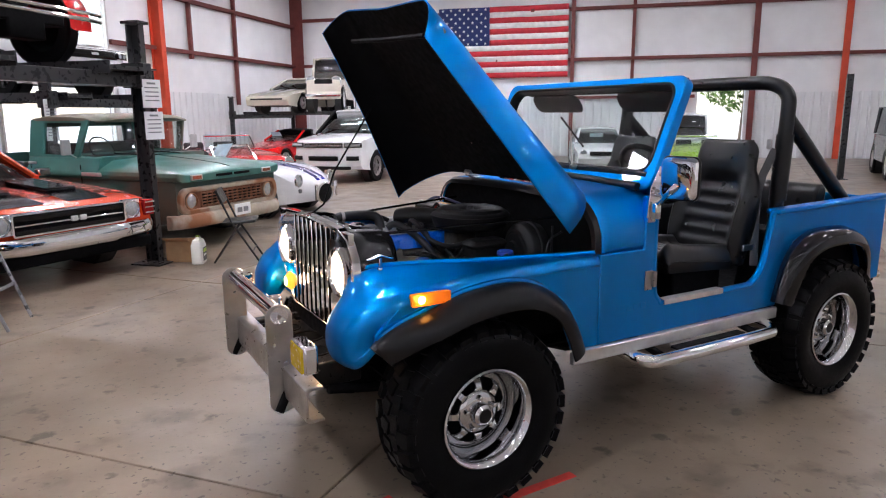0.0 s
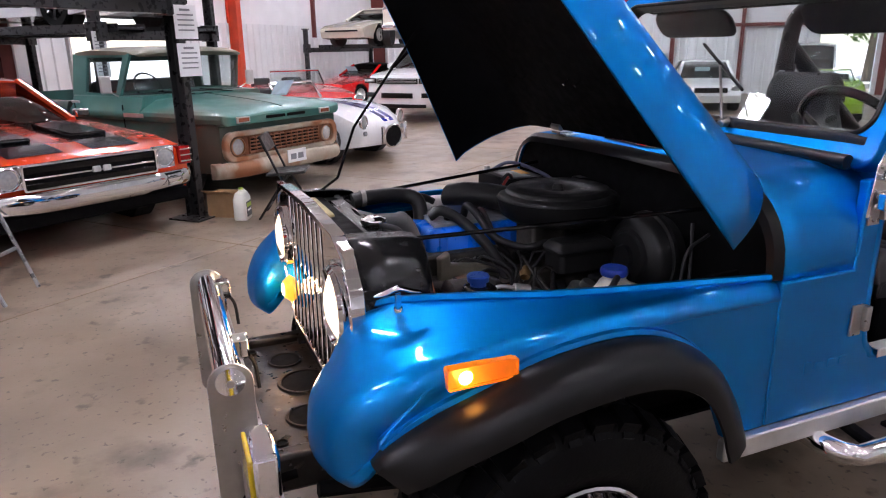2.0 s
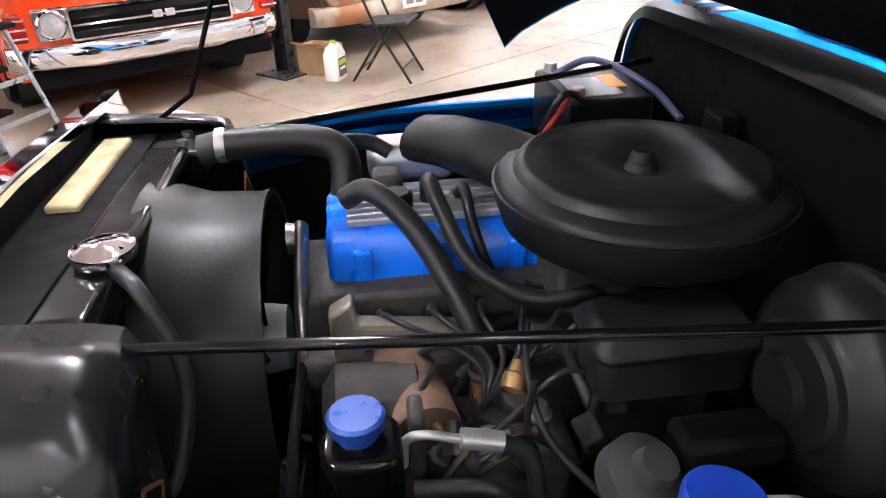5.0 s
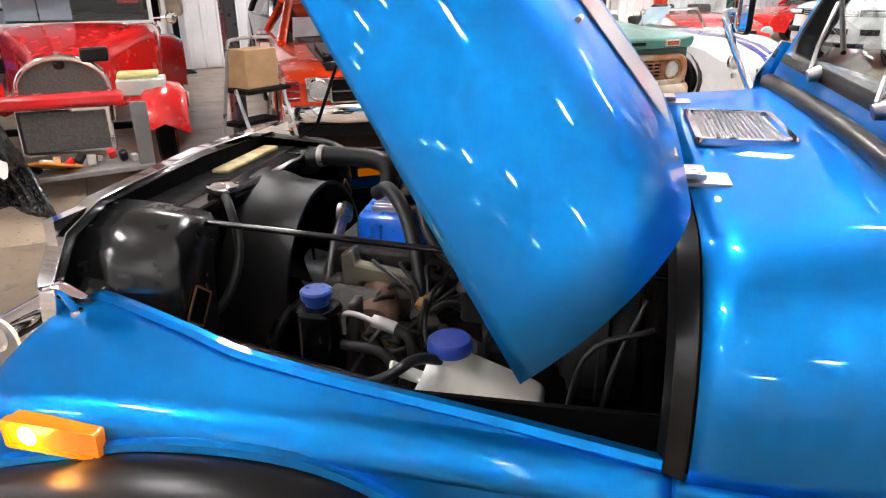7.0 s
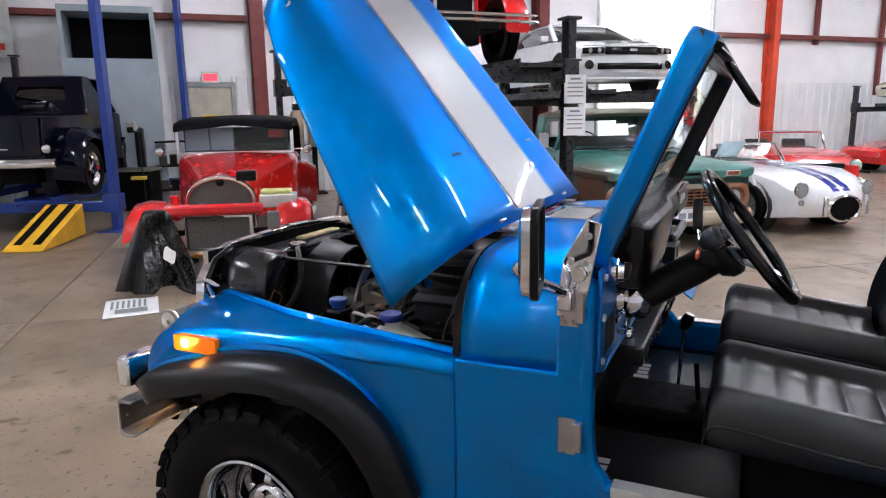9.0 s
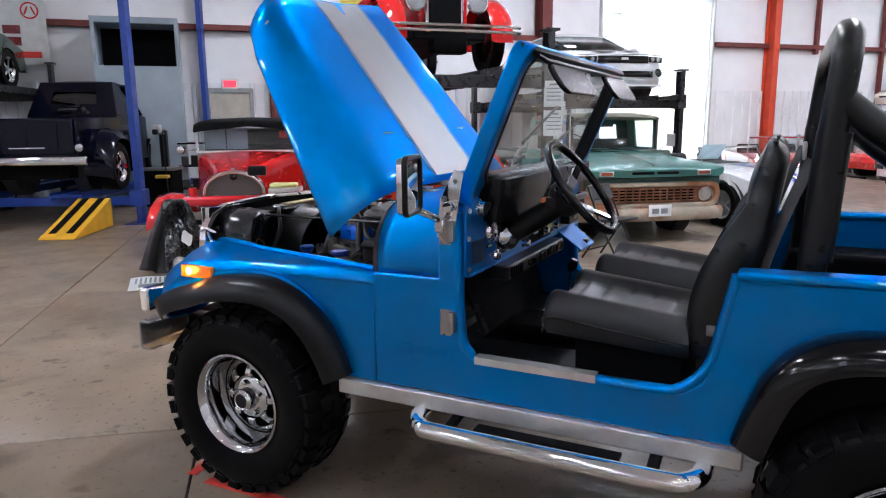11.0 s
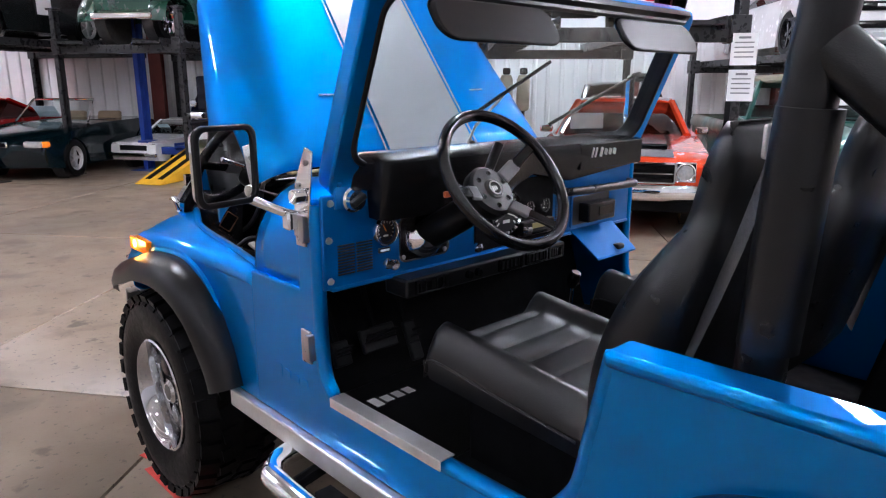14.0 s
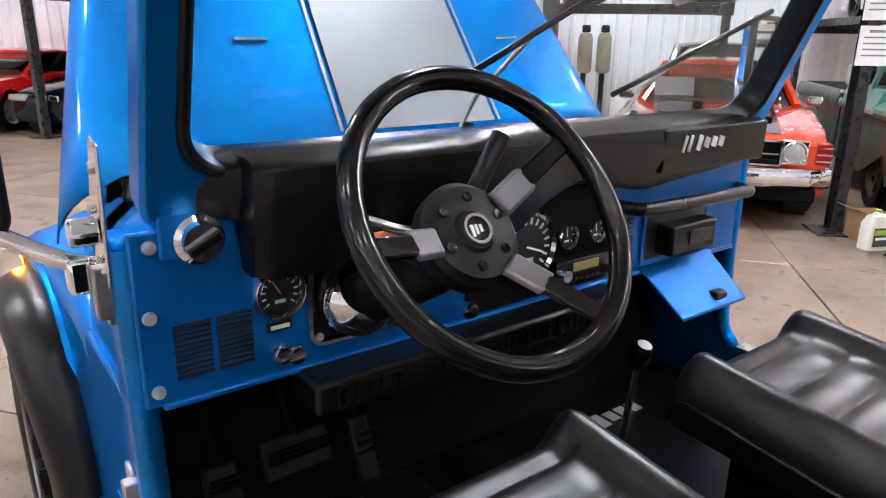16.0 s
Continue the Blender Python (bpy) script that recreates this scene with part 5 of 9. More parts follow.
disc("hose_clamp", (0.155, -0.105, 0.915), [(0.020, -0.008), (0.021, 0.0), (0.020, 0.008)], M_STEEL, (15, 0, 0))
bar("copper_pipe", [(0.152, -0.115, 0.90), (0.152, -0.12, 0.85)], 0.014, surf("old_copper", (0.35, 0.17, 0.08), 0.45, 0.8), smooth=0)
bar("metal_line", [(0.03, -0.255, 0.90), (0.035, -0.26, 0.945), (0.06, -0.262, 0.952), (0.10, -0.265, 0.942)], 0.006, M_ALU)
bar("crimp_fitting", [(0.10, -0.265, 0.943), (0.118, -0.266, 0.94), (0.122, -0.266, 0.939), (0.15, -0.268, 0.932)], 0.0135, M_ALU, "bright crimped hose fitting", smooth=0, n=12)
bar("pressure_hose", [(0.15, -0.268, 0.932), (0.18, -0.275, 0.915), (0.19, -0.29, 0.87), (0.17, -0.31, 0.82)], 0.0115, M_HOSE)
bar("return_hose", [(0.04, -0.29, 0.895), (0.12, -0.30, 0.895), (0.155, -0.315, 0.875), (0.16, -0.33, 0.82)], 0.011, M_HOSE)
ps = part("steering_pump", (lambda b: (rings(b, [[(x, y, z) for x, y in rounded(-0.065, -0.315, 0.03, -0.225, 0.03)] for z in (0.80, 0.955, 0.968)]), b)[1])(B()), M_BLACKG, eng, "black power steering pump", bevel=0.01, segs=3)
disc("pump_cap", (-0.02, -0.265, 0.968), [(0.024, 0), (0.024, 0.012), (0.032, 0.014), (0.034, 0.03), (0.030, 0.034), (0, 0.034)], surf("blue_cap", (0.015, 0.07, 0.35), 0.35, 0, 0.1, 20), parent=eng, label="blue pump cap", n=20)
block("pump_bracket", (0.05, -0.23, 0.90), (0.02, 0.05, 0.14), M_CAST, parent=eng)
# brake parts and boxes
disc("brake_booster", (0.56, -0.30, 1.00), [(0, 0.10), (0.038, 0.10), (0.042, 0.088), (0.075, 0.084), (0.080, 0.076), (0.092, 0.074), (0.098, 0.064), (0.118, 0.058), (0.128, 0.040), (0.130, 0.012), (0.138, 0.008), (0.138, -0.004), (0.128, -0.010), (0.120, -0.05), (0.0, -0.07)], M_BAY, (0, -90, 0), n=40, label="black brake booster with stepped ribs")
block("master_cylinder", (0.41, -0.31, 0.935), (0.13, 0.06, 0.05), M_BLACKM, bevel=0.012)
bm = B()
secs = [[(x, y, z) for x, y in rounded(0.275, -0.245, 0.475, -0.135, 0.02)] for z in (0.95, 1.01)] + [[(x, y, 1.016) for x, y in rounded(0.268, -0.252, 0.482, -0.128, 0.02)], [(x, y, 1.024) for x, y in rounded(0.268, -0.252, 0.482, -0.128, 0.02)]] + [[(x, y, 1.045) for x, y in rounded(0.285, -0.235, 0.465, -0.145, 0.02)]]
rings(bm, secs)
part("plastic_box", bm, M_BAY, eng, "black plastic reservoir box", bevel=0.004)
disc("vacuum_can", (0.30, -0.33, 0.91), [(0, 0.05), (0.022, 0.05), (0.026, 0.03), (0.05, 0.02), (0.053, -0.01), (0.02, -0.04), (0, -0.04)], surf("grey_can", (0.07, 0.075, 0.075), 0.5, 0.4, 0.15, 12), (20, 15, 0), parent=eng, label="grey vacuum can")
for i, pts in enumerate(([(0.22, -0.10, 0.98), (0.20, -0.18, 0.97), (0.21, -0.26, 0.92), (0.27, -0.34, 0.88)], [(0.36, -0.28, 0.95), (0.38, -0.33, 0.90), (0.42, -0.38, 0.88)], [(0.17, -0.05, 0.94), (0.23, -0.12, 0.94), (0.29, -0.12, 0.99)], [(0.24, 0.02, 0.98), (0.28, -0.08, 0.98), (0.40, -0.10, 1.02)], [(0.20, -0.22, 0.98), (0.19, -0.23, 0.92), (0.20, -0.25, 0.88)], [(0.10, -0.14, 0.86), (0.16, -0.20, 0.84), (0.24, -0.22, 0.86)], [(0.55, -0.50, 0.80), (0.57, -0.48, 1.0), (0.62, -0.42, 1.12)], [(0.50, -0.52, 0.85), (0.53, -0.50, 1.05), (0.63, -0.48, 1.1)])):
    bar("wire", pts, 0.005, M_HOSE, n=6)
block("coil", (0.20, -0.20, 0.83), (0.07, 0.07, 0.08), M_CAST, parent=eng, bevel=0.02)
block("distributor", (0.12, -0.16, 0.80), (0.30, 0.16, 0.12), M_CAST, parent=eng, bevel=0.03)
for i in range(9):
    block("bracket", (0.04 + 0.05 * i % 0.35, -0.15 - 0.02 * (i % 3), 0.83 + 0.02 * (i % 4)), (0.03, 0.035, 0.05), M_CAST if i % 2 else M_BLACKM, parent=eng, bevel=0.006, rot=Euler((i, i * 0.4, i * 0.7)).to_matrix())
# small fittings, pipes and wires between the engine and the boxes
rng = random.Random(7)
M_DULLPIPE = surf("dull_pipe", (0.16, 0.15, 0.14), 0.45, 0.7, 0.2, 20)
M_BRASS = surf("old_brass", (0.30, 0.19, 0.08), 0.5, 0.7, 0.25, 18)
for i in range(26):
    x, y, z = rng.uniform(-0.02, 0.34), rng.uniform(-0.27, -0.03), rng.uniform(0.84, 0.955)
    mt = (M_CAST, M_DULLPIPE, M_BAY, M_BRASS, M_STEEL)[i % 5]
    if i % 3 == 0:
        disc("fitting", (x, y, z), [(0.016, -0.02), (0.018, 0.0), (0.012, 0.004), (0.010, 0.02), (0, 0.022)], mt, (rng.uniform(-50, 50), rng.uniform(-50, 50), 0), 8, parent=eng)
    else:
        d = Vector((rng.uniform(-1, 1), rng.uniform(-1, 1), rng.uniform(-0.6, 0.3))).normalized() * 0.06
        p = Vector((x, y, z))
        bar("pipe", [p - d, p + Vector((0, 0, 0.02)), p + d + Vector((0.0, 0.0, -0.03)), p + d * 1.5 + Vector((0, 0, -0.06))], rng.choice((0.004, 0.006, 0.009)), mt if i % 2 else M_HOSE, n=8, parent=eng)
for i in range(5):
    disc("spark_boot", (0.02 + 0.075 * i, -0.005, 0.955), [(0.012, -0.03), (0.013, 0.0), (0.009, 0.02), (0, 0.022)], M_BAY, (55, 0, 0), 10, parent=eng)
    bar("spark_wire", [(0.02 + 0.075 * i, -0.02, 0.965), (0.04 + 0.06 * i, -0.07, 0.985), (0.14 + 0.02 * i, -0.13, 0.95), (0.15, -0.16, 0.90)], 0.0045, M_HOSE, n=6, parent=eng)
# prop rods
for sy, y1 in ((-1, -0.43), (1, 0.55)):
    bar("brace_rod", [(-0.25, sy * 0.298, 1.144), (0.645, y1, 1.165)], 0.0065, M_BLACKG, "thin black brace rod", smooth=0, n=8)
    block("rod_bracket", (-0.255, sy * 0.298, 1.13), (0.03, 0.02, 0.045), M_BLACKG, bevel=0.004)
bar("hood_cord", [(-0.33, 0.33, 1.15), (-0.27, 0.33, 1.19), (-0.20, 0.34, 1.36), hp(0.60, 0.60, -0.13)], 0.005, M_BLACKM, smooth=0, n=6)
# battery
bt = part("battery", (lambda b: (box(b, (0.51, 0.51, 1.03), (0.18, 0.26, 0.17)), b)[1])(B()), M_BLACKP, jeep, "black car battery", bevel=0.008)
block("battery_label", (0.495, 0.47, 1.117), (0.10, 0.13, 0.002), surf("label_grey", (0.35, 0.36, 0.37), 0.5), parent=bt, bevel=0)
block("warning_label", (0.55, 0.50, 1.1175), (0.04, 0.09, 0.002), surf("label_orange", (0.8, 0.35, 0.04), 0.5), parent=bt, bevel=0)
for y in (0.41, 0.61):
    disc("terminal", (0.45, y, 1.115), [(0.016, 0), (0.013, 0.02), (0, 0.02)], M_ALU, n=12, parent=bt)
bar("red_cable", [(0.45, 0.41, 1.13), (0.42, 0.38, 1.15), (0.36, 0.36, 1.08), (0.30, 0.34, 0.98)], 0.006, surf("red_cable", (0.45, 0.03, 0.02), 0.5), n=8)
bar("battery_cable", [(0.45, 0.61, 1.13), (0.52, 0.56, 1.17), (0.60, 0.45, 1.14), (0.63, 0.35, 1.1)], 0.008, surf("blue_cable", (0.05, 0.06, 0.12), 0.5), n=8)
bar("ground_cable", [(0.45, 0.41, 1.13), (0.40, 0.36, 1.16), (0.37, 0.38, 1.10), (0.36, 0.42, 1.0)], 0.007, M_HOSE, n=8)
block("relay", (0.63, 0.20, 1.13), (0.04, 0.06, 0.06), M_BLACKP)
# washer bottle and duct
bm = B()
ring = lambda x0, y0, x1, y1, r, z, tilt=0.0: [(x, y, z + tilt * (x - x0)) for x, y in rounded(x0, y0, x1, y1, r)]
secs = [ring(0.268, -0.555, 0.448, -0.412, 0.03, 0.82), ring(0.255, -0.567, 0.468, -0.395, 0.035, 0.84), ring(0.255, -0.567, 0.468, -0.395, 0.035, 0.945, -0.05), ring(0.262, -0.559, 0.460, -0.403, 0.034, 0.962, -0.10),
        ring(0.272, -0.532, 0.425, -0.415, 0.034, 0.985, -0.16), ring(0.276, -0.507, 0.352, -0.423, 0.034, 0.999, -0.08), ring(0.279, -0.497, 0.345, -0.431, 0.032, 1.004), ring(0.279, -0.497, 0.345, -0.431, 0.032, 1.018)]
rings(bm, secs)
bottle = part("washer_bottle", bm, M_WHITEPL, jeep, "white plastic washer bottle", sharp=50)
bm = B()
box(bm, (0.25, -0.502, 0.985), (0.07, 0.03, 0.012), Euler((0, radians(25), 0.3)).to_matrix())
part("bottle_bracket", bm, M_WHITEPL, bottle, bevel=0.004)
disc("bottle_cap", (0.311, -0.464, 1.016), [(0.037, 0), (0.039, 0.004), (0.038, 0.018), (0.034, 0.022), (0, 0.020)], surf("blue_cap_dark", (0.010, 0.045, 0.34), 0.4, 0, 0.1, 20), label="blue bottle cap", n=18)
bar("bottle_hose", [(0.30, -0.49, 1.01), (0.27, -0.53, 1.03), (0.22, -0.55, 1.0), (0.10, -0.54, 0.94)], 0.009, M_HOSE)
bar("air_duct", [(-0.24, -0.46, 0.945), (-0.1, -0.475, 0.94), (0.1, -0.50, 0.925), (0.27, -0.52, 0.91)], 0.045, M_BLACKG, "smooth black air duct", n=16)
bar("loom", [(-0.30, -0.50, 0.98), (-0.2, -0.515, 0.965), (0.0, -0.545, 0.96), (0.15, -0.57, 0.955), (0.4, -0.62, 0.95), (0.62, -0.63, 0.97)], 0.009, M_HOSE)
# added black sheet that keeps floor light out of the bay
block("bay_blocker", (0.18, 0, 0.56), (1.06, 1.18, 0.01), M_BLACKM, bevel=0)
# the bay's fittings sit a little low and towards the driver
for o in set(bpy.data.objects) - built_before:
    if o.parent == jeep and o.name.split(".")[0] not in ("bay_blocker", "headlight_cowl", "headlight_bucket", "battery", "hood_cord"):
        o.location += Vector((0.003, -0.020, -0.016))

# ---- dashboard ----
dash = thing("dashboard", "", "")
dash.parent = jeep
DX = 1.03
bm = B()
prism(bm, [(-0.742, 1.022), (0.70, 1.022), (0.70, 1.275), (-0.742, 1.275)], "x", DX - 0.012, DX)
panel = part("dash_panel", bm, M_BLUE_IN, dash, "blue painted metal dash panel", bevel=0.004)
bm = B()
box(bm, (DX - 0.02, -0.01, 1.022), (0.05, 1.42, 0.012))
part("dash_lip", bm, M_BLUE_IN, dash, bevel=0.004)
# pad: top roll with a deeper hood over the dials
bm = B()
secs = []
for y, b, fx in ((-0.675, 1.295, 1.035), (-0.665, 1.285, 1.05), (-0.60, 1.275, 1.07), (-0.595, 1.20, 1.10), (-0.57, 1.195, 1.115), (-0.12, 1.195, 1.115), (-0.04, 1.235, 1.10), (0.06, 1.262, 1.085), (0.24, 1.225, 1.085), (0.27, 1.222, 1.085), (0.69, 1.25, 1.075), (0.71, 1.27, 1.05)):
    t = 1.376 if abs(y) < 0.66 else 1.366
    secs.append([(0.995, y, 1.30), (0.992, y, t - 0.015), (1.0, y, t), (fx - 0.02, y, t - 0.006), (fx, y, t - 0.022), (fx - 0.004 + (0.012 if b < 1.24 and y > 0.2 else 0.0), y, (t + b) / 2), (fx - 0.02, y, b + 0.004), (fx - 0.035, y, b), (DX + 0.004, y, b + 0.002), (DX + 0.002, y, 1.30)])
rings(bm, secs)
part("dash_pad", bm, M_PAD, dash, "black padded dash top", bevel=0.006, sharp=60)
bm = B()
rings(bm, [[(1.0865, y, 1.352), (1.0905, y, 1.348), (1.0885, y, 1.262), (1.080, y, 1.258), (1.070, y, 1.262), (1.070, y, 1.352)] for y in (0.285, 0.292, 0.672, 0.678)])
part("pad_panel", bm, M_PAD, dash, "proud black panel on the dash pad", bevel=0.003)
for i, (y, w, h) in enumerate(((0.352, 0.009, 0.036), (0.372, 0.009, 0.036), (0.405, 0.015, 0.034), (0.433, 0.018, 0.022), (0.460, 0.018, 0.022), (0.487, 0.018, 0.022))):
    block("emblem_bar", (1.091, y, 1.318 - 0.02 * (y - 0.35)), (0.004, w, h), M_ALU, parent=dash, bevel=0.001, rot=Euler((radians(-18), 0, 0)).to_matrix())
bm = B()
prism(bm, rounded(-0.185, 1.035, 0.205, 1.250, 0.02), "x", DX + 0.001, DX + 0.008)
part("instrument_panel", bm, M_BLACKM, dash, "black instrument panel", bevel=0.003)
M_DIAL = surf("dial_black", (0.015, 0.015, 0.017), 0.4)
M_TICK = surf("dial_white", (0.8, 0.8, 0.75), 0.5)


def gauge(y, z, r, needle=40, ticks=12, glowc=None):
    g = thing("gauge", "", "")
    g.parent = dash
    turn = (0, 90, 0)
    disc("bezel", (DX + 0.009, y, z), [(r * 1.12, -0.008), (r * 1.12, 0.008), (r * 1.02, 0.014), (r * 0.94, 0.006)], M_CHROME, turn, parent=g)
    disc("dial", (DX + 0.009, y, z), [(0, 0.002), (r * 0.96, 0.002)], M_DIAL, turn, parent=g)
    bm = B()
    for k in range(ticks):
        a = radians(-40 + 260 * k / (ticks - 1))
        box(bm, (DX + 0.0125, y - r * 0.78 * math.cos(a), z + r * 0.78 * math.sin(a)), (0.001, r * 0.07, r * 0.2), Euler((-a + math.pi / 2, 0, 0)).to_matrix())
    box(bm, (DX + 0.0125, y, z - r * 0.42), (0.001, r * 0.5, r * 0.16))
    part("markings", bm, M_TICK, g)
    bm = B()
    a = radians(needle)
    box(bm, (DX + 0.014, y - r * 0.3 * math.cos(a), z + r * 0.3 * math.sin(a)), (0.001, r * 0.7, r * 0.06), Euler((-a, 0, 0)).to_matrix())
    part("needle", bm, surf("needle_orange", (0.8, 0.28, 0.03), 0.5) if glowc is None else glowc, g)
    return g


gauge(-0.545, 1.160, 0.033, 60, 12)
gauge(-0.045, 1.145, 0.066, 200, 16, M_TICK)
gauge(0.062, 1.150, 0.024, 80, 7, M_TICK)
gauge(0.148, 1.150, 0.024, 80, 7, M_TICK)
disc("clock_bezel", (DX + 0.004, -0.545, 1.160), [(0.042, 0), (0.042, 0.012), (0.038, 0.018), (0.034, 0.014), (0.034, 0.004)], M_CHROME, (0, 90, 0), parent=dash, n=32)
block("clock_plate", (DX + 0.004, -0.545, 1.104), (0.006, 0.040, 0.014), M_BLACKP, parent=dash, bevel=0.001)
block("clock_plate_text", (DX + 0.0075, -0.545, 1.104), (0.002, 0.03, 0.006), M_TICK, parent=dash, bevel=0)
radio = block("radio", (DX + 0.018, 0.10, 1.082), (0.03, 0.165, 0.048), M_BLACKP, "black car radio", parent=dash, bevel=0.003)
block("radio_dial", (DX + 0.034, 0.10, 1.09), (0.002, 0.075, 0.018), surf("radio_scale", (0.25, 0.22, 0.08), 0.4), parent=radio, bevel=0)
for y in (0.03, 0.17):
    disc("radio_knob", (DX + 0.033, y, 1.082), [(0.014, 0), (0.012, 0.02), (0, 0.02)], M_CHROME, (0, 90, 0), n=14, parent=radio)
for k in range(5):
    block("radio_button", (DX + 0.035, 0.07 + 0.016 * k, 1.066), (0.006, 0.012, 0.008), M_BLACKG, parent=radio, bevel=0.001)
for y in (-0.672, -0.612):
    for k in range(11):
        block("louvre", (DX + 0.0022, y, 1.060 + 0.0078 * k), (0.005, 0.052, 0.0034), M_DIAL, parent=panel, bevel=0)
for k in range(9):
    block("louvre", (DX + 0.0022, 0.255, 1.085 + 0.0095 * k), (0.005, 0.055, 0.004), M_DIAL, parent=panel, bevel=0)
for y, z in ((-0.724, 1.047), (-0.725, 1.157), (-0.716, 1.254)):
    disc("dash_bolt", (DX + 0.001, y, z), [(0.010, 0), (0.0085, 0.006), (0, 0.008)], M_ALU, (0, 90, 0), n=12, parent=panel)
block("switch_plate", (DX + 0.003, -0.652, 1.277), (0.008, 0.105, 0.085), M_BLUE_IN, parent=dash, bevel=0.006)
disc("light_switch", (DX + 0.008, -0.655, 1.260), [(0.034, 0), (0.034, 0.012), (0.028, 0.016), (0.026, 0.03), (0.0, 0.03)], M_CHROME, (0, 90, 0), parent=dash, n=24)
block("switch_grip", (DX + 0.04, -0.655, 1.260), (0.018, 0.05, 0.016), M_BLACKP, parent=dash, bevel=0.004, rot=Euler((0.5, 0, 0)).to_matrix())
for y in (-0.692, -0.612):
    disc("dash_bolt", (DX + 0.007, y, 1.303), [(0.009, 0), (0.008, 0.005), (0, 0.006)], M_BLUE_IN, (0, 90, 0), n=12, parent=panel)
for y, z in ((-0.556, 1.072), (-0.535, 1.066), (-0.20, 1.06)):
    disc("pull_knob", (DX + 0.004, y, z), [(0.006, 0), (0.006, 0.02), (0.015, 0.024), (0.017, 0.032), (0.013, 0.040), (0, 0.042)], M_CHROME, (0, 90, 0), n=14, parent=dash)
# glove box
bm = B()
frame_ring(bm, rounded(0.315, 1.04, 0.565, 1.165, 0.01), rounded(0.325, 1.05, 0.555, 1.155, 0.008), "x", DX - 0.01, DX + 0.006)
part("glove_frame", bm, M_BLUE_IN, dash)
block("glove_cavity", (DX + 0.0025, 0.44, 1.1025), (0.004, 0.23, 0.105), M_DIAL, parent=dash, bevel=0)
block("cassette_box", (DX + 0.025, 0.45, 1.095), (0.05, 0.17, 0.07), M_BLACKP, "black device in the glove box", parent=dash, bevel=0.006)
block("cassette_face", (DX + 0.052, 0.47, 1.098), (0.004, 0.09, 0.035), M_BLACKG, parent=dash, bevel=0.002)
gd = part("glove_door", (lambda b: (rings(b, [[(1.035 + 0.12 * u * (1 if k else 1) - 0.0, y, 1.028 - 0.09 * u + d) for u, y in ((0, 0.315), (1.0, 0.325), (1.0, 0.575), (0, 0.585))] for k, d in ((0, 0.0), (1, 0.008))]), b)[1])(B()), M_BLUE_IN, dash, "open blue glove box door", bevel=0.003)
block("glove_latch", (1.13, 0.49, 0.963), (0.03, 0.045, 0.02), M_BLACKP, parent=gd)
bar("grab_bar", [(DX, 0.22, 1.19), (DX + 0.035, 0.235, 1.188), (DX + 0.05, 0.28, 1.186), (DX + 0.05, 0.62, 1.18), (DX + 0.035, 0.67, 1.178), (DX, 0.69, 1.178)], 0.015, M_VINYL, "black grab bar", parent=dash, n=12)
# under-dash air unit
au = block("air_unit", (1.05, -0.16, 0.995), (0.10, 0.72, 0.055), M_BLACKP, "black under-dash air unit", parent=dash, bevel=0.008)
for y, w in ((-0.43, 0.12), (-0.09, 0.11), (0.04, 0.11), (0.14, 0.07)):
    bm = B()
    frame_ring(bm, rounded(y - w / 2, 0.975, y + w / 2, 1.016, 0.005), rounded(y - w / 2 + 0.006, 0.981, y + w / 2 - 0.006, 1.010, 0.004), "x", 1.10, 1.108)
    v = part("air_vent", bm, M_BLACKG, au)
    for k in range(5):
        block("vane", (1.101, y - w * 0.36 + w * 0.18 * k, 0.9955), (0.006, 0.003, 0.028), M_BLACKG, parent=v, bevel=0)
for y in (-0.28, -0.24):
    disc("air_knob", (1.10, y, 0.996), [(0.012, 0), (0.011, 0.014), (0, 0.014)], M_BLACKG, (0, 90, 0), n=14, parent=au)
# steering column and wheel
SC, SN = Vector((1.337, -0.384, 1.319)), Vector((0.8, 0, 0.6))
bar("steering_column", [(1.00, -0.42, 1.092), SC - SN * 0.17, SC - SN * 0.06], 0.045, M_BLACKP, "black steering column", smooth=0, n=20)
bm = B()
lathe(bm, [(0.066, -0.01), (0.066, 0.004), (0.060, 0.022), (0.050, 0.036), (0.046, 0.040)], 32, Matrix.Translation((1.046, -0.418, 1.130)) @ SN.to_track_quat("Z", "Y").to_matrix().to_4x4())
part("column_collar", bm, M_CHROME, dash, "chrome column collar")
block("column_plate", (1.037, -0.405, 1.126), (0.014, 0.185, 0.125), M_BLACKG, "glossy black column plate", parent=dash, bevel=0.02)
bm = B()
frame_ring(bm, rounded(-0.502, 1.059, -0.308, 1.193, 0.024), rounded(-0.496, 1.065, -0.314, 1.187, 0.02), "x", 1.031, 1.047)
part("plate_rim", bm, M_CHROME, dash)
for y, z in ((-0.485, 1.074), (-0.325, 1.074)):
    disc("plate_screw", (1.044, y, z), [(0.007, 0), (0.006, 0.004), (0, 0.005)], M_ALU, (0, 90, 0), n=10, parent=dash)
bar("turn_lever", [SC - SN * 0.09, SC - SN * 0.085 + Vector((0.0, -0.10, 0.03)), SC - SN * 0.06 + Vector((0, -0.16, 0.04))], 0.007, M_CHROME, smooth=0)
bar("gear_lever", [SC - SN * 0.13, SC - SN * 0.13 + Vector((-0.02, 0.05, 0.045)), SC - SN * 0.13 + Vector((-0.03, 0.075, 0.075))], 0.007, M_CHROME, smooth=0)
bar("lever_grip", [SC - SN * 0.13 + Vector((-0.03, 0.075, 0.075)), SC - SN * 0.128 + Vector((-0.036, 0.10, 0.11)), SC - SN * 0.125 + Vector((-0.04, 0.125, 0.145))], 0.014, M_BLACKP, smooth=0)
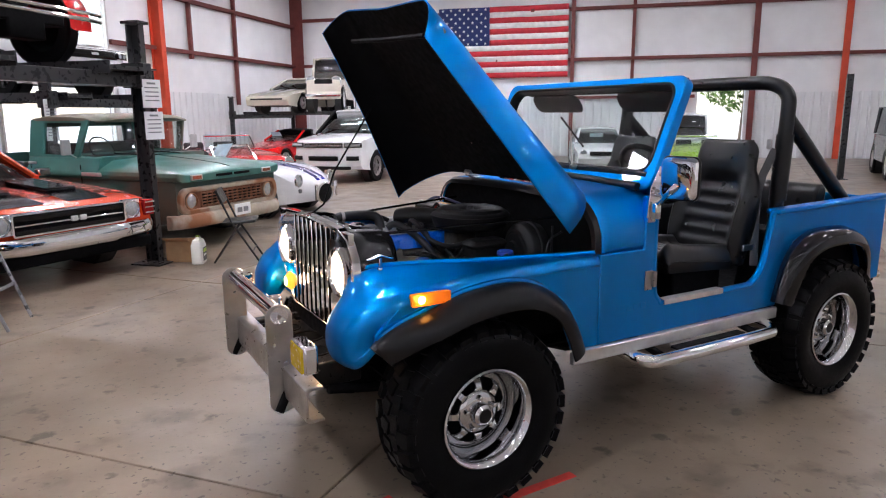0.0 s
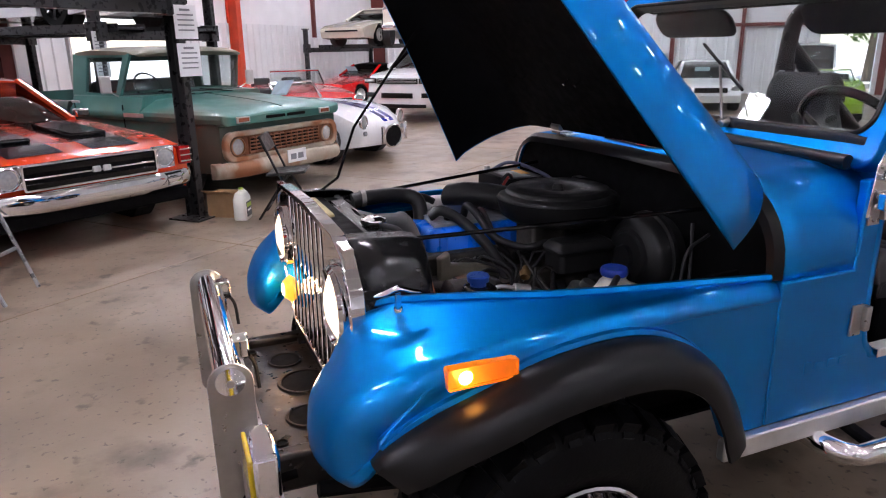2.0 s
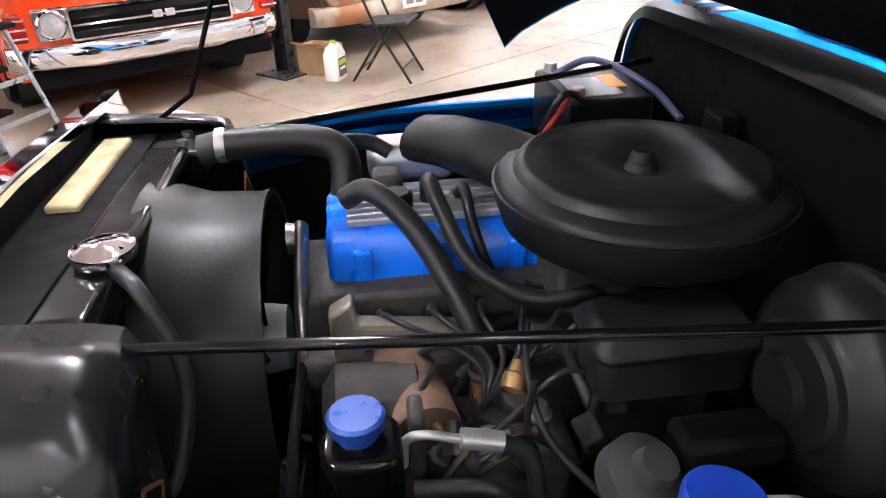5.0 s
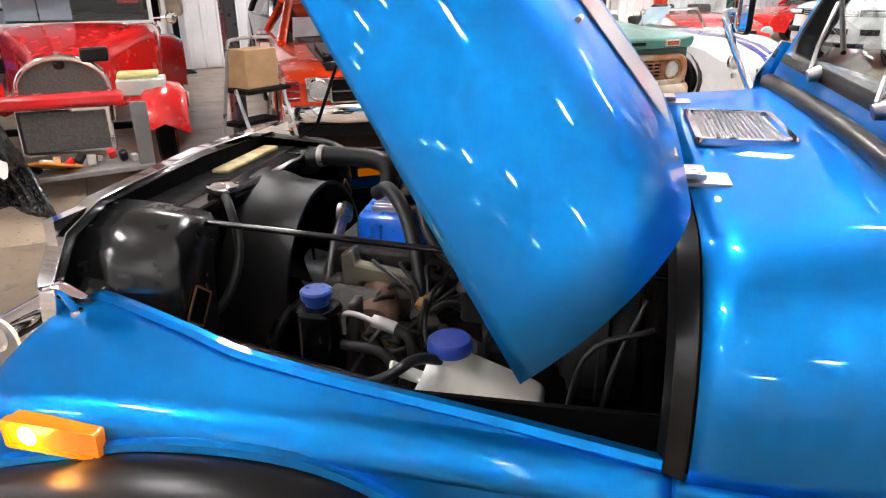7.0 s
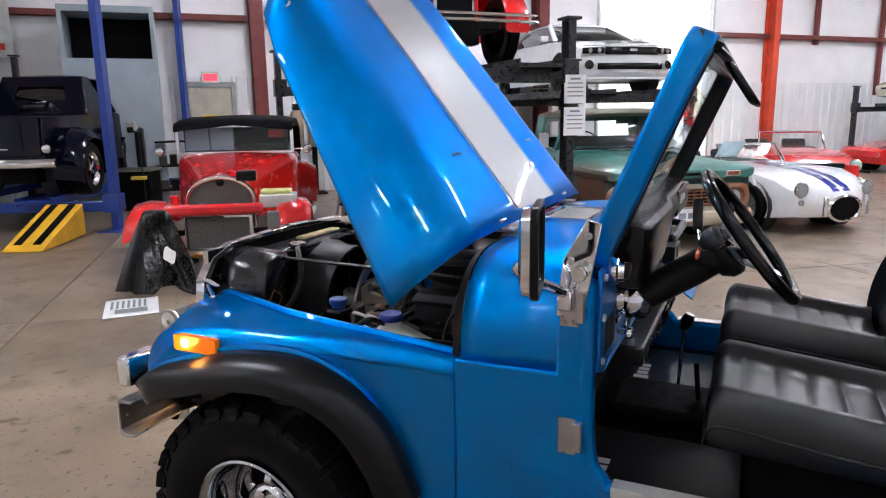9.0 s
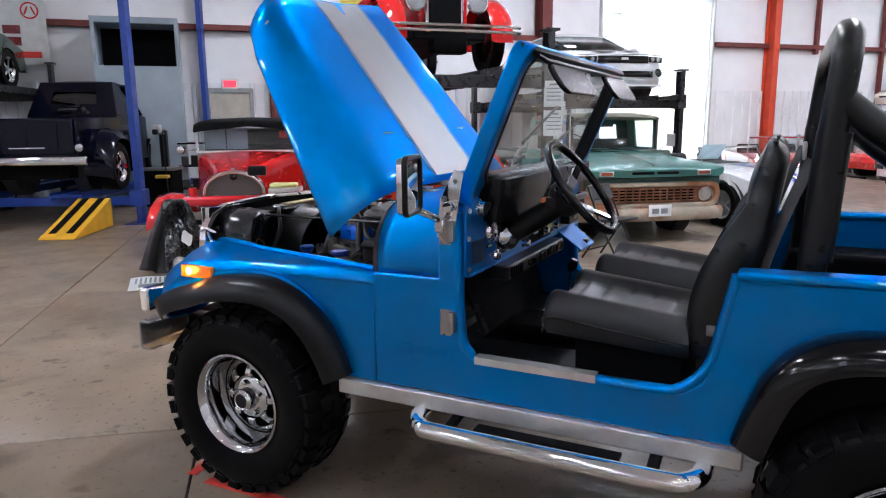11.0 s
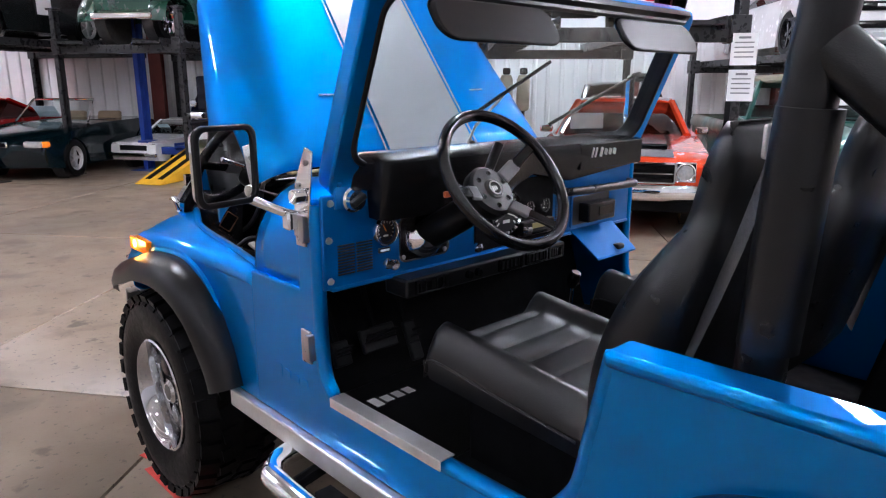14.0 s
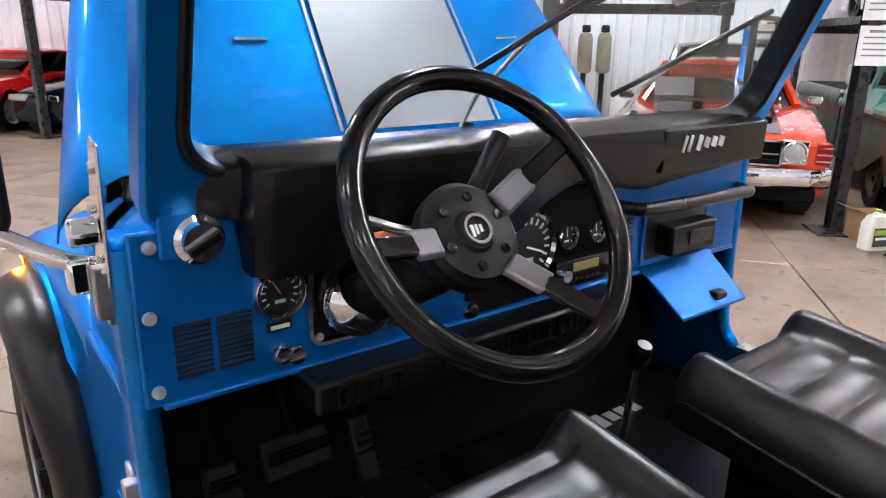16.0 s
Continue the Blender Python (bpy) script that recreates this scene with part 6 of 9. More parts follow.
block("ignition", SC - SN * 0.12 + Vector((0, -0.055, 0.015)), (0.05, 0.03, 0.04), M_BLACKP)
block("hazard_lens", SC - SN * 0.15 + Vector((0, -0.06, 0.045)), (0.01, 0.09, 0.016), surf("orange_lens", (0.7, 0.15, 0.05), 0.3), bevel=0.003)
M_SPOKE = surf("satin_spoke", (0.17, 0.17, 0.175), 0.40, 0.5, 0.04, 6, 0.03)
sw = thing("steering_wheel", "black three-spoke steering wheel with brushed spokes", "")
sw.parent = jeep
sw.matrix_basis = Matrix.Translation(SC) @ SN.to_track_quat("Z", "Y").to_matrix().to_4x4()
bm = B()
tube(bm, [(0.192 * math.cos(radians(a)), 0.192 * math.sin(radians(a)), 0) for a in range(0, 360, 8)], 0.0155, 12, 0, True)
part("wheel_rim", bm, M_BLACKG, sw, "glossy black wheel rim", sharp=80)
for a in (0, 118, 203):
    d = Vector((math.cos(radians(a + 185)), math.sin(radians(a + 185)), 0))
    for nm, r0, r1, w, mt in (("spoke", 0.06, 0.112, 0.021, M_SPOKE), ("spoke_cover", 0.105, 0.188, 0.016, M_BLACKG)):
        bm = B()
        s = d.cross(Vector((0, 0, 1)))
        rings(bm, [[d * r + s * (k * w) + Vector((0, 0, -0.078 + 0.076 * (r / 0.19) + h)) for k, h in ((-1, -0.004), (1, -0.004), (0.8, 0.006), (-0.8, 0.006))] for r in (r0, (r0 + r1) / 2, r1)])
        part(nm, bm, mt, sw, bevel=0.003)
bm = B()
lathe(bm, [(0, -0.022), (0.026, -0.022), (0.030, -0.026), (0.064, -0.027), (0.073, -0.036), (0.072, -0.062), (0.056, -0.085), (0, -0.09)], 36)
hub = part("hub_pad", bm, M_BLACKP, sw)
hub.location = (0, 0, -0.028)
bm = B()
lathe(bm, [(0.017, -0.022), (0.017, -0.017), (0.021, -0.017), (0.022, -0.023)], 24)
part("horn_button", bm, M_CHROME, hub)
for k in range(3):
    bm = B()
    box(bm, (-0.007 + 0.007 * k, 0.001 * (k - 1), -0.0215), (0.004, 0.016 - 0.003 * k, 0.003))
    part("emblem_bar", bm, M_ALU, hub)
for k in range(6):
    bm = B()
    a = radians(60 * k + 20)
    lathe(bm, [(0.0, 0.0), (0.004, 0.001), (0.007, 0.002), (0.0075, -0.004)], 10, Matrix.Translation((0.048 * math.cos(a), 0.048 * math.sin(a), -0.026)))
    part("hub_screw", bm, M_BLACKG, hub)
# pedals, mats, levers
for y, z, w, h in ((-0.615, 0.775, 0.06, 0.075), (-0.475, 0.79, 0.13, 0.075), (-0.335, 0.745, 0.045, 0.13)):
    pd = block("pedal", (0.905, y, z), (0.02, w, h), surf("pedal_rubber", (0.008, 0.008, 0.0085), 0.55, spec=0.2), "black rubber pedal", rot=Euler((0, radians(-25), 0)).to_matrix(), bevel=0.006)
    for k in range(5):
        block("tread_rib", (0.918 + 0.006 * (k - 2), y, z - h * 0.36 + h * 0.18 * k), (0.008, w * 0.9, 0.005), M_RUBBER, parent=pd, bevel=0)
    bar("pedal_arm", [(0.90, y, z), (0.84, y, z + 0.12), (0.80, y, z + 0.24)], 0.009, M_BLACKM, smooth=0)
for yc in (-0.42, 0.42):
    mt = part("floor_mat", (lambda b: (prism(b, rounded(0.86, yc - 0.24, 1.36, yc + 0.22, 0.04), "z", 0.616, 0.624), b)[1])(B()), M_BLACKP, jeep, "black rubber floor mat with worn lettering", bevel=0.003)
    for k in range(4):
        block("lettering", (0.985, yc - 0.13 + 0.042 * k, 0.6255), (0.055 if k == 0 else 0.04, 0.030, 0.002), surf("mat_grey", (0.5, 0.5, 0.5), 0.6), parent=mt, bevel=0.002)
bar("transfer_lever", [(1.22, 0.02, 0.62), (1.20, 0.03, 0.80)], 0.009, M_BLACKM, smooth=0)
disc("lever_knob", (1.15, 0.19, 0.895), [(0, 0.03), (0.018, 0.026), (0.024, 0.0), (0.012, -0.03), (0, -0.035)], M_BLACKG, (0, 20, 0), n=16)
disc("knob_face", (1.16, 0.19, 0.924), [(0, 0.003), (0.016, 0.001)], M_ALU, (0, 20, 0), n=16)
bar("shift_lever", [(1.13, 0.18, 0.62), (1.145, 0.188, 0.87)], 0.008, M_CHROME, smooth=0)
block("tunnel", (1.30, 0.02, 0.64), (0.75, 0.30, 0.07), M_BLACKM, bevel=0.03)
block("toe_board", (0.78, 0, 0.80), (0.02, 1.40, 0.42), M_BLACKM, bevel=0, rot=Euler((0, radians(-18), 0)).to_matrix())
# belts
for sy in (-1, 1):
    bar("seat_belt", [(2.07, sy * 0.60, 1.44), (1.99, sy * 0.57, 1.2), (1.88, sy * 0.66, 0.80)], 0.022, surf("belt_web", (0.05, 0.05, 0.052), 0.6, 0, 0.1, 40, bump=0.3, bscale=300), "dark grey seat belt", smooth=3, n=8, flat=0.1)
    block("belt_guide", (2.05, sy * 0.575, 1.465), (0.012, 0.030, 0.055), M_ALU, bevel=0.005)
# ---- mirrors ----
for sy in (-1, 1):
    mi = thing("side_mirror", "black-rimmed square side mirror on a chrome arm", "")
    mi.parent = jeep
    yc, xc, zc = (-0.943, 0.925, 1.360) if sy < 0 else (0.94, 0.90, 1.50)
    mi.matrix_basis = Matrix.Translation((xc, yc, zc)) @ pose(0, 0, 0, 0, 0, -8 * sy * -1 if sy > 0 else 12)
    bm = B()
    o = rounded(-0.086, -0.094, 0.086, 0.094, 0.028, 5)
    rings(bm, [[(-0.026, y * 0.8, z * 0.8) for y, z in o], [(-0.02, y * 0.95, z * 0.95) for y, z in o], [(0.0, y, z) for y, z in o]])
    part("mirror_shell", bm, M_CHROME, mi, "chrome mirror back")
    bm = B()
    frame_ring(bm, rounded(-0.090, -0.098, 0.090, 0.098, 0.03, 5), rounded(-0.076, -0.084, 0.076, 0.084, 0.022, 5), "x", -0.002, 0.016)
    part("mirror_rim", bm, M_BLACKP, mi, bevel=0.004)
    bm = B()
    prism(bm, rounded(-0.078, -0.086, 0.078, 0.086, 0.022, 5), "x", 0.004, 0.008)
    part("mirror_glass", bm, surf("mirror_silver", (0.86, 0.88, 0.88), 0.02, 1.0, 0.0, 1, 0.0), mi)
    bar("mirror_arm", [(xc - 0.02, yc, zc - 0.03), (xc - 0.04, yc - sy * 0.02, zc - 0.06), (0.945, sy * 0.82, 1.24), (0.955, sy * 0.77, 1.22)], 0.013, M_CHROME, "chrome mirror arm", n=10)
    block("mirror_foot", (0.955, sy * 0.79, 1.21), (0.035, 0.03, 0.05), M_CHROME, bevel=0.006)
for i in range(4):
    block("side_emblem", (0.795 + 0.046 * i, -0.7575, 0.735), (0.032, 0.003, 0.04 if i == 0 else 0.026), M_BLUE, bevel=0.002)


# ---- other vehicles: front at x = 0 facing -x, length along +x ----
def paint(name, col, metal=0.0, **k):
    return surf(name, col, 0.25, metal, 0.05, 3.0, 0.05, coat=0.8, **k)


M_CARGLASS = glass("car_glass", (0.28, 0.31, 0.31), 0.35)
M_DARKIN = surf("dark_interior", (0.02, 0.02, 0.02), 0.7)


def car_wheel(parent, x, y, r, w, rimmat, rim=0.64):
    wh = thing("wheel", "", "")
    wh.parent = parent
    wh.matrix_basis = pose(x, y, r, 90 if y < 0 else -90, 0, 0)
    bm = B()
    k = r * rim
    lathe(bm, [(k, w * 0.3), (k + 0.01, w * 0.5), (r * 0.93, w * 0.5), (r, w * 0.36), (r, -w * 0.36), (r * 0.93, -w * 0.5), (k, -w * 0.4)], 28)
    part("tyre", bm, M_RUBBER, wh)
    bm = B()
    lathe(bm, [(k, w * 0.45), (k * 0.9, w * 0.36), (k * 0.8, w * 0.22)], 24)
    for q in range(5):
        a = 2 * math.pi * q / 5
        box(bm, (k * 0.5 * math.cos(a), k * 0.5 * math.sin(a), w * 0.25), (k * 0.8, k * 0.24, w * 0.12), Euler((0, 0, a)).to_matrix())
    lathe(bm, [(0, w * 0.36), (k * 0.2, w * 0.33), (k * 0.26, w * 0.2)], 16)
    lathe(bm, [(0, -w * 0.05), (k, -w * 0.05)], 16)
    part("rim", bm, rimmat, wh)


def lower_body(bm, top, L, W, z0, axles, ra, ends=(0.10, 0.08), tuck=0.06, crown=0.03, nose=0.0):
    """Side outline with wheel arches, swept over the width; plan and sides rounded."""
    pts = [(0.06 * L * 0.3, z0 + 0.04)]
    for ax, r in axles:
        for k in range(13):
            a = math.pi * (1 - k / 12)
            z = z0 + 0.0 + ra * math.sin(a) * (r + ra - z0) / ra
            pts.append((ax + ra * math.cos(a), max(z0, z) if 0 < k < 12 else z0))
    pts += [(L - 0.03, z0 + 0.06)] + [(x, z) for x, z in top[::-1]]
    secs = []
    for v in (-1.0, -0.93, -0.75, -0.35, 0.0, 0.35, 0.75, 0.93, 1.0):
        sec = []
        for x, z in pts:
            tf = max(0, 1 - x / 0.9)
            tr = max(0, 1 - (L - x) / 0.9)
            y = v * W / 2 * (1 - ends[0] * tf ** 2 - ends[1] * tr ** 2) * (1 - tuck * max(0, (z - 0.62)) / 0.5)
            zz = z - crown * abs(v) ** 3 * (1 if z > z0 + 0.3 else 0)
            xx = x + nose * abs(v) ** 2.5 * tf
            sec.append((xx, y, zz))
        secs.append(sec)
    rings(bm, secs)
    bmesh.ops.triangulate(bm, faces=[f for f in bm.faces if len(f.verts) > 4])


def greenhouse(car, mat, x0, x1, x2, x3, zb, zr, wb, wr, pillars=(), roofmat=None, glassmat=None, thick=0.05, wrap=0.05):
    """Roof on pillars with glass between: windscreen foot x0, roof x1 to x2, rear foot x3."""
    gm = glassmat or M_CARGLASS
    P = lambda x, y, z: Vector((x, y, z))
    bm = B()
    roof = []
    for i, x in enumerate((x1 - 0.03, x1 + 0.08, (x1 + x2) / 2, x2 - 0.08, x2 + 0.03)):
        zz = zr + (0.0, 0.025, 0.04, 0.025, 0.0)[i]
        roof.append([(x, wr * v, zz - 0.045 * abs(v) ** 3) for v in (-1, -0.9, -0.5, 0, 0.5, 0.9, 1)] + [(x, wr * v, zz - 0.075) for v in (1, -1)])
    rings(bm, roof)
    part("roof", bm, roofmat or mat, car, sharp=60)
    for sy in (-1, 1):
        for a, b in ((P(x0, sy * wb, zb), P(x1, sy * wr, zr - 0.03)), (P(x3, sy * wb, zb), P(x2, sy * wr, zr - 0.03)), *[(P(q, sy * wb, zb), P(q, sy * wr, zr - 0.03)) for q in pillars]):
            bm = B()
            tube(bm, [a, b], thick, 6, flat=0.6)
            part("pillar", bm, mat, car)
        bm = B()
        rings(bm, [[P(x0, sy * wb, zb), P(x3, sy * wb, zb), P(x2, sy * (wr - 0.01), zr - 0.04), P(x1, sy * (wr - 0.01), zr - 0.04)], [P(x0, sy * (wb - 0.006), zb), P(x3, sy * (wb - 0.006), zb), P(x2, sy * (wr - 0.016), zr - 0.04), P(x1, sy * (wr - 0.016), zr - 0.04)]])
        part("side_window", bm, gm, car).visible_shadow = False
    for xa, xb, nm in ((x0, x1, "windscreen"), (x3, x2, "rear_window")):
        bm = B()
        sheet(bm, lambda u, v: P(xa + (xb - xa) * v + (0.05 if nm == "rear_window" else -wrap) * (1 - (2 * u - 1) ** 2), (wb + (wr - wb) * v) * (2 * u - 1) * 0.98, zb + (zr - 0.04 - zb) * v), 8, 1)
        part(nm, bm, gm, car, solid=0.004).visible_shadow = False
    bm = B()
    box(bm, ((x0 + x3) / 2 + 0.1, 0, zb - 0.22), ((x3 - x0) * 0.8, wb * 1.7, 0.3))
    for y in (-0.36, 0.36):
        box(bm, ((x1 + x2) / 2 + 0.05, y, zb + 0.06), (0.14, 0.46, 0.5), Euler((0, radians(12), 0)).to_matrix())
    box(bm, (x0 + 0.22, 0, zb - 0.03), (0.22, wb * 1.8, 0.1))
    part("seats", bm, M_DARKIN, car, bevel=0.03)


def windscreen_only(car, mat, x0, x1, zb, zr, wb, wr, seatmat=None):
    bm = B()
    fr = [Vector((x0, -wb, zb)), Vector((x1, -wr, zr)), Vector((x1, wr, zr)), Vector((x0, wb, zb))]
    tube(bm, fr, 0.022, 6)
    part("windscreen_frame", bm, mat, car)
    bm = B()
    rings(bm, [[p for p in fr], [p + Vector((0.005, 0, 0)) for p in fr]])
    part("windscreen", bm, M_GLASS, car).visible_shadow = False
    for y in (-0.36, 0.36):
        bm = B()
        rings(bm, [[(x + 0.25 * (z - zb + 0.2), yy, z) for x, z in rounded(x1 + 0.75, zb - 0.3, x1 + 0.9, zb + 0.14, 0.06)] for yy in (y - 0.22, y + 0.22)])
        part("seat", bm, seatmat or M_DARKIN, car, bevel=0.04)
    bm = B()
    box(bm, (x1 + 0.7, 0, zb - 0.012), (1.25, wb * 1.75, 0.03))
    part("cockpit", bm, M_DARKIN, car, bevel=0.01)


def round_lamp(car, x, y, z, r, name="headlight", lens=None, ring=None):
    hl = thing(name, "", "")
    hl.parent = car
    mm = Matrix.Translation((x, y, z)) @ pose(0, 0, 0, 0, -90, 0)
    bm = B()
    lathe(bm, [(r * 1.2, -0.02), (r * 1.2, 0.01), (r * 1.06, 0.02), (r, 0.0)], 20, mm)
    part("bezel", bm, ring or M_CHROME, hl)
    bm = B()
    lathe(bm, [(0, 0.018), (r * 0.6, 0.014), (r, 0.0)], 20, mm)
    part("lens", bm, lens or M_LENS, hl)


M_LENS = surf("lamp_glass", (0.55, 0.57, 0.58), 0.08, 0.6, 0.15, 40.0, 0.05, coat=1.0)
M_TAIL = surf("red_lens", (0.35, 0.01, 0.01), 0.2, 0.0, 0.1, 20, 0.05, coat=0.5)


def price_sheet(car, x, y, z, rz=0, tilt=60):
    bm = B()
    box(bm, (0, 0, 0), (0.004, 0.42, 0.28))
    part("price_sheet", bm, M_SHEET, car, m=Matrix.Translation((x, y, z)) @ pose(0, 0, 0, 0, -90 + tilt, rz))


M_SHEET = surf("pale_blue_sheet", (0.55, 0.72, 0.78), 0.5)


def simple_car(name, label, cat, m, mat, L=4.4, W=1.75, top=None, z0=0.22, ax=(0.85, 3.45), r=0.31, roof=None, open_top=None, rim=None, bump=None, lamps=0.62, grille=True, lr=0.09, lensW=0.62, shape=None, group=""):
    car = thing(name, label, cat, m, group)
    top = top or [(0.0, 0.45), (0.03, 0.60), (0.15, 0.68), (0.7, 0.76), (1.25, 0.86), (1.4, 0.88), (3.4, 0.90), (3.8, 0.88), (4.3, 0.84), (4.38, 0.72), (4.4, 0.5)]
    bm = B()
    lower_body(bm, top, L, W, z0, [(a, r) for a in ax], r + 0.06, **(shape or {}))
    part("body", bm, mat, car, bevel=0.02, segs=2, sharp=30)
    for a in ax:
        for sy in (-1, 1):
            car_wheel(car, a, sy * (W / 2 - 0.11), r, 0.2, rim or M_ALU)
            bm = B()
            lathe(bm, [(0, 0), (r + 0.055, 0), (r + 0.055, 0.2)], 20, pose(a, sy * (W / 2 - 0.26), r, 90 if sy < 0 else -90))
            part("wheel_well", bm, M_DARKIN, car)
    if roof:
        greenhouse(car, mat, *roof)
    if open_top:
        windscreen_only(car, M_CHROME, *open_top)
    if lamps:
        for sy in (-1, 1):
            round_lamp(car, 0.05, sy * lensW, lamps, lr)
    if grille:
        bm = B()
        box(bm, (0.02, 0, lamps - 0.02), (0.06, lensW * 1.4, 0.14))
        part("grille", bm, M_BLACKP, car, bevel=0.01)
    if bump:
        bm = B()
        box(bm, (-0.04, 0, bump), (0.10, W * 0.94, 0.11))
        part("bumper", bm, M_CHROME, car, bevel=0.03, segs=3)
        bm = B()
        box(bm, (L + 0.03, 0, bump), (0.10, W * 0.94, 0.11))
        part("bumper", bm, M_CHROME, car, bevel=0.03, segs=3)
    return car


P_ORANGE = paint("orange_red_paint", (0.78, 0.06, 0.012))
P_GREEN = surf("weathered_green", (0.050, 0.200, 0.170), 0.40, 0.0, 0.3, 1.3, 0.1, coat=0.25, second=(0.15, 0.105, 0.07), cut=0.50, bump=0.1, bscale=30)
P_RUST = surf("rusty_white_paint", (0.42, 0.36, 0.28), 0.6, 0.1, 0.2, 5.0, 0.1, second=(0.30, 0.12, 0.05), cut=0.46, bump=0.2, bscale=40)
P_RUSTG = surf("rusty_grille", (0.22, 0.09, 0.045), 0.7, 0.2, 0.3, 8.0, 0.1)
P_WHITE = paint("white_paint", (0.80, 0.81, 0.82))
P_RED = paint("red_paint", (0.62, 0.010, 0.010))
P_CREAM = paint("cream_paint", (0.66, 0.62, 0.52))
P_NAVY = surf("navy_paint", (0.0015, 0.002, 0.010), 0.16, 0.0, 0.05, 3.0, 0.03, coat=0.15, spec=0.25)
P_BLACK = surf("black_paint", (0.006, 0.006, 0.007), 0.18, 0.0, 0.05, 3.0, 0.03, coat=0.3, spec=0.3)
P_DGREEN = surf("dark_green_paint", (0.001, 0.007, 0.010), 0.16, 0.1, 0.05, 3.0, 0.03, coat=0.3, spec=0.3)
P_BRG = paint("racing_green_paint", (0.006, 0.05, 0.03))
P_MAROON = paint("maroon_paint", (0.16, 0.01, 0.015))
P_STRIPE = paint("blue_stripe", (0.02, 0.03, 0.30))


def sub(name, c, s, mat, parent, bevel=0.006, rot=None, label="", segs=2):
    bm = B()
    box(bm, c, s, rot)
    return part(name, bm, mat, parent, label, bevel=bevel, segs=segs)


def on_top(car, name, x0, x1, y0, y1, top, mat, W, lift=0.006, crown=0.03):
    """A painted band that lies on the upper line of a body."""
    def zt(x):
        for (xa, za), (xb, zb) in zip(top, top[1:]):
            if xa <= x <= xb and xb > xa:
                return za + (zb - za) * (x - xa) / (xb - xa)
        return top[-1][1]
    bm = B()
    sheet(bm, lambda u, v: (x0 + (x1 - x0) * u, y0 + (y1 - y0) * v, zt(x0 + (x1 - x0) * u) + lift - crown * abs((y0 + (y1 - y0) * v) / (W / 2)) ** 3), 24, 3)
    return part(name, bm, mat, car)


# --- orange muscle car ---
CHT = [(0.0, 0.55), (0.02, 0.76), (0.10, 0.80), (0.5, 0.86), (1.60, 0.93), (1.95, 0.95), (3.9, 0.97), (4.3, 0.96), (4.9, 0.90), (4.95, 0.55)]
chev = simple_car("muscle_car", "orange-red two-door muscle car with black hood stripes and chrome bumper", "car", BM @ pose(8.30, -21.33, 0, 0, 0, 180 - 14), P_ORANGE, 4.95, 1.93,
                  CHT, 0.28, (0.95, 3.85), 0.345, (1.85, 2.55, 3.3, 4.05, 0.93, 1.36, 0.80, 0.62), lamps=0.0, grille=False, rim=M_CHROME, shape={"ends": (0.05, 0.06)})
for sy in (-1, 1):
    on_top(chev, "hood_stripe", 0.18, 1.75, sy * 0.12, sy * 0.56, CHT, P_BLACK, 1.93)
    sub("hood_scoop", (1.0, sy * 0.34, 0.915), (0.75, 0.34, 0.05), P_BLACK, chev, 0.02, Euler((0, radians(-4), 0)).to_matrix())
    sub("lamp_socket", (0.0, sy * 0.672, 0.684), (0.06, 0.205, 0.20), M_CHROME, chev, 0.01)
    round_lamp(chev, -0.028, sy * 0.672, 0.684, 0.080)
    mk = sub("corner_lamp", (0.05, sy * 0.885, 0.68), (0.17, 0.115, 0.17), M_TAIL, chev, 0.01)
    for k in (-1, 0, 1):
        sub("lamp_strip", (0.045, sy * 0.89, 0.68 + 0.055 * k), (0.18, 0.117, 0.012), M_CHROME, mk, 0.002)
    sub("door_mirror", (2.0, sy * 0.98, 0.98), (0.1, 0.16, 0.09), M_CHROME, chev, 0.02)
sub("grille_recess", (0.0, 0, 0.67), (0.08, 1.12, 0.205), M_BLACKM, chev, 0.006)
for z in (0.60, 0.665, 0.73):
    sub("grille_bar", (-0.042, 0, z), (0.02, 1.1, 0.014 if z == 0.665 else 0.05), M_BLACKG if z != 0.665 else M_CHROME, chev, 0.003)
for k in range(2):
    sub("grille_badge", (-0.058, -0.108 + 0.09 * k, 0.674), (0.02, 0.07, 0.05), M_ALU, chev, 0.008)
bm = B()
frame_ring(bm, rounded(-0.575, 0.565, 0.575, 0.78, 0.02), rounded(-0.56, 0.58, 0.56, 0.765, 0.016), "x", -0.06, -0.01)
part("grille_frame", bm, M_CHROME, chev)
bm = B()
rings(bm, [[(x - 0.07 * (1 - (y / 0.98) ** 4) + 0.12 * abs(y / 0.98) ** 6, y, z) for x, z in ((0.02, 0.40), (-0.02, 0.385), (-0.06, 0.42), (-0.07, 0.50), (-0.05, 0.555), (0.02, 0.56))] for y in (-0.98, -0.93, -0.8, -0.4, 0, 0.4, 0.8, 0.93, 0.98)])
part("bumper", bm, M_CHROME, chev, "polished chrome bumper", bevel=0.01, segs=3)
sub("dark_panel", (0.0, 0, 0.33), (0.10, 1.74, 0.12), M_BLACKM, chev, 0.02)
price_sheet(chev, 1.86, 0.45, 1.08, 0, 55)

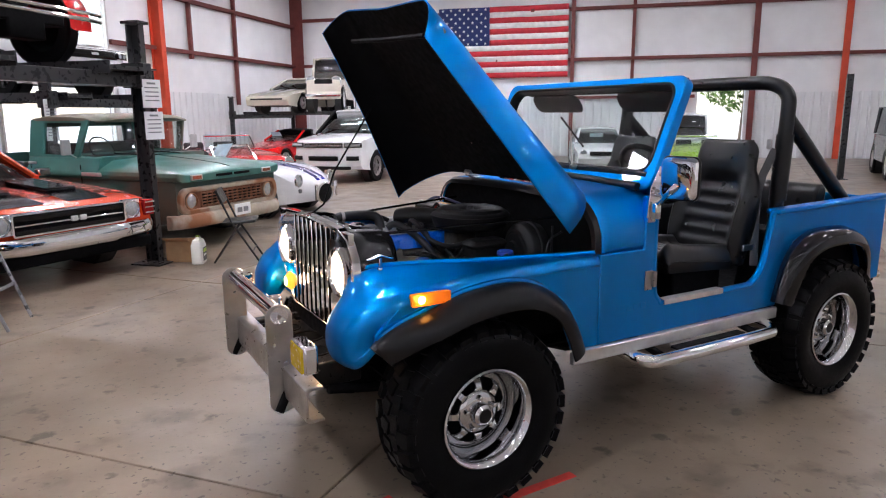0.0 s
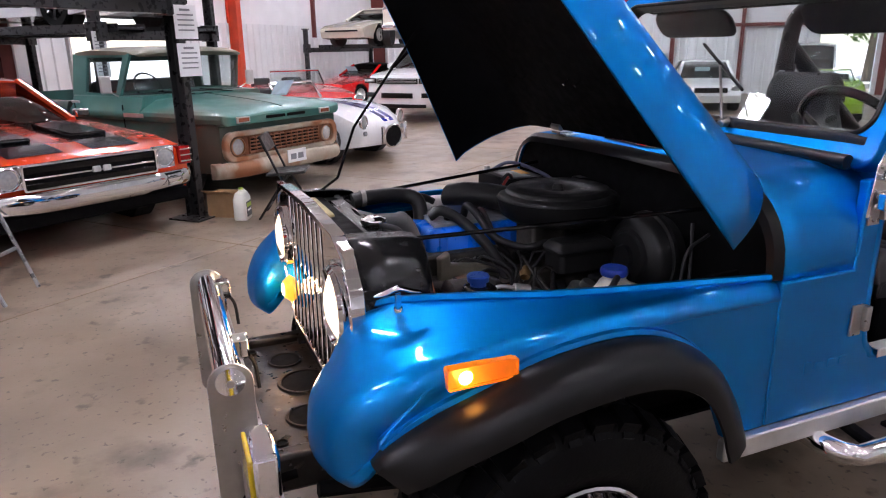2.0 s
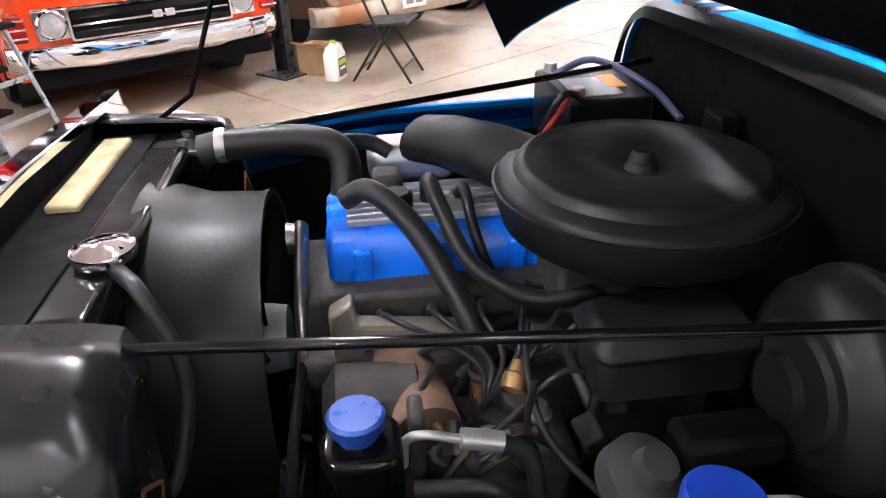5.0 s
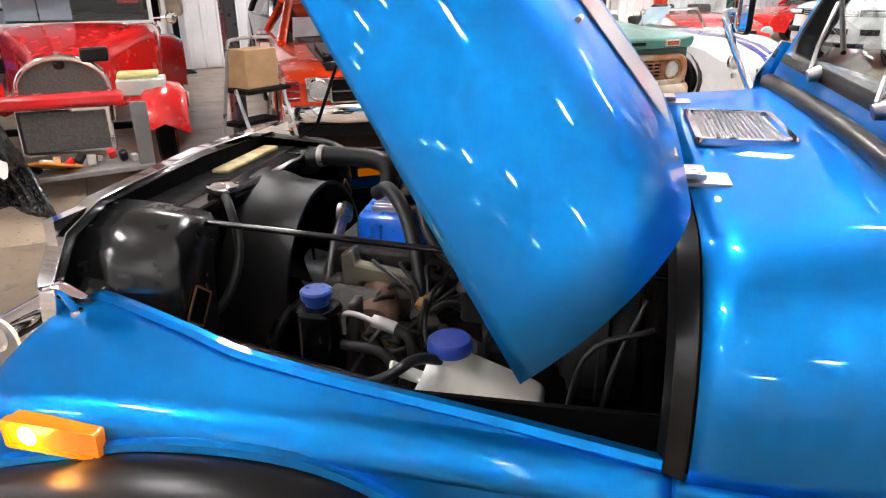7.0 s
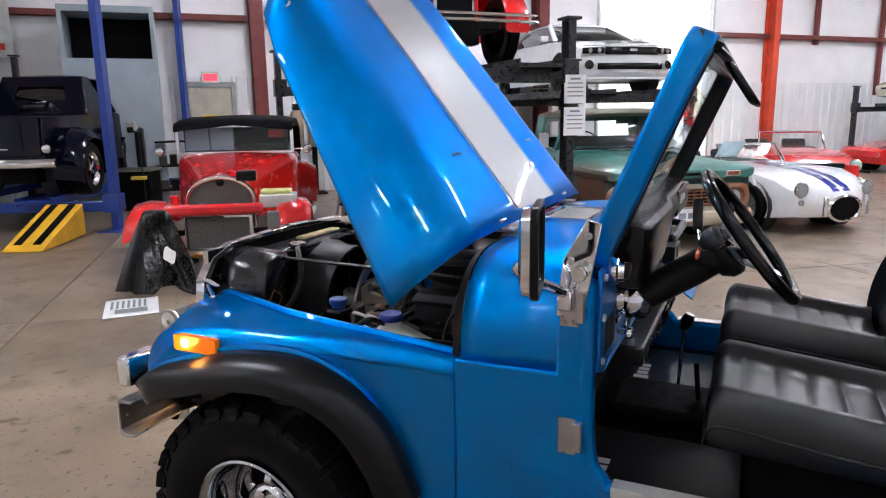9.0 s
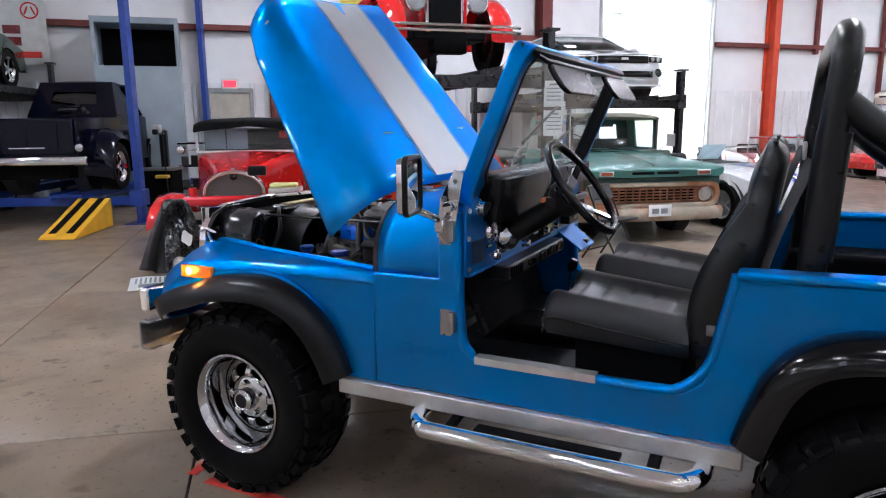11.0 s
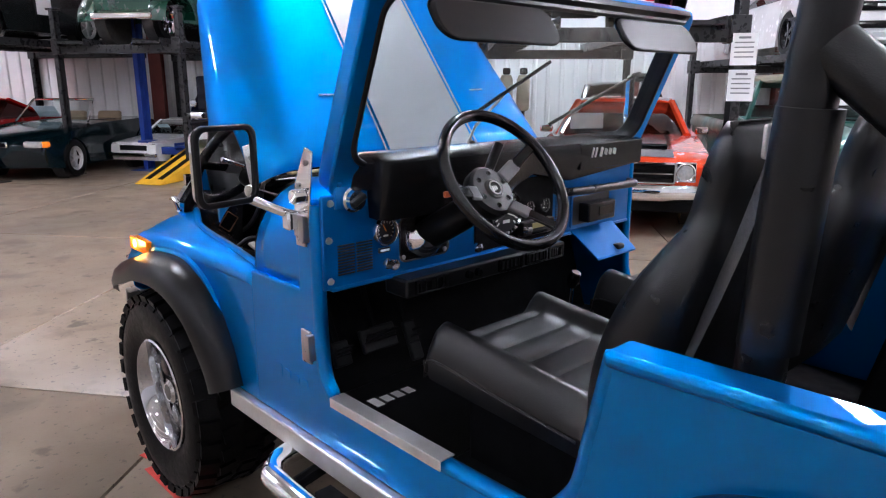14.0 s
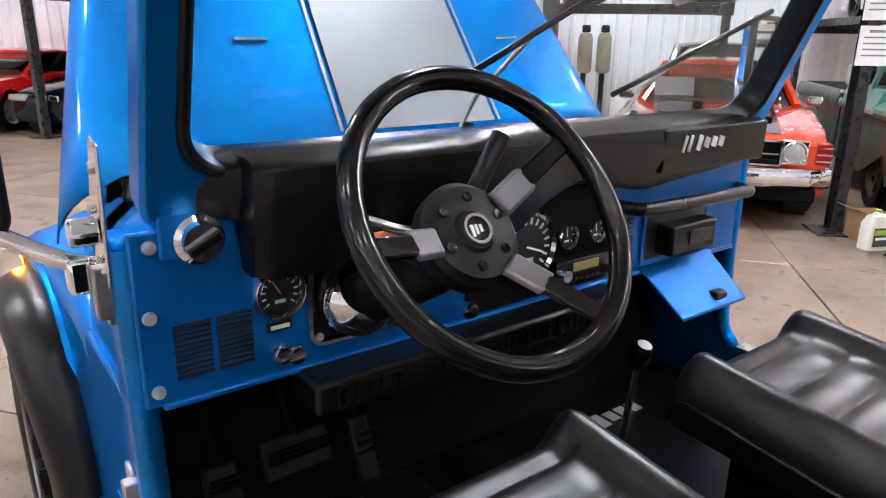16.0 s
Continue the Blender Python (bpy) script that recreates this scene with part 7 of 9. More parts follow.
# --- weathered pickup ---
P_GREENLOW = surf("weathered_dark_green", (0.026, 0.085, 0.072), 0.46, 0.0, 0.3, 1.6, 0.1, coat=0.15, second=(0.085, 0.062, 0.042), cut=0.50, bump=0.1, bscale=30)
P_ROOF = surf("weathered_roof_paint", (0.16, 0.15, 0.105), 0.55, 0.0, 0.25, 2.2, 0.1, second=(0.05, 0.12, 0.10), cut=0.52, bump=0.1, bscale=30)
c10 = simple_car("pickup_truck", "weathered green and brown pickup truck with rusty bumper", "truck", BM @ pose(8.45, -18.75, 0, 0, 0, 180 - 9), P_GREENLOW, 5.2, 1.92,
                 [(0.0, 0.45), (0.0, 0.83), (0.05, 0.86), (5.15, 0.86), (5.2, 0.45)], 0.30, (0.95, 3.9), 0.345, lamps=0.0, grille=False, rim=M_CAST, shape={"ends": (0.02, 0.02), "tuck": 0.0, "crown": 0.0})


def truck_section(h, w=1.0, lip=0.0):
    """Closed outline over the shoulder line: hood or cab at height h."""
    half = [(0.93, 0.845), (0.972, 0.875), (0.985, 0.915), (0.975, 0.96), (0.93, 0.992 - lip), (0.74, h - 0.012), (0.36, h + 0.008)]
    return [(-y * w, z) for y, z in half] + [(0.0, h + 0.016)] + [(y * w, z) for y, z in half[::-1]]


bm = B()
rings(bm, [[(x, y, z) for y, z in truck_section(h, w, lip)] for x, h, w, lip in ((-0.075, 0.925, 0.965, 0.045), (-0.06, 0.945, 0.98, 0.03), (0.0, 0.975, 0.99, 0.012), (0.15, 1.005, 1.0, 0.0), (0.6, 1.05, 1.0, 0.0), (1.1, 1.085, 1.0, 0.0), (1.24, 1.095, 1.0, 0.0))])
hood = part("hood", bm, P_GREEN, c10, "faded teal hood with brown patches", bevel=0.006, sharp=25)
bm = B()
tube(bm, [(-0.02, 0, 0.993), (0.15, 0, 1.024), (0.6, 0, 1.068), (1.1, 0, 1.103), (1.22, 0, 1.112)], 0.006, 6)
part("hood_crease", bm, P_GREENLOW, hood)
bm = B()
rings(bm, [[(x, y, z) for y, z in ((-0.93, 0.845), (-0.972, 0.875), (-0.985, 0.915), (-0.975, 0.96), (-0.94, 0.995), (-0.905, 1.115), (-0.88, 1.13), (0.88, 1.13), (0.905, 1.115), (0.94, 0.995), (0.975, 0.96), (0.985, 0.915), (0.972, 0.875), (0.93, 0.845))] for x in (1.25, 2.60)])
part("cab_waist", bm, P_GREEN, c10, bevel=0.008)
bm = B()
secs = []
for x, k, z in ((1.335, 0.92, 1.615), (1.35, 0.95, 1.635), (1.45, 0.98, 1.665), (1.8, 1.0, 1.685), (2.3, 1.0, 1.685), (2.55, 0.98, 1.665), (2.625, 0.95, 1.62)):
    secs.append([(x + 0.09 * abs(v) ** 4 * (x < 1.5), v * 0.845 * k, z - 0.05 * abs(v) ** 4) for v in (-1, -0.93, -0.7, -0.35, 0, 0.35, 0.7, 0.93, 1)] + [(x + 0.09 * (x < 1.5), v * 0.845 * k, 1.585) for v in (1, -1)])
rings(bm, secs)
part("cab_roof", bm, P_ROOF, c10, "sun-bleached cab roof with a visor edge", sharp=40)
for sy in (-1, 1):
    bm = B()
    frame_ring(bm, [(1.66, 1.12), (2.61, 1.12), (2.61, 1.60), (1.50, 1.60)], [(1.75, 1.15), (2.33, 1.15), (2.31, 1.56), (1.63, 1.56)], "y", sy * 0.905, sy * 0.865)
    for v in bm.verts:
        v.co.y -= sy * 0.16 * (v.co.z - 1.12)
    dr = part("door_frame", bm, P_GREEN, c10, bevel=0.01)
    bm = B()
    rings(bm, [[(x, sy * (y - 0.16 * (z - 1.12)), z) for x, z in ((1.74, 1.14), (2.34, 1.14), (2.32, 1.57), (1.62, 1.57))] for y in (0.888, 0.883)])
    part("door_glass", bm, M_GLASS, dr).visible_shadow = False
    for x in (1.56, 2.50):
        sub("door_gap", (x, sy * 0.966, 0.72), (0.008, 0.012, 0.62), M_BLACKM, c10, 0)
bm = B()
frame_ring(bm, [(-0.87, 1.12), (0.87, 1.12), (0.81, 1.60), (-0.81, 1.60)], [(-0.66, 1.20), (0.66, 1.20), (0.63, 1.50), (-0.63, 1.50)], "x", 2.57, 2.61)
part("cab_back", bm, P_GREENLOW, c10, bevel=0.012)
bm = B()
sheet(bm, lambda u, v: Vector((1.27 + 0.40 * abs(2 * u - 1) ** 3 + (0.14 - 0.28 * abs(2 * u - 1) ** 3) * v, (0.885 - 0.075 * v) * (2 * u - 1), 1.10 + 0.50 * v)), 16, 2)
part("windscreen", bm, M_GLASS, c10, solid=0.004).visible_shadow = False
bm = B()
tube(bm, [(1.26 + 0.40 * abs(v) ** 3, 0.885 * v, 1.115) for v in (-1, -0.8, -0.5, 0, 0.5, 0.8, 1)], 0.014, 6, 3)
part("windscreen_gasket", bm, M_BLACKM, c10)
for y in (-0.35, 0.25):
    bm = B()
    tube(bm, [(1.22, y - 0.05, 1.12), (1.235, y + 0.15, 1.14), (1.27, y + 0.42, 1.17)], 0.008, 6, 3)
    part("wiper", bm, M_BLACKM, c10)
sub("bench_seat", (2.38, 0, 1.05), (0.16, 1.5, 0.46), M_DARKIN, c10, 0.05, Euler((0, radians(10), 0)).to_matrix())
sub("dash_top", (1.58, 0, 1.10), (0.28, 1.6, 0.08), M_DARKIN, c10, 0.02)
bm = B()
lathe(bm, [(0.185, -0.012), (0.198, 0), (0.185, 0.012), (0.172, 0), (0.185, -0.012)], 24, pose(1.84, 0.38, 1.20, 0, -62, 0))
part("steering_wheel", bm, M_DARKIN, c10)
sub("rear_view_mirror", (1.50, 0, 1.50), (0.02, 0.2, 0.06), M_DARKIN, c10, 0.01)
# bed
for sy in (-1, 1):
    bm = B()
    rings(bm, [[(x, sy * y, z) for y, z in ((0.93, 0.845), (0.972, 0.875), (0.985, 0.915), (0.975, 0.96), (0.95, 1.03), (0.93, 1.045), (0.86, 1.045), (0.86, 0.845))] for x in (2.66, 5.18)])
    part("bed_side", bm, P_GREENLOW, c10, bevel=0.008)
sub("bed_floor", (3.9, 0, 0.87), (2.5, 1.75, 0.02), M_DARKIN, c10, 0)
sub("bed_front", (2.68, 0, 0.95), (0.04, 1.72, 0.2), P_GREENLOW, c10, 0.006)
sub("tailgate", (5.16, 0, 0.95), (0.04, 1.72, 0.2), P_GREENLOW, c10, 0.006)
# front: rusted surround, lamps, grille
bm = B()
frame_ring(bm, rounded(-0.93, 0.445, 0.93, 0.775, 0.13, 5), rounded(-0.855, 0.505, 0.855, 0.715, 0.095, 5), "x", -0.055, 0.02)
part("front_surround", bm, P_RUST, c10, "rusty white grille surround", bevel=0.018, segs=3)
bm = B()
prism(bm, rounded(-0.88, 0.48, 0.88, 0.74, 0.10, 5), "x", -0.022, 0.01)
part("grille_recess", bm, P_RUSTG, c10)
for sy in (-1, 1):
    round_lamp(c10, -0.035, sy * 0.735, 0.61, 0.086, ring=P_RUST)
    mk = sub("marker_lamp", (-0.078, sy * 0.667, 0.897), (0.03, 0.19, 0.066), M_ALU, c10, 0.008)
    sub("marker_lens", (-0.092, sy * 0.667, 0.897), (0.01, 0.15, 0.042), surf("faded_amber", (0.30, 0.07, 0.03), 0.3), mk, 0.004)
    sub("wing_mirror", (1.62, sy * 1.10, 1.26), (0.03, 0.14, 0.20), M_ALU, c10, 0.02)
    bm = B()
    tube(bm, [(1.66, sy * 0.93, 1.12), (1.63, sy * 1.08, 1.20)], 0.009, 6)
    part("mirror_arm", bm, M_ALU, c10)
    sub("door_handle", (2.44, sy * 0.985, 1.045), (0.14, 0.03, 0.03), M_ALU, c10, 0.008)
    sub("hood_slot", (-0.074, sy * 0.17, 0.897), (0.02, 0.30, 0.034), M_BLACKM, c10, 0.006)
    sub("side_badge", (1.35, sy * 0.988, 0.92), (0.36, 0.006, 0.05), M_ALU, c10, 0.003)
for k in range(5):
    sub("grille_bar", (-0.045, 0, 0.535 + 0.038 * k), (0.03, 1.16, 0.014), P_RUSTG, c10, 0.003)
for k in range(13):
    sub("grille_tooth", (-0.038, -0.57 + 0.095 * k, 0.61), (0.03, 0.014, 0.19), P_RUSTG, c10, 0.003)
for k in range(4):
    sub("grille_gap", (-0.0245, 0, 0.554 + 0.038 * k), (0.004, 1.14, 0.022), M_BLACKM, c10, 0)
bm = B()
rings(bm, [[(x + 0.16 * abs(y / 1.02) ** 7, y, z) for x, z in ((-0.05, 0.275), (-0.13, 0.285), (-0.16, 0.33), (-0.155, 0.40), (-0.12, 0.445), (-0.05, 0.455))] for y in (-1.02, -0.97, -0.88, -0.7, -0.3, 0.3, 0.7, 0.88, 0.97, 1.02)])
part("bumper", bm, P_RUST, c10, "rusted painted bumper", bevel=0.012, segs=3)
pl = sub("number_plate", (-0.168, -0.034, 0.425), (0.012, 0.31, 0.15), M_PAPER, c10, 0.004, label="pale number plate with dark bars")
for k in range(2):
    sub("plate_bar", (-0.176, -0.09 + 0.12 * k, 0.42), (0.003, 0.09, 0.065), M_INK, pl, 0)

# --- white roadster with stripes ---
COB = [(0.0, 0.40), (0.02, 0.52), (0.10, 0.62), (0.35, 0.74), (0.75, 0.82), (1.2, 0.84), (1.6, 0.86), (2.6, 0.86), (3.4, 0.84), (3.9, 0.66), (4.0, 0.45)]
cobra = simple_car("roadster", "white open roadster with dark blue racing stripes", "car", BM @ pose(8.66, -16.24, 0, 0, 0, 180 - 2), P_WHITE, 4.0, 1.72,
                   COB, 0.2, (0.85, 3.15), 0.33, None, (1.65, 1.8, 0.86, 1.12, 0.6, 0.55), lamps=0.0, grille=False, shape={"ends": (0.34, 0.25), "nose": 0.22, "tuck": 0.15})
for sy in (-1, 1):
    on_top(cobra, "racing_stripe", 0.06, 1.62, sy * 0.03, sy * 0.15, COB, P_STRIPE, 1.72)
    round_lamp(cobra, 0.17, sy * 0.56, 0.60, 0.088)
    sub("over_rider", (-0.03, sy * 0.36, 0.40), (0.05, 0.05, 0.26), M_CHROME, cobra, 0.015)
    sub("turn_lamp", (0.14, sy * 0.58, 0.44), (0.05, 0.07, 0.07), M_LENS, cobra, 0.02)
price_sheet(cobra, 1.66, 0.42, 1.06, 0, 55)
disc("mouth", (-0.005, 0, 0.42), [(0, -0.02), (0.16, -0.02), (0.185, 0.02), (0.21, 0.0)], M_CHROME, (0, -90, 0), 30, parent=cobra).scale = (1, 1.45, 0.85)
disc("mouth_dark", (0.0, 0, 0.42), [(0, 0.012), (0.17, 0.012)], M_BLACKM, (0, -90, 0), 30, parent=cobra).scale = (1, 1.45, 0.85)

def nose_strip(car, name, y0, y1, z0, z1, mat, lift=0.012, W=1.95, nose=0.26, label=""):
    """A panel that follows the rounded front of a car."""
    bm = B()
    sheet(bm, lambda u, v: (nose * min(1.0, abs(y0 + (y1 - y0) * u) / (W / 2)) ** 2.5 - lift, y0 + (y1 - y0) * u, z0 + (z1 - z0) * v), 14, 2)
    return part(name, bm, mat, car, label, solid=0.02)


# --- white SUV ---
suv = simple_car("suv", "white luxury SUV with black grille and dark windows", "car", BM @ pose(6.5, -11.6, 0, 0, 0, 180 - 95), P_WHITE, 4.85, 2.0,
                 [(0.0, 0.42), (-0.01, 0.75), (0.0, 0.98), (0.06, 1.05), (0.25, 1.09), (1.1, 1.16), (1.4, 1.18), (4.7, 1.22), (4.85, 1.1), (4.85, 0.5)], 0.30, (0.95, 3.85), 0.39, None, lamps=0.0, grille=False, rim=M_STEEL, shape={"nose": 0.24, "crown": 0.05})
greenhouse(suv, P_BLACK, 1.30, 2.05, 4.3, 4.7, 1.16, 1.76, 0.90, 0.74, (2.9, 3.8), P_WHITE)
strip = lambda name, y0, y1, z0, z1, mat, lift=0.012, label="": nose_strip(suv, name, y0, y1, z0, z1, mat, lift, 2.0, 0.24, label)
gl = strip("grille", -0.52, 0.52, 0.86, 0.975, M_BLACKG)
for k in range(3):
    nose_strip(gl, "grille_bar", -0.50, 0.50, 0.882 + 0.034 * k, 0.890 + 0.034 * k, M_ALU, 0.026, 2.0, 0.24)
strip("lower_intake", -0.40, 0.40, 0.55, 0.66, M_BLACKP)
strip("under_plate", -0.70, 0.70, 0.34, 0.42, M_BLACKP, 0.02)
for sy in (-1, 1):
    hl = strip("headlight", sy * 0.55, sy * 0.95, 0.865, 0.975, M_BLACKG, 0.014, "slim headlight with clear lens")
    nose_strip(hl, "lens", sy * 0.58, sy * 0.92, 0.885, 0.955, M_LENS, 0.030, 2.0, 0.24)
    strip("fog_lamp", sy * 0.60, sy * 0.88, 0.56, 0.66, M_BLACKP)
    sub("door_mirror", (1.6, sy * 1.06, 1.20), (0.16, 0.2, 0.14), P_WHITE, suv, 0.04)
    sub("sill", (2.4, sy * 0.98, 0.36), (2.2, 0.06, 0.12), M_BLACKP, suv, 0.02)
price_sheet(suv, 1.62, -0.4, 1.36, 0, 50)

# --- coupe on the middle lift ---
CAM = [(0.0, 0.32), (-0.01, 0.50), (0.0, 0.70), (0.05, 0.79), (0.3, 0.86), (1.2, 0.97), (1.45, 0.99), (4.2, 1.02), (4.75, 0.96), (4.8, 0.5)]
camaro = simple_car("sports_coupe", "white sports coupe with black hood stripes on a lift", "car", BM @ pose(4.85, -16.85, 1.98, 0, 0, 180 - 6), P_WHITE, 4.8, 1.95,
                    CAM, 0.18, (0.95, 3.8), 0.36, (1.35, 2.1, 3.2, 4.1, 0.98, 1.36, 0.84, 0.62), lamps=0.0, grille=False, rim=M_BLACKG, shape={"ends": (0.10, 0.06), "nose": 0.26, "tuck": 0.10, "crown": 0.05})


nose_strip(camaro, "grille", -0.50, 0.50, 0.615, 0.745, M_BLACKG)
nose_strip(camaro, "lower_intake", -0.62, 0.62, 0.37, 0.475, M_BLACKG)
nose_strip(camaro, "splitter", -0.86, 0.86, 0.20, 0.235, P_WHITE, 0.03)
nose_strip(camaro, "nose_shadow_gap", -0.84, 0.84, 0.765, 0.772, M_BLACKM, 0.004)
for sy in (-1, 1):
    on_top(camaro, "hood_stripe", 0.12, 1.4, sy * 0.10, sy * 0.42, CAM, P_BLACK, 1.95, 0.012, 0.05)
    hl = nose_strip(camaro, "headlight", sy * 0.52, sy * 0.86, 0.635, 0.735, M_BLACKG, 0.014)
    for k in (0.60, 0.74):
        bm = B()
        lathe(bm, [(0, 0.014), (0.032, 0.01), (0.044, 0.0)], 14, Matrix.Translation((0.26 * (k / 0.975) ** 2.5 - 0.028, sy * k, 0.685)) @ pose(0, 0, 0, 0, -90, 0))
        part("lens", bm, M_LENS, hl)
    fg = disc("fog_lamp", (0.10, sy * 0.76, 0.45), [(0, 0.012), (0.05, 0.01), (0.075, 0.016), (0.08, 0.0)], M_BLACKG, (0, -75 , -18 * sy), 16, parent=camaro)
    sub("door_mirror", (1.55, sy * 1.0, 1.02), (0.14, 0.18, 0.10), P_WHITE, camaro, 0.03)
sub("badge", (-0.035, 0, 0.69), (0.01, 0.14, 0.04), M_ALU, camaro, 0.008)

# --- far lift with a cream coupe and an antique ---
fiero = simple_car("sports_coupe", "cream sports coupe with grey stripes parked on a far lift", "car", BM @ pose(2.2, -6.45, 1.72, 0, 0, 180 - 95), P_CREAM, 4.1, 1.75,
                   [(0.0, 0.40), (0.02, 0.52), (0.3, 0.62), (1.2, 0.75), (1.4, 0.78), (4.0, 0.85), (4.1, 0.5)], 0.18, (0.85, 3.2), 0.31, (1.35, 2.1, 2.8, 3.4, 0.78, 1.16, 0.72, 0.55), lamps=0.0, grille=False)
for sy in (-1, 1):
    on_top(fiero, "hood_stripe", 0.05, 1.3, sy * 0.1, sy * 0.34, [(0.0, 0.40), (0.02, 0.52), (0.3, 0.62), (1.2, 0.75), (1.4, 0.78)], surf("stripe_grey", (0.16, 0.15, 0.14), 0.4), 1.75)
sub("front_slot", (0.0, 0, 0.42), (0.05, 1.2, 0.05), M_BLACKP, fiero, 0.01)
ant2 = simple_car("antique_car", "cream antique car with bright headlights on a far lift", "car", BM @ pose(4.3, -6.6, 1.72, 0, 0, 180 - 75), P_CREAM, 3.8, 1.2,
                  [(0.0, 0.5), (0.0, 1.0), (1.2, 1.1), (1.3, 1.12), (3.4, 1.1), (3.8, 0.7)], 0.4, (0.4, 3.0), 0.4, (1.3, 1.4, 3.0, 3.2, 1.1, 1.75, 0.55, 0.5), lamps=0.95, bump=0.5, lensW=0.4, lr=0.13)
red1 = simple_car("convertible", "red sports car with raised black roof and price sheet", "car", BM @ pose(2.3, -7.9, 0, 0, 0, 180 - 105), P_RED, 4.1, 1.62, [(0.0, 0.42), (0.03, 0.56), (0.12, 0.64), (0.7, 0.72), (1.3, 0.80), (1.4, 0.82), (3.3, 0.84), (3.9, 0.80), (4.1, 0.5)], 0.2, (0.8, 3.0), 0.3, (1.4, 1.95, 2.6, 3.1, 0.82, 1.16, 0.66, 0.55, (), M_BLACKM), lamps=0.0)
price_sheet(red1, 1.6, 0.3, 0.98, 0, 50)
red2 = simple_car("convertible", "old red open sports car with round headlights and chrome windscreen", "car", BM @ pose(6.3, -12.0 - 2.0, 0, 0, 0, 180 - 30), P_RED, 3.9, 1.5, [(0.0, 0.5), (0.02, 0.68), (0.15, 0.76), (0.8, 0.86), (1.4, 0.90), (2.9, 0.92), (3.7, 0.85), (3.9, 0.6)], 0.25, (0.8, 3.0), 0.32, None, (1.4, 1.55, 0.9, 1.2, 0.6, 0.55), lamps=0.66, bump=0.42)

# --- red vintage roadster with its front apart ---
RX = pose(7.35, -23.93, 0, 0, 0, 168)
rod = thing("hot_rod", "red vintage roadster with black soft top, front end apart", "car", BM @ RX)
bm = B()
secs = []
for x, w, zt, zb in ((0.35, 0.30, 0.98, 0.50), (0.6, 0.34, 1.02, 0.48), (1.2, 0.52, 1.10, 0.45), (1.55, 0.68, 1.16, 0.42), (1.75, 0.74, 1.18, 0.42), (3.2, 0.74, 1.15, 0.42), (3.9, 0.55, 1.0, 0.5)):
    secs.append([(x, y, z) for y, z in arc_section(w, zt, zb, 0.16, 0.02)])
rings(bm, secs)
part("body", bm, P_RED, rod, bevel=0.01)
for x0, x1, nm in ((1.70, 1.80, "windscreen"),):
    bm = B()
    frame_ring(bm, [(-0.74, 1.17), (0.74, 1.17), (0.74, 1.54), (-0.74, 1.54)], [(-0.70, 1.20), (0.70, 1.20), (0.70, 1.51), (-0.70, 1.51)], "x", 1.70, 1.73)
    part("windscreen_frame", bm, M_CHROME, rod)
    bm = B()
    prism(bm, [(-0.70, 1.20), (0.70, 1.20), (0.70, 1.51), (-0.70, 1.51)], "x", 1.713, 1.717)
    part("windscreen", bm, M_GLASS, rod).visible_shadow = False
sub("cockpit", (2.5, 0, 1.2), (1.3, 1.3, 0.12), M_DARKIN, rod)
sub("seat_back", (2.7, 0, 1.3), (0.15, 1.2, 0.4), M_DARKIN, rod, 0.05)
bm = B()
secs = []
for x, z, k in ((1.56, 1.555, 0.90), (1.60, 1.585, 0.93), (2.0, 1.625, 0.95), (2.7, 1.63, 0.95), (3.2, 1.58, 0.94), (3.35, 1.20, 0.94)):
    secs.append([(x, y * k, z + dz) for y, dz in ((-0.80, -0.10), (-0.78, -0.02), (-0.6, 0.02), (0, 0.04), (0.6, 0.02), (0.78, -0.02), (0.80, -0.10), (0.7, -0.08), (0, -0.02), (-0.7, -0.08))])
rings(bm, secs)
part("soft_top", bm, M_BLACKM, rod, "black fabric soft top", sharp=60)
for y in (0.48, 0.17):
    sub("window_sheet", (1.742, y, 1.36), (0.004, 0.29, 0.28), surf("grey_sheet", (0.25, 0.27, 0.33), 0.6), rod, 0)
sub("red_sticker", (1.742, -0.52, 1.42), (0.004, 0.2, 0.1), surf("sticker_red", (0.6, 0.05, 0.05), 0.6), rod, 0)
bm = B()
arch = lambda w, z0, zc, h: [(-w, z0), (w, z0)] + [(w * math.cos(radians(a)), zc + h * math.sin(radians(a))) for a in range(0, 181, 12)]
frame_ring(bm, arch(0.375, 0.42, 0.74, 0.27), arch(0.335, 0.46, 0.735, 0.225), "x", 0.26, 0.36)
part("radiator_shell", bm, M_CHROME, rod, "chrome arched radiator shell", bevel=0.015, segs=3)
bm = B()
prism(bm, arch(0.345, 0.45, 0.735, 0.235), "x", 0.30, 0.33)
part("radiator_core", bm, surf("core_grey", (0.10, 0.09, 0.08), 0.6, 0.4, 0.3, 60), rod)
disc("radiator_badge", (0.285, 0, 0.93), [(0, 0.012), (0.035, 0.01), (0.045, 0.0)], M_BLACKG, (0, -90, 0), 16, parent=rod)
disc("radiator_cap", (0.31, 0, 1.01), [(0, 0.03), (0.03, 0.025), (0.035, 0.0)], M_CHROME, n=14, parent=rod)
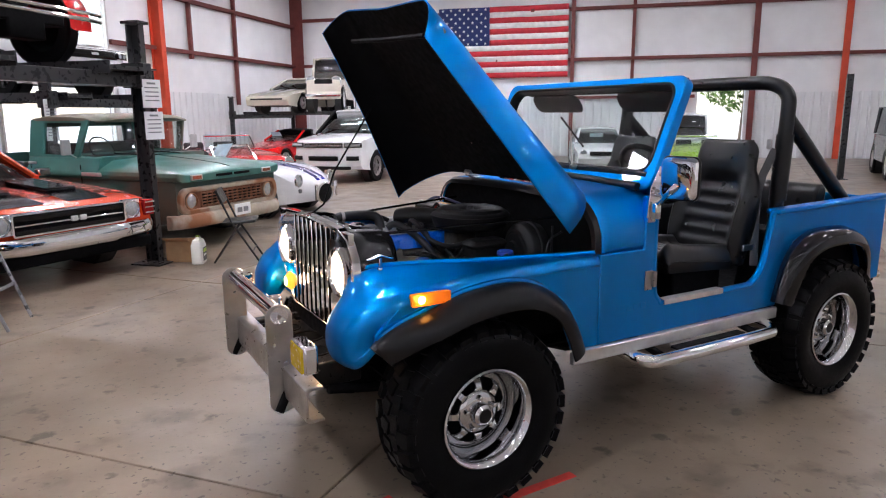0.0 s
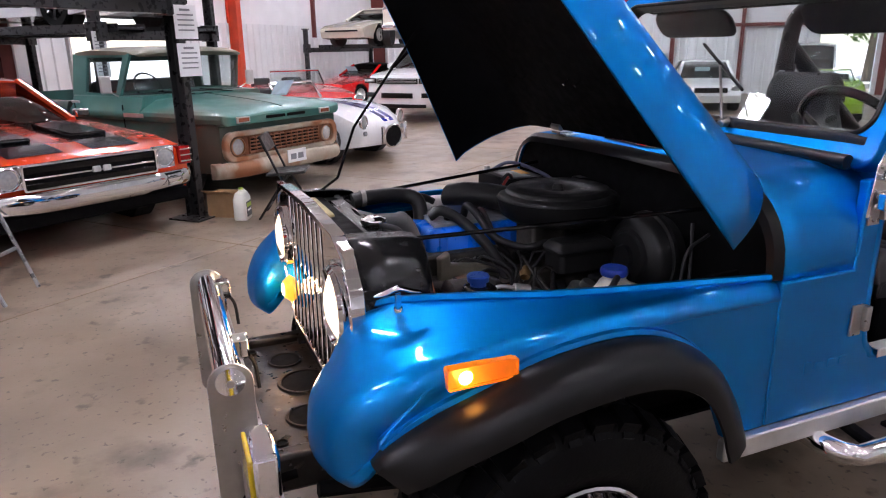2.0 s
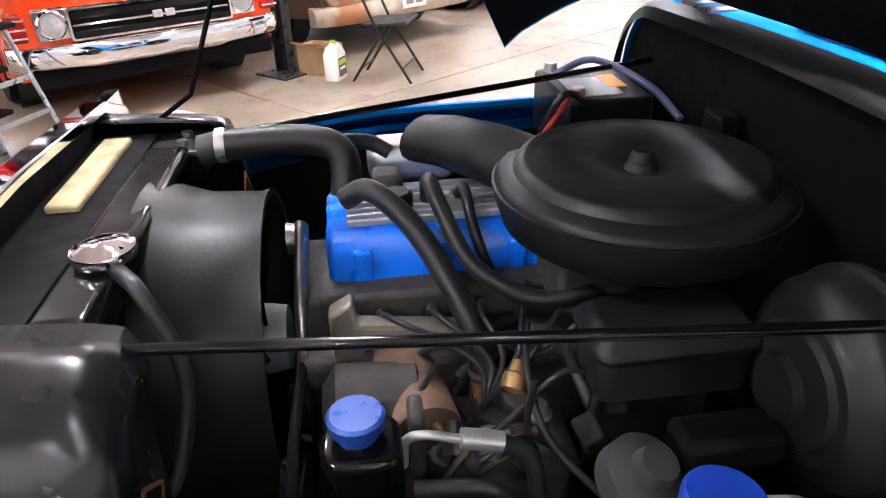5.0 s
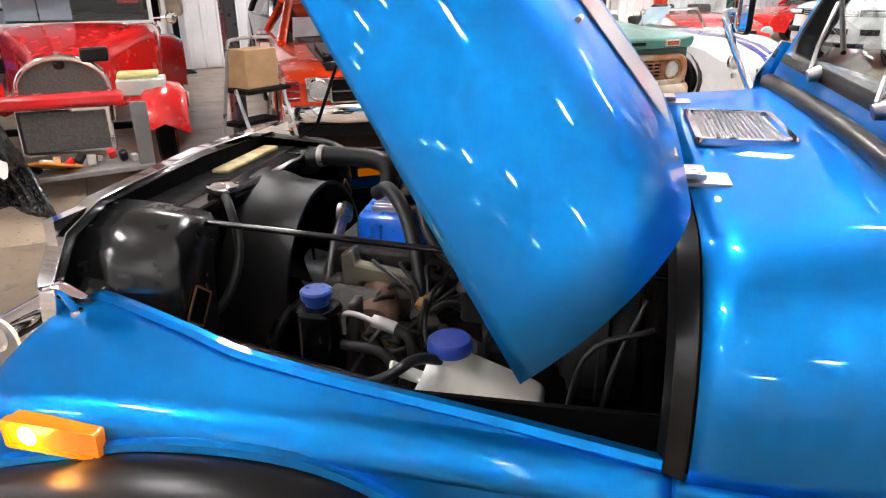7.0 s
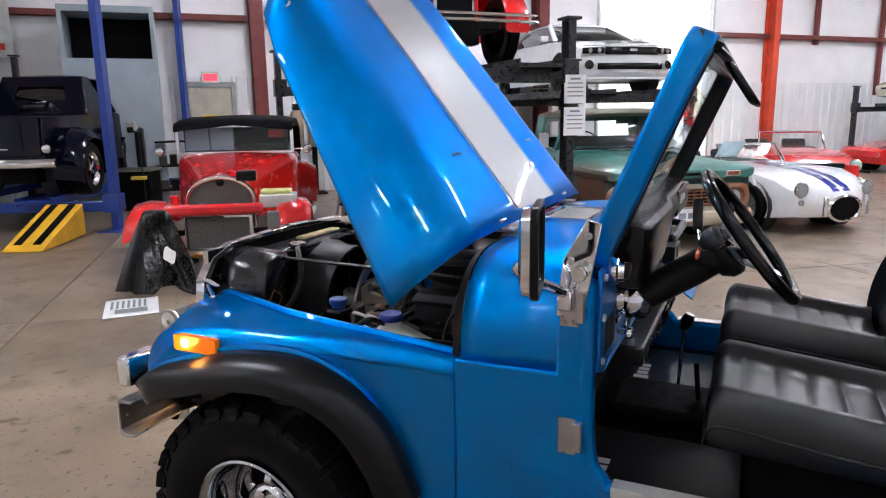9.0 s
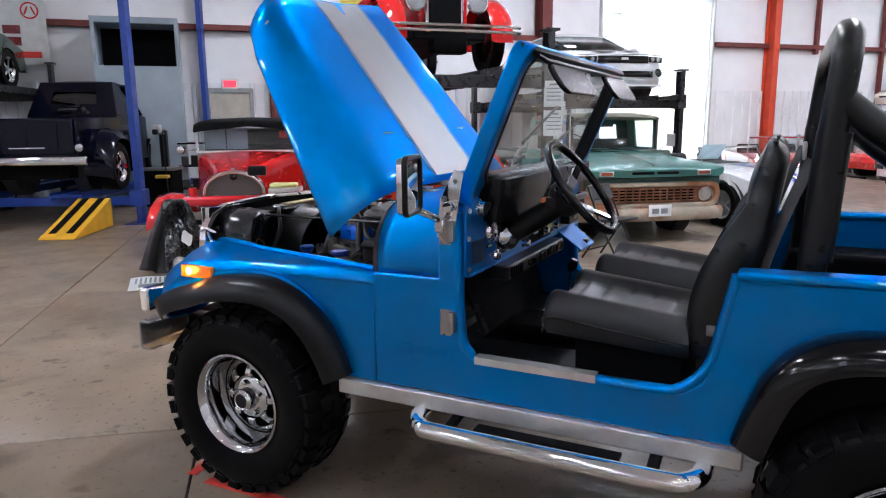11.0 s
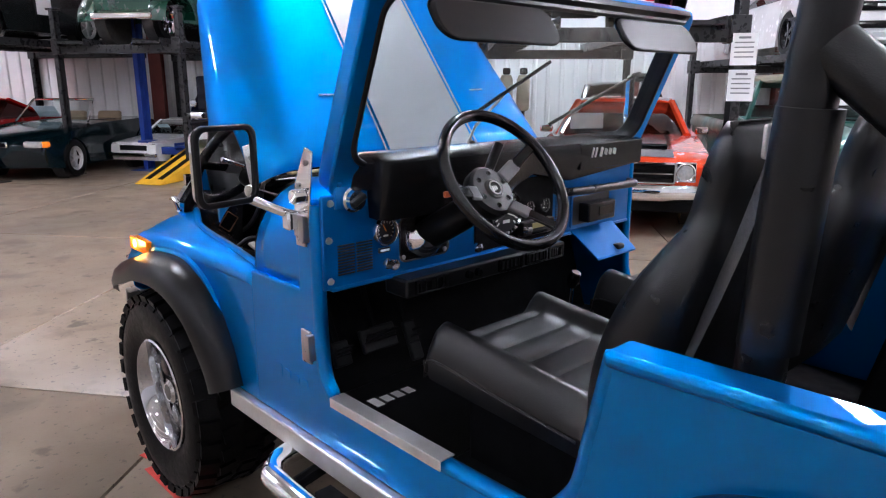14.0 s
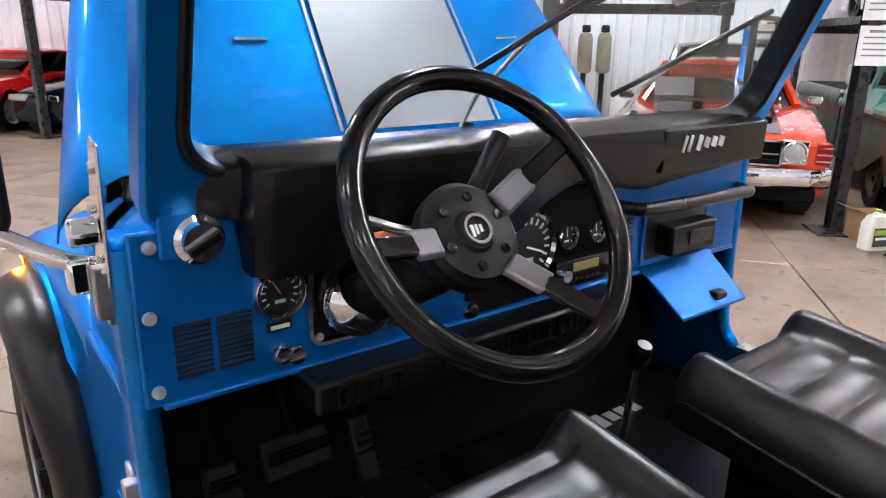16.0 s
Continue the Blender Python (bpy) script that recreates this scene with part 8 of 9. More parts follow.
for sy in (-1, 1):
    bm = B()
    arc = [(0.55 * math.cos(radians(a)) * 0.85 + 0.40, 0.38 + 0.31 * math.sin(radians(a))) for a in range(175, 10, -12)]
    rings(bm, [[(x, sy * y, z + h) for y, h in ((0.60, -0.02), (0.64, 0.03), (0.78, 0.05), (0.92, 0.02), (0.98, -0.06), (0.97, -0.07), (0.78, 0.02), (0.62, -0.05))] for x, z in arc] + [[(1.3 + 0.9 * k, sy * y, 0.42 - 0.02 * k + h * 0.5) for y, h in ((0.60, -0.02), (0.64, 0.03), (0.78, 0.05), (0.92, 0.02), (0.98, -0.06), (0.97, -0.07), (0.78, 0.02), (0.62, -0.05))] for k in (0, 1)])
    part("fender", bm, P_RED, rod, "rounded red fender", sharp=60)
    bm = B()
    arc = [(0.50 * math.cos(radians(a)) + 3.2, 0.42 + 0.50 * math.sin(radians(a))) for a in range(180, -10, -12)]
    rings(bm, [[(x, sy * y, z + h) for y, h in ((0.66, 0.0), (0.7, 0.04), (0.85, 0.04), (0.97, -0.04), (0.85, 0.0))] for x, z in arc])
    part("fender", bm, P_RED, rod, sharp=60)
    car_wheel(rod, 0.40, sy * 0.76, 0.32, 0.16, M_CHROME)
    car_wheel(rod, 3.2, sy * 0.80, 0.38, 0.2, M_CHROME)
    disc("side_lamp", (1.60, sy * 0.92, 1.22), [(0, 0.05), (0.05, 0.04), (0.06, 0.0), (0, -0.06)], M_CHROME, (0, -90, 0), 14, parent=rod)
    sub("lamp_arm", (1.65, sy * 0.82, 1.22), (0.03, 0.16, 0.02), M_CHROME, rod, 0.006)
sub("axle_beam", (0.40, 0, 0.36), (0.06, 1.4, 0.06), M_BLACKM, rod, 0.01)
sub("red_pad", (0.12, 0.06, 0.655), (0.16, 1.06, 0.12), paint("red_vinyl", (0.60, 0.02, 0.025), bump=0.5, bscale=12), rod, 0.04, label="red wrapped protective pad", segs=3)
sub("grille_frame", (0.15, 0.02, 0.39), (0.03, 0.74, 0.40), M_CHROME, rod, 0.06, segs=4)
sub("grille_mesh", (0.13, 0.02, 0.39), (0.015, 0.66, 0.33), surf("mesh_grey", (0.09, 0.085, 0.08), 0.6, 0.4, 0.3, 60), rod, 0.03)
sub("towel", (0.35, -0.60, 0.81), (0.22, 0.34, 0.05), surf("yellow_towel", (0.65, 0.60, 0.25), 0.9, bump=0.6, bscale=40), rod, 0.02)
sub("tool_tray", (0.35, -0.62, 0.71), (0.3, 0.4, 0.14), M_ALU, rod, 0.01)
disc("red_tin", (0.14, 0.46, 0.715), [(0, 0.10), (0.05, 0.10), (0.05, 0), (0, 0)], P_RED, (0, 0, 0), 16, parent=rod)
sub("fan_motor", (0.28, -0.29, 1.0), (0.1, 0.22, 0.12), M_BLACKP, rod, 0.02)

cart = thing("parts_cart", "low grey wooden parts cart loaded with tools and boxes", "cart", BM @ pose(7.75, -23.85, 0, 0, 0, 180))
for z in (0.16,):
    sub("shelf", (0.1, 0, z), (0.55, 1.0, 0.04), surf("grey_wood", (0.16, 0.15, 0.145), 0.7, 0, 0.2, 10), cart, 0.006)
for sx in (-0.12, 0.34):
    for sy in (-0.46, 0.46):
        disc("caster", (sx, sy, 0.07), [(0, 0.02), (0.06, 0.02), (0.06, -0.02), (0, -0.02)], M_RUBBER, (90, 0, 0), 14, parent=cart)
sub("post", (-0.12, -0.44, 0.41), (0.07, 0.12, 0.54), surf("grey_post", (0.13, 0.125, 0.125), 0.7), cart, 0.008)
sub("orange_board", (-0.05, 0.25, 0.24), (0.3, 0.34, 0.02), surf("orange_card", (0.65, 0.27, 0.05), 0.7), cart, 0.004, Euler((0.3, 0.2, 0.5)).to_matrix())
for k in range(10):
    sub("tool", (-0.02 + 0.03 * (k % 4), -0.36 + 0.08 * k, 0.22 + 0.02 * (k % 3)), (0.09, 0.05, 0.06), (M_ALU, M_BLACKP, P_RED, M_CHROME)[k % 4], cart, 0.01, Euler((k, k * 2, k * 3)).to_matrix())
M_BAG = surf("black_bag", (0.010, 0.010, 0.011), 0.26, 0, 0.2, 10, 0.08, bump=0.5, bscale=14, spec=0.6)
M_DRAPE = surf("charcoal_cloth", (0.040, 0.040, 0.042), 0.8, 0, 0.2, 9, 0.1, bump=0.3, bscale=60)


def hanging(u, v, y0, y1, low, swing, seed):
    """A cloth hung from its upper edge, with folds that deepen downwards."""
    y = y0 + (y1 - y0) * u
    fold = 0.05 * math.sin(7.5 * u + seed) + 0.03 * math.sin(17 * u + 2 * seed + 2.5 * v) + 0.012 * math.sin(31 * u - 4 * v)
    return Vector((0.30 + 0.12 * v + fold * (0.25 + v), y * (0.40 + 0.60 * v ** 0.7) + swing * v, 0.78 - (0.78 - low - 0.05 * math.sin(5 * u + seed)) * v))


bag = thing("bag", "black crumpled plastic bag hanging from a parts stand", "bag", BM @ pose(7.80, -24.54, 0))
bm = B()
sheet(bm, lambda u, v: hanging(u, v, -0.20, 0.30, 0.05, 0.10, 0.4) + Vector((0.10 + 0.05 * math.sin(9 * v + 6 * u), 0.0, 0)), 40, 24)
part("sack", bm, M_BAG, bag, sharp=80, solid=0.02)
bm = B()
rings(bm, [[(0.575 + d + 0.01 * math.sin(2 * q), 0.12 + 0.055 * math.cos(q), 0.40 + 0.075 * math.sin(q) + 0.02 * math.cos(3 * q)) for q in (2 * math.pi * n / 14 for n in range(14))] for d in (0.0, 0.006)])
part("label_patch", bm, M_PAPER, bag)
drape = thing("drape", "charcoal cloth draped over the red fender down to the floor", "cloth", BM @ pose(7.72, -24.50, 0))
bm = B()
sheet(bm, lambda u, v: hanging(u, v, -0.28, 0.14, 0.03, -0.14, 2.1), 44, 24)
part("cloth", bm, M_DRAPE, drape, sharp=80, solid=0.012)

# --- dark vintage pickup on the blue lift ---
truck = simple_car("vintage_pickup", "dark blue vintage pickup truck on a blue lift, tailgate shut", "truck", BM @ pose(0.02, -25.62, 0.50, 0, 0, -17) @ Matrix.Diagonal((0.93, 1.1, 1.05, 1)), P_NAVY, 4.2, 1.35,
                   [(0.0, 0.5), (0.0, 1.1), (1.4, 1.2), (1.5, 1.22), (2.55, 1.22), (2.58, 1.16), (4.15, 1.13), (4.2, 0.5)], 0.42, (0.8, 3.4), 0.38, (1.40, 1.70, 2.3, 2.58, 1.2, 1.74, 0.66, 0.52), lamps=0.0, grille=False, rim=M_CHROME, shape={"ends": (0.3, 0.0), "tuck": 0.0, "crown": 0.0})
for sy in (-1, 1):
    bm = B()
    arc = [(0.52 * math.cos(radians(a)) + 3.4, 0.42 + 0.50 * math.sin(radians(a))) for a in range(190, -20, -12)]
    rings(bm, [[(x, sy * y, z + h) for y, h in ((0.62, 0.0), (0.66, 0.05), (0.82, 0.06), (0.98, 0.0), (1.04, -0.10), (0.98, -0.06), (0.66, -0.03))] for x, z in arc])
    part("rear_fender", bm, P_NAVY, truck, "rounded dark blue fender", sharp=60)
    car_wheel(truck, 3.4, sy * 0.86, 0.38, 0.26, M_CHROME)
    disc("tail_lamp", (4.24, sy * 0.72, 0.70), [(0, 0.02), (0.05, 0.015), (0.06, 0)], M_CHROME, (0, 90, 0), 14, parent=truck)
bm = B()
frame_ring(bm, [(-0.70, 1.16), (0.70, 1.16), (0.56, 1.74), (-0.56, 1.74)], [(-0.36, 1.38), (0.36, 1.38), (0.33, 1.58), (-0.33, 1.58)], "x", 2.60, 2.63)
for v in bm.verts:
    v.co.x -= 0.50 * (v.co.z - 1.18)
part("cab_back", bm, P_NAVY, truck, "dark blue cab back with a small window", bevel=0.012)
for sy in (-1, 1):
    bm = B()
    rings(bm, [[(x, sy * y, z) for x, z, y in ((2.15, 1.18, 0.70), (2.60, 1.18, 0.70), (2.32, 1.74, 0.56), (2.10, 1.74, 0.56))], [(x, sy * (y - 0.02), z) for x, z, y in ((2.15, 1.18, 0.70), (2.60, 1.18, 0.70), (2.32, 1.74, 0.56), (2.10, 1.74, 0.56))]])
    part("cab_quarter", bm, P_NAVY, truck, bevel=0.006)
sub("tailgate", (4.21, 0, 0.86), (0.03, 1.30, 0.52), P_NAVY, truck, 0.01)
for y in (-0.42, 0.0, 0.42):
    sub("tailgate_rib", (4.23, y, 0.88), (0.012, 0.03, 0.36), P_NAVY, truck, 0.005)
sub("tailgate_trim", (4.235, 0, 0.70), (0.01, 0.5, 0.02), M_CHROME, truck, 0.004)
bm = B()
rings(bm, [[(x - 0.08 * abs(y) ** 3, y, z) for x, z in ((4.30, 0.44), (4.37, 0.46), (4.38, 0.52), (4.36, 0.57), (4.30, 0.58))] for y in (-0.84, -0.6, 0, 0.6, 0.84)])
part("bumper", bm, M_CHROME, truck, bevel=0.01)
sub("under_body", (3.2, 0, 0.34), (1.8, 1.0, 0.22), M_BLACKM, truck, 0.02)

# --- antique high above the muscle car ---
antique = thing("antique_car", "red antique car with chrome bumper high on a lift", "car", BM @ pose(8.15, -21.4, 2.15, 0, 0, 180))
sub("chassis", (1.7, 0, 0.42), (3.4, 0.9, 0.14), M_BLACKM, antique, 0.02)
bm = B()
rings(bm, [[(x, y, z) for y, z in arc_section(w, zt, 0.45, 0.12, 0.02)] for x, w, zt in ((0.25, 0.30, 1.0), (0.6, 0.34, 1.02), (1.3, 0.50, 1.1), (1.5, 0.62, 1.12), (3.4, 0.62, 1.12))])
part("body", bm, P_RED, antique)
sub("radiator_shell", (0.22, 0, 0.76), (0.08, 0.5, 0.52), M_CHROME, antique, 0.04, segs=3)
sub("radiator_core", (0.17, 0, 0.74), (0.02, 0.4, 0.42), M_BLACKM, antique, 0.02)
bm = B()
for z in (0.44, 0.50):
    tube(bm, [(-0.06, -0.86, z), (-0.12, -0.6, z), (-0.13, 0, z), (-0.12, 0.6, z), (-0.06, 0.86, z)], 0.02, 8)
part("bumper", bm, M_CHROME, antique)
sub("front_box", (0.1, 0.0, 0.30), (0.2, 0.42, 0.2), M_BLACKM, antique, 0.02)
for sy in (-1, 1):
    round_lamp(antique, 0.10, sy * 0.38, 0.80, 0.11)
    bm = B()
    arc = [(0.50 * math.cos(radians(a)) + 0.50, 0.40 + 0.46 * math.sin(radians(a))) for a in range(185, -10, -12)]
    rings(bm, [[(x, sy * y, z + h) for y, h in ((0.52, 0.0), (0.56, 0.04), (0.72, 0.04), (0.80, -0.02), (0.56, -0.02))] for x, z in arc])
    part("fender", bm, P_RED, antique, sharp=60)
    car_wheel(antique, 0.5, sy * 0.68, 0.40, 0.15, M_BLACKG)
    car_wheel(antique, 3.1, sy * 0.68, 0.40, 0.15, M_BLACKG)

# --- cars at the far left ---
z3 = simple_car("convertible", "dark green open sports car with five-spoke wheels", "car", BM @ pose(4.55, -30.42, 0, 0, 0, 180 - 2), P_DGREEN, 4.05, 1.72,
                [(0.0, 0.40), (0.03, 0.60), (0.15, 0.68), (0.7, 0.80), (1.4, 0.88), (1.6, 0.90), (3.4, 0.92), (3.9, 0.85), (4.05, 0.5)], 0.18, (0.80, 3.2), 0.32, None, (1.55, 2.0, 0.9, 1.28, 0.68, 0.58, surf("tan_leather", (0.42, 0.31, 0.20), 0.5)), lamps=0.0, grille=False, shape={"ends": (0.16, 0.12), "nose": 0.12})
for sy in (-1, 1):
    sub("headlight", (0.10, sy * 0.58, 0.60), (0.14, 0.30, 0.11), M_LENS, z3, 0.04, segs=3)
    sub("turn_lamp", (0.16, sy * 0.74, 0.60), (0.14, 0.10, 0.10), M_AMBER, z3, 0.03)
    sub("kidney_grille", (0.01, sy * 0.11, 0.60), (0.04, 0.18, 0.10), M_CHROME, z3, 0.03)
    sub("kidney_dark", (-0.008, sy * 0.11, 0.60), (0.02, 0.14, 0.07), M_BLACKM, z3, 0.02)
price_sheet(z3, 1.75, 0.2, 1.07, 0, 45)
wcar = simple_car("saloon", "white car with a price sheet behind the windscreen", "car", BM @ pose(2.95, -28.95, 0, 0, 0, 180 - 17) @ Matrix.Scale(0.65, 4), P_WHITE, 4.5, 1.75, [(0.0, 0.5), (0.02, 0.74), (0.1, 0.8), (1.2, 0.92), (1.5, 0.95), (3.8, 0.97), (4.45, 0.9), (4.5, 0.5)], 0.25, (0.85, 3.5), 0.33, (1.4, 1.95, 3.0, 3.7, 0.95, 1.36, 0.76, 0.60), lamps=0.66, bump=0.45, lensW=0.66)
price_sheet(wcar, 1.6, 0.2, 1.12, 0, 45)
maroon = simple_car("suv", "maroon SUV with a price sheet in the windscreen", "car", BM @ pose(4.7, -36.6, 0, 0, 0, 180), P_MAROON, 4.5, 1.85, [(0.0, 0.5), (0.02, 0.95), (0.12, 1.0), (1.1, 1.06), (1.3, 1.08), (4.4, 1.1), (4.5, 0.6)], 0.3, (0.9, 3.5), 0.36, (1.25, 1.8, 4.0, 4.4, 1.08, 1.66, 0.82, 0.66, (2.7,)), lamps=0.8)
price_sheet(maroon, 1.42, -0.2, 1.3, 0, 50)
redv = simple_car("muscle_car", "bright red low muscle car", "car", BM @ pose(4.85, -32.45, 0, 0, 0, 180), P_RED, 4.7, 1.85, [(0.0, 0.5), (0.02, 0.72), (0.1, 0.8), (1.3, 0.90), (1.6, 0.93), (4.0, 0.95), (4.65, 0.9), (4.7, 0.5)], 0.25, (0.9, 3.6), 0.33, (1.5, 2.2, 3.0, 3.9, 0.93, 1.30, 0.76, 0.58), lamps=0.64)
price_sheet(redv, 1.7, 0.2, 1.1, 0, 50)
redp = simple_car("vintage_pickup", "bright red vintage pickup with rounded cab", "truck", BM @ pose(4.8, -34.45, 0, 0, 0, 180), P_RED, 4.6, 1.7, [(0.0, 0.5), (0.02, 1.0), (0.2, 1.08), (1.4, 1.15), (1.5, 1.18), (2.8, 1.18), (2.82, 1.0), (4.6, 1.0), (4.6, 0.5)], 0.35, (0.8, 3.5), 0.36, (1.5, 1.7, 2.55, 2.75, 1.18, 1.68, 0.70, 0.6), lamps=0.8)
porsche = simple_car("race_car", "black race car with a white number panel on a lift", "car", BM @ pose(4.45, -31.8, 2.30, 0, 0, 180 - 12), P_BLACK, 4.4, 1.8, [(0.0, 0.4), (0.02, 0.6), (0.2, 0.72), (1.1, 0.82), (1.4, 0.86), (3.6, 0.9), (4.2, 0.85), (4.4, 0.5)], 0.16, (0.85, 3.2), 0.33, (1.4, 2.0, 2.7, 3.7, 0.86, 1.24, 0.74, 0.56), lamps=0.55, rim=M_ALU, grille=False)
sub("number_panel", (2.1, 0.905, 0.62), (0.34, 0.01, 0.30), M_PAPER, porsche, 0)
sub("number_panel", (2.1, -0.905, 0.62), (0.34, 0.01, 0.30), M_PAPER, porsche, 0)
mg = simple_car("antique_roadster", "dark green antique roadster with wire wheels on a lift", "car", BM @ pose(3.65, -28.55, 2.25, 0, 0, 180 - 10), P_BRG, 3.6, 1.2, [(0.0, 0.5), (0.0, 0.95), (1.2, 1.05), (1.4, 1.08), (2.8, 1.0), (3.5, 0.8), (3.6, 0.5)], 0.35, (0.4, 2.8), 0.36, None, (1.4, 1.5, 1.08, 1.4, 0.5, 0.45, surf("tan_seat", (0.35, 0.2, 0.1), 0.5)), lamps=0.85, lensW=0.35, bump=0.4, rim=M_CHROME)
for sy in (-1, 1):
    bm = B()
    arc = [(0.45 * math.cos(radians(a)) + 0.40, 0.38 + 0.42 * math.sin(radians(a))) for a in range(185, 0, -12)]
    rings(bm, [[(x, sy * y, z + h) for y, h in ((0.50, 0.0), (0.55, 0.05), (0.75, 0.04), (0.82, -0.03), (0.55, -0.02))] for x, z in arc])
    part("fender", bm, P_BRG, mg, sharp=60)

# black sedan between the pickup bed and the muscle car
bsed = simple_car("saloon", "black vintage saloon with a price sheet in the windscreen", "car", BM @ pose(5.6, -19.9 - 0.7, 0, 0, 0, 180 - 10), P_BLACK, 4.6, 1.5, [(0.0, 0.5), (0.02, 0.9), (0.2, 1.0), (1.3, 1.08), (1.5, 1.1), (4.0, 1.1), (4.6, 0.8)], 0.3, (0.8, 3.5), 0.34, (1.5, 1.9, 3.3, 3.9, 1.1, 1.56, 0.66, 0.55), lamps=0.72, bump=0.45)
price_sheet(bsed, 1.72, 0.2, 1.28, 0, 40)

# --- cars seen behind the off-roader ---
defender = simple_car("off_roader", "white boxy off-roader by the far door", "car", BM @ pose(15.15, -5.9, 0, 0, 0, 180 - 92) @ Matrix.Scale(0.82, 4), P_WHITE, 4.2, 1.7, [(0.0, 0.5), (0.0, 1.05), (0.05, 1.1), (1.1, 1.13), (1.2, 1.15), (4.2, 1.15), (4.2, 0.5)], 0.4, (0.7, 3.2), 0.4, (1.2, 1.3, 4.0, 4.15, 1.15, 1.92, 0.80, 0.74, (2.2, 3.1)), lamps=0.85, lensW=0.6)
wsed = simple_car("saloon", "white saloon with a price sheet in the windscreen", "car", BM @ pose(12.95, -7.4, 0, 0, 0, 180 - 82) @ Matrix.Scale(0.88, 4), P_WHITE, 4.4, 1.75, None, 0.22, (0.85, 3.45), 0.32, (1.4, 2.0, 3.2, 3.9, 0.88, 1.36, 0.78, 0.62), lamps=0.62)
price_sheet(wsed, 1.6, 0.1, 1.08, 0, 50)
lemon = simple_car("sports_coupe", "lime green sports car behind the others", "car", BM @ pose(15.15, -9.4, 0, 0, 0, 180 - 95) @ Matrix.Scale(0.9, 4), surf("lime_paint", (0.25, 0.45, 0.02), 0.3, coat=0.7), 4.2, 1.75, None, 0.2, (0.85, 3.3), 0.31, None, (1.4, 1.6, 0.88, 1.15, 0.65, 0.55), lamps=0.58)
silver = simple_car("off_roader", "dark open off-roader with round headlights", "car", BM @ pose(20.2, -9.0, 0, 0, 0, 180 - 100), surf("grey_paint", (0.12, 0.13, 0.14), 0.3, coat=0.6), 3.6, 1.6, [(0.0, 0.5), (0.0, 1.0), (1.1, 1.05), (1.2, 1.05), (3.6, 1.05), (3.6, 0.5)], 0.4, (0.6, 2.9), 0.38, (1.2, 1.3, 3.2, 3.4, 1.05, 1.75, 0.72, 0.68), lamps=0.85, lensW=0.45)
pale = simple_car("convertible", "pale blue and white open car, parked", "car", BM @ pose(19.2, -15.4, 0, 0, 0, 180 - 120), surf("sky_paint", (0.35, 0.50, 0.62), 0.3, coat=0.7), 4.4, 1.75, None, 0.22, (0.85, 3.45), 0.32, None, (1.4, 1.6, 0.88, 1.15, 0.65, 0.55), lamps=0.62, bump=0.42)


def four_post_lift(name, label, x0, x1, y0, y1, deck, top, mat, w=0.11, rails=0.78, turn=0.0):
    lf = thing(name, label, "car lift", BM @ pose((x0 + x1) / 2, (y0 + y1) / 2, 0, 0, 0, turn), group="car lifts")
    dx, dy = (x1 - x0) / 2, (y1 - y0) / 2
    for sx in (-1, 1):
        for sy in (-1, 1):
            bm = B()
            a, c, e = w * 0.75, dy + 0.037, dy - w * 0.45
            prism(bm, [(sx * dx + k * a + o, sy * yy) for k, o, yy in ((-1, 0, e), (-1, 0, c), (1, 0, c), (1, 0, e), (1, -0.014, e), (1, -0.014, c - 0.014), (-1, 0.014, c - 0.014), (-1, 0.014, e))], "z", 0.01, top)
            po = part("post", bm, mat, lf, bevel=0.003)
            bm = B()
            box(bm, (sx * dx, sy * dy, 0.008), (w * 3.4, w * 3.4, 0.014))
            part("base_plate", bm, mat, po)
            bm = B()
            box(bm, (sx * dx, sy * dy, top + 0.02), (w * 2.0, w * 1.6, 0.03))
            part("cap", bm, mat, po, bevel=0.004)
            bm = B()
            box(bm, (sx * dx, sy * (dy - 0.03), deck - 0.08), (w * 2.1, w * 1.7, 0.26))
            part("carriage", bm, mat, lf, bevel=0.008)
        bm = B()
        box(bm, (sx * dx, 0, deck - 0.13), (0.12, 2 * dy - 0.1, 0.14))
        part("cross_beam", bm, mat, lf, bevel=0.008)
    for sy in (-1, 1):
        bm = B()
        box(bm, (0, sy * rails, deck - 0.03), (2 * dx + 0.5, 0.48, 0.04))
        for k in (-1, 1):
            box(bm, (0, sy * rails + k * 0.245, deck - 0.03), (2 * dx + 0.5, 0.016, 0.12))
        for k in range(9):
            box(bm, (-dx + 2 * dx * k / 8, sy * rails, deck - 0.075), (0.05, 0.46, 0.05))
        part("runway", bm, mat, lf)
    return lf


four_post_lift("four_post_lift", "black four-post car lift holding an antique car", 3.9, 8.38, -22.75, -20.24, 2.15, 2.60, M_LIFTBLACK)
four_post_lift("four_post_lift", "black four-post car lift holding a white coupe", 0.6, 5.0, -18.1, -15.7, 1.98, 2.45, M_LIFTBLACK)
four_post_lift("four_post_lift", "low blue four-post alignment lift", -0.36, 3.44, -28.27, -24.57, 0.50, 5.0, M_LIFTBLUE, 0.13, 0.78, -17)
four_post_lift("four_post_lift", "black four-post car lift in the far corner", 0.95, 5.6, -6.5, -2.2, 1.72, 2.2, M_LIFTBLACK, 0.09)
four_post_lift("four_post_lift", "black four-post car lift holding a green antique", 0.25, 3.75, -29.5, -27.2, 2.25, 2.75, M_LIFTBLACK, 0.09, 0.7, -10)
four_post_lift("four_post_lift", "black four-post car lift holding a race car", 0.35, 4.35, -32.75, -30.05, 2.30, 2.85, M_LIFTBLACK, 0.1, 0.75, -12)
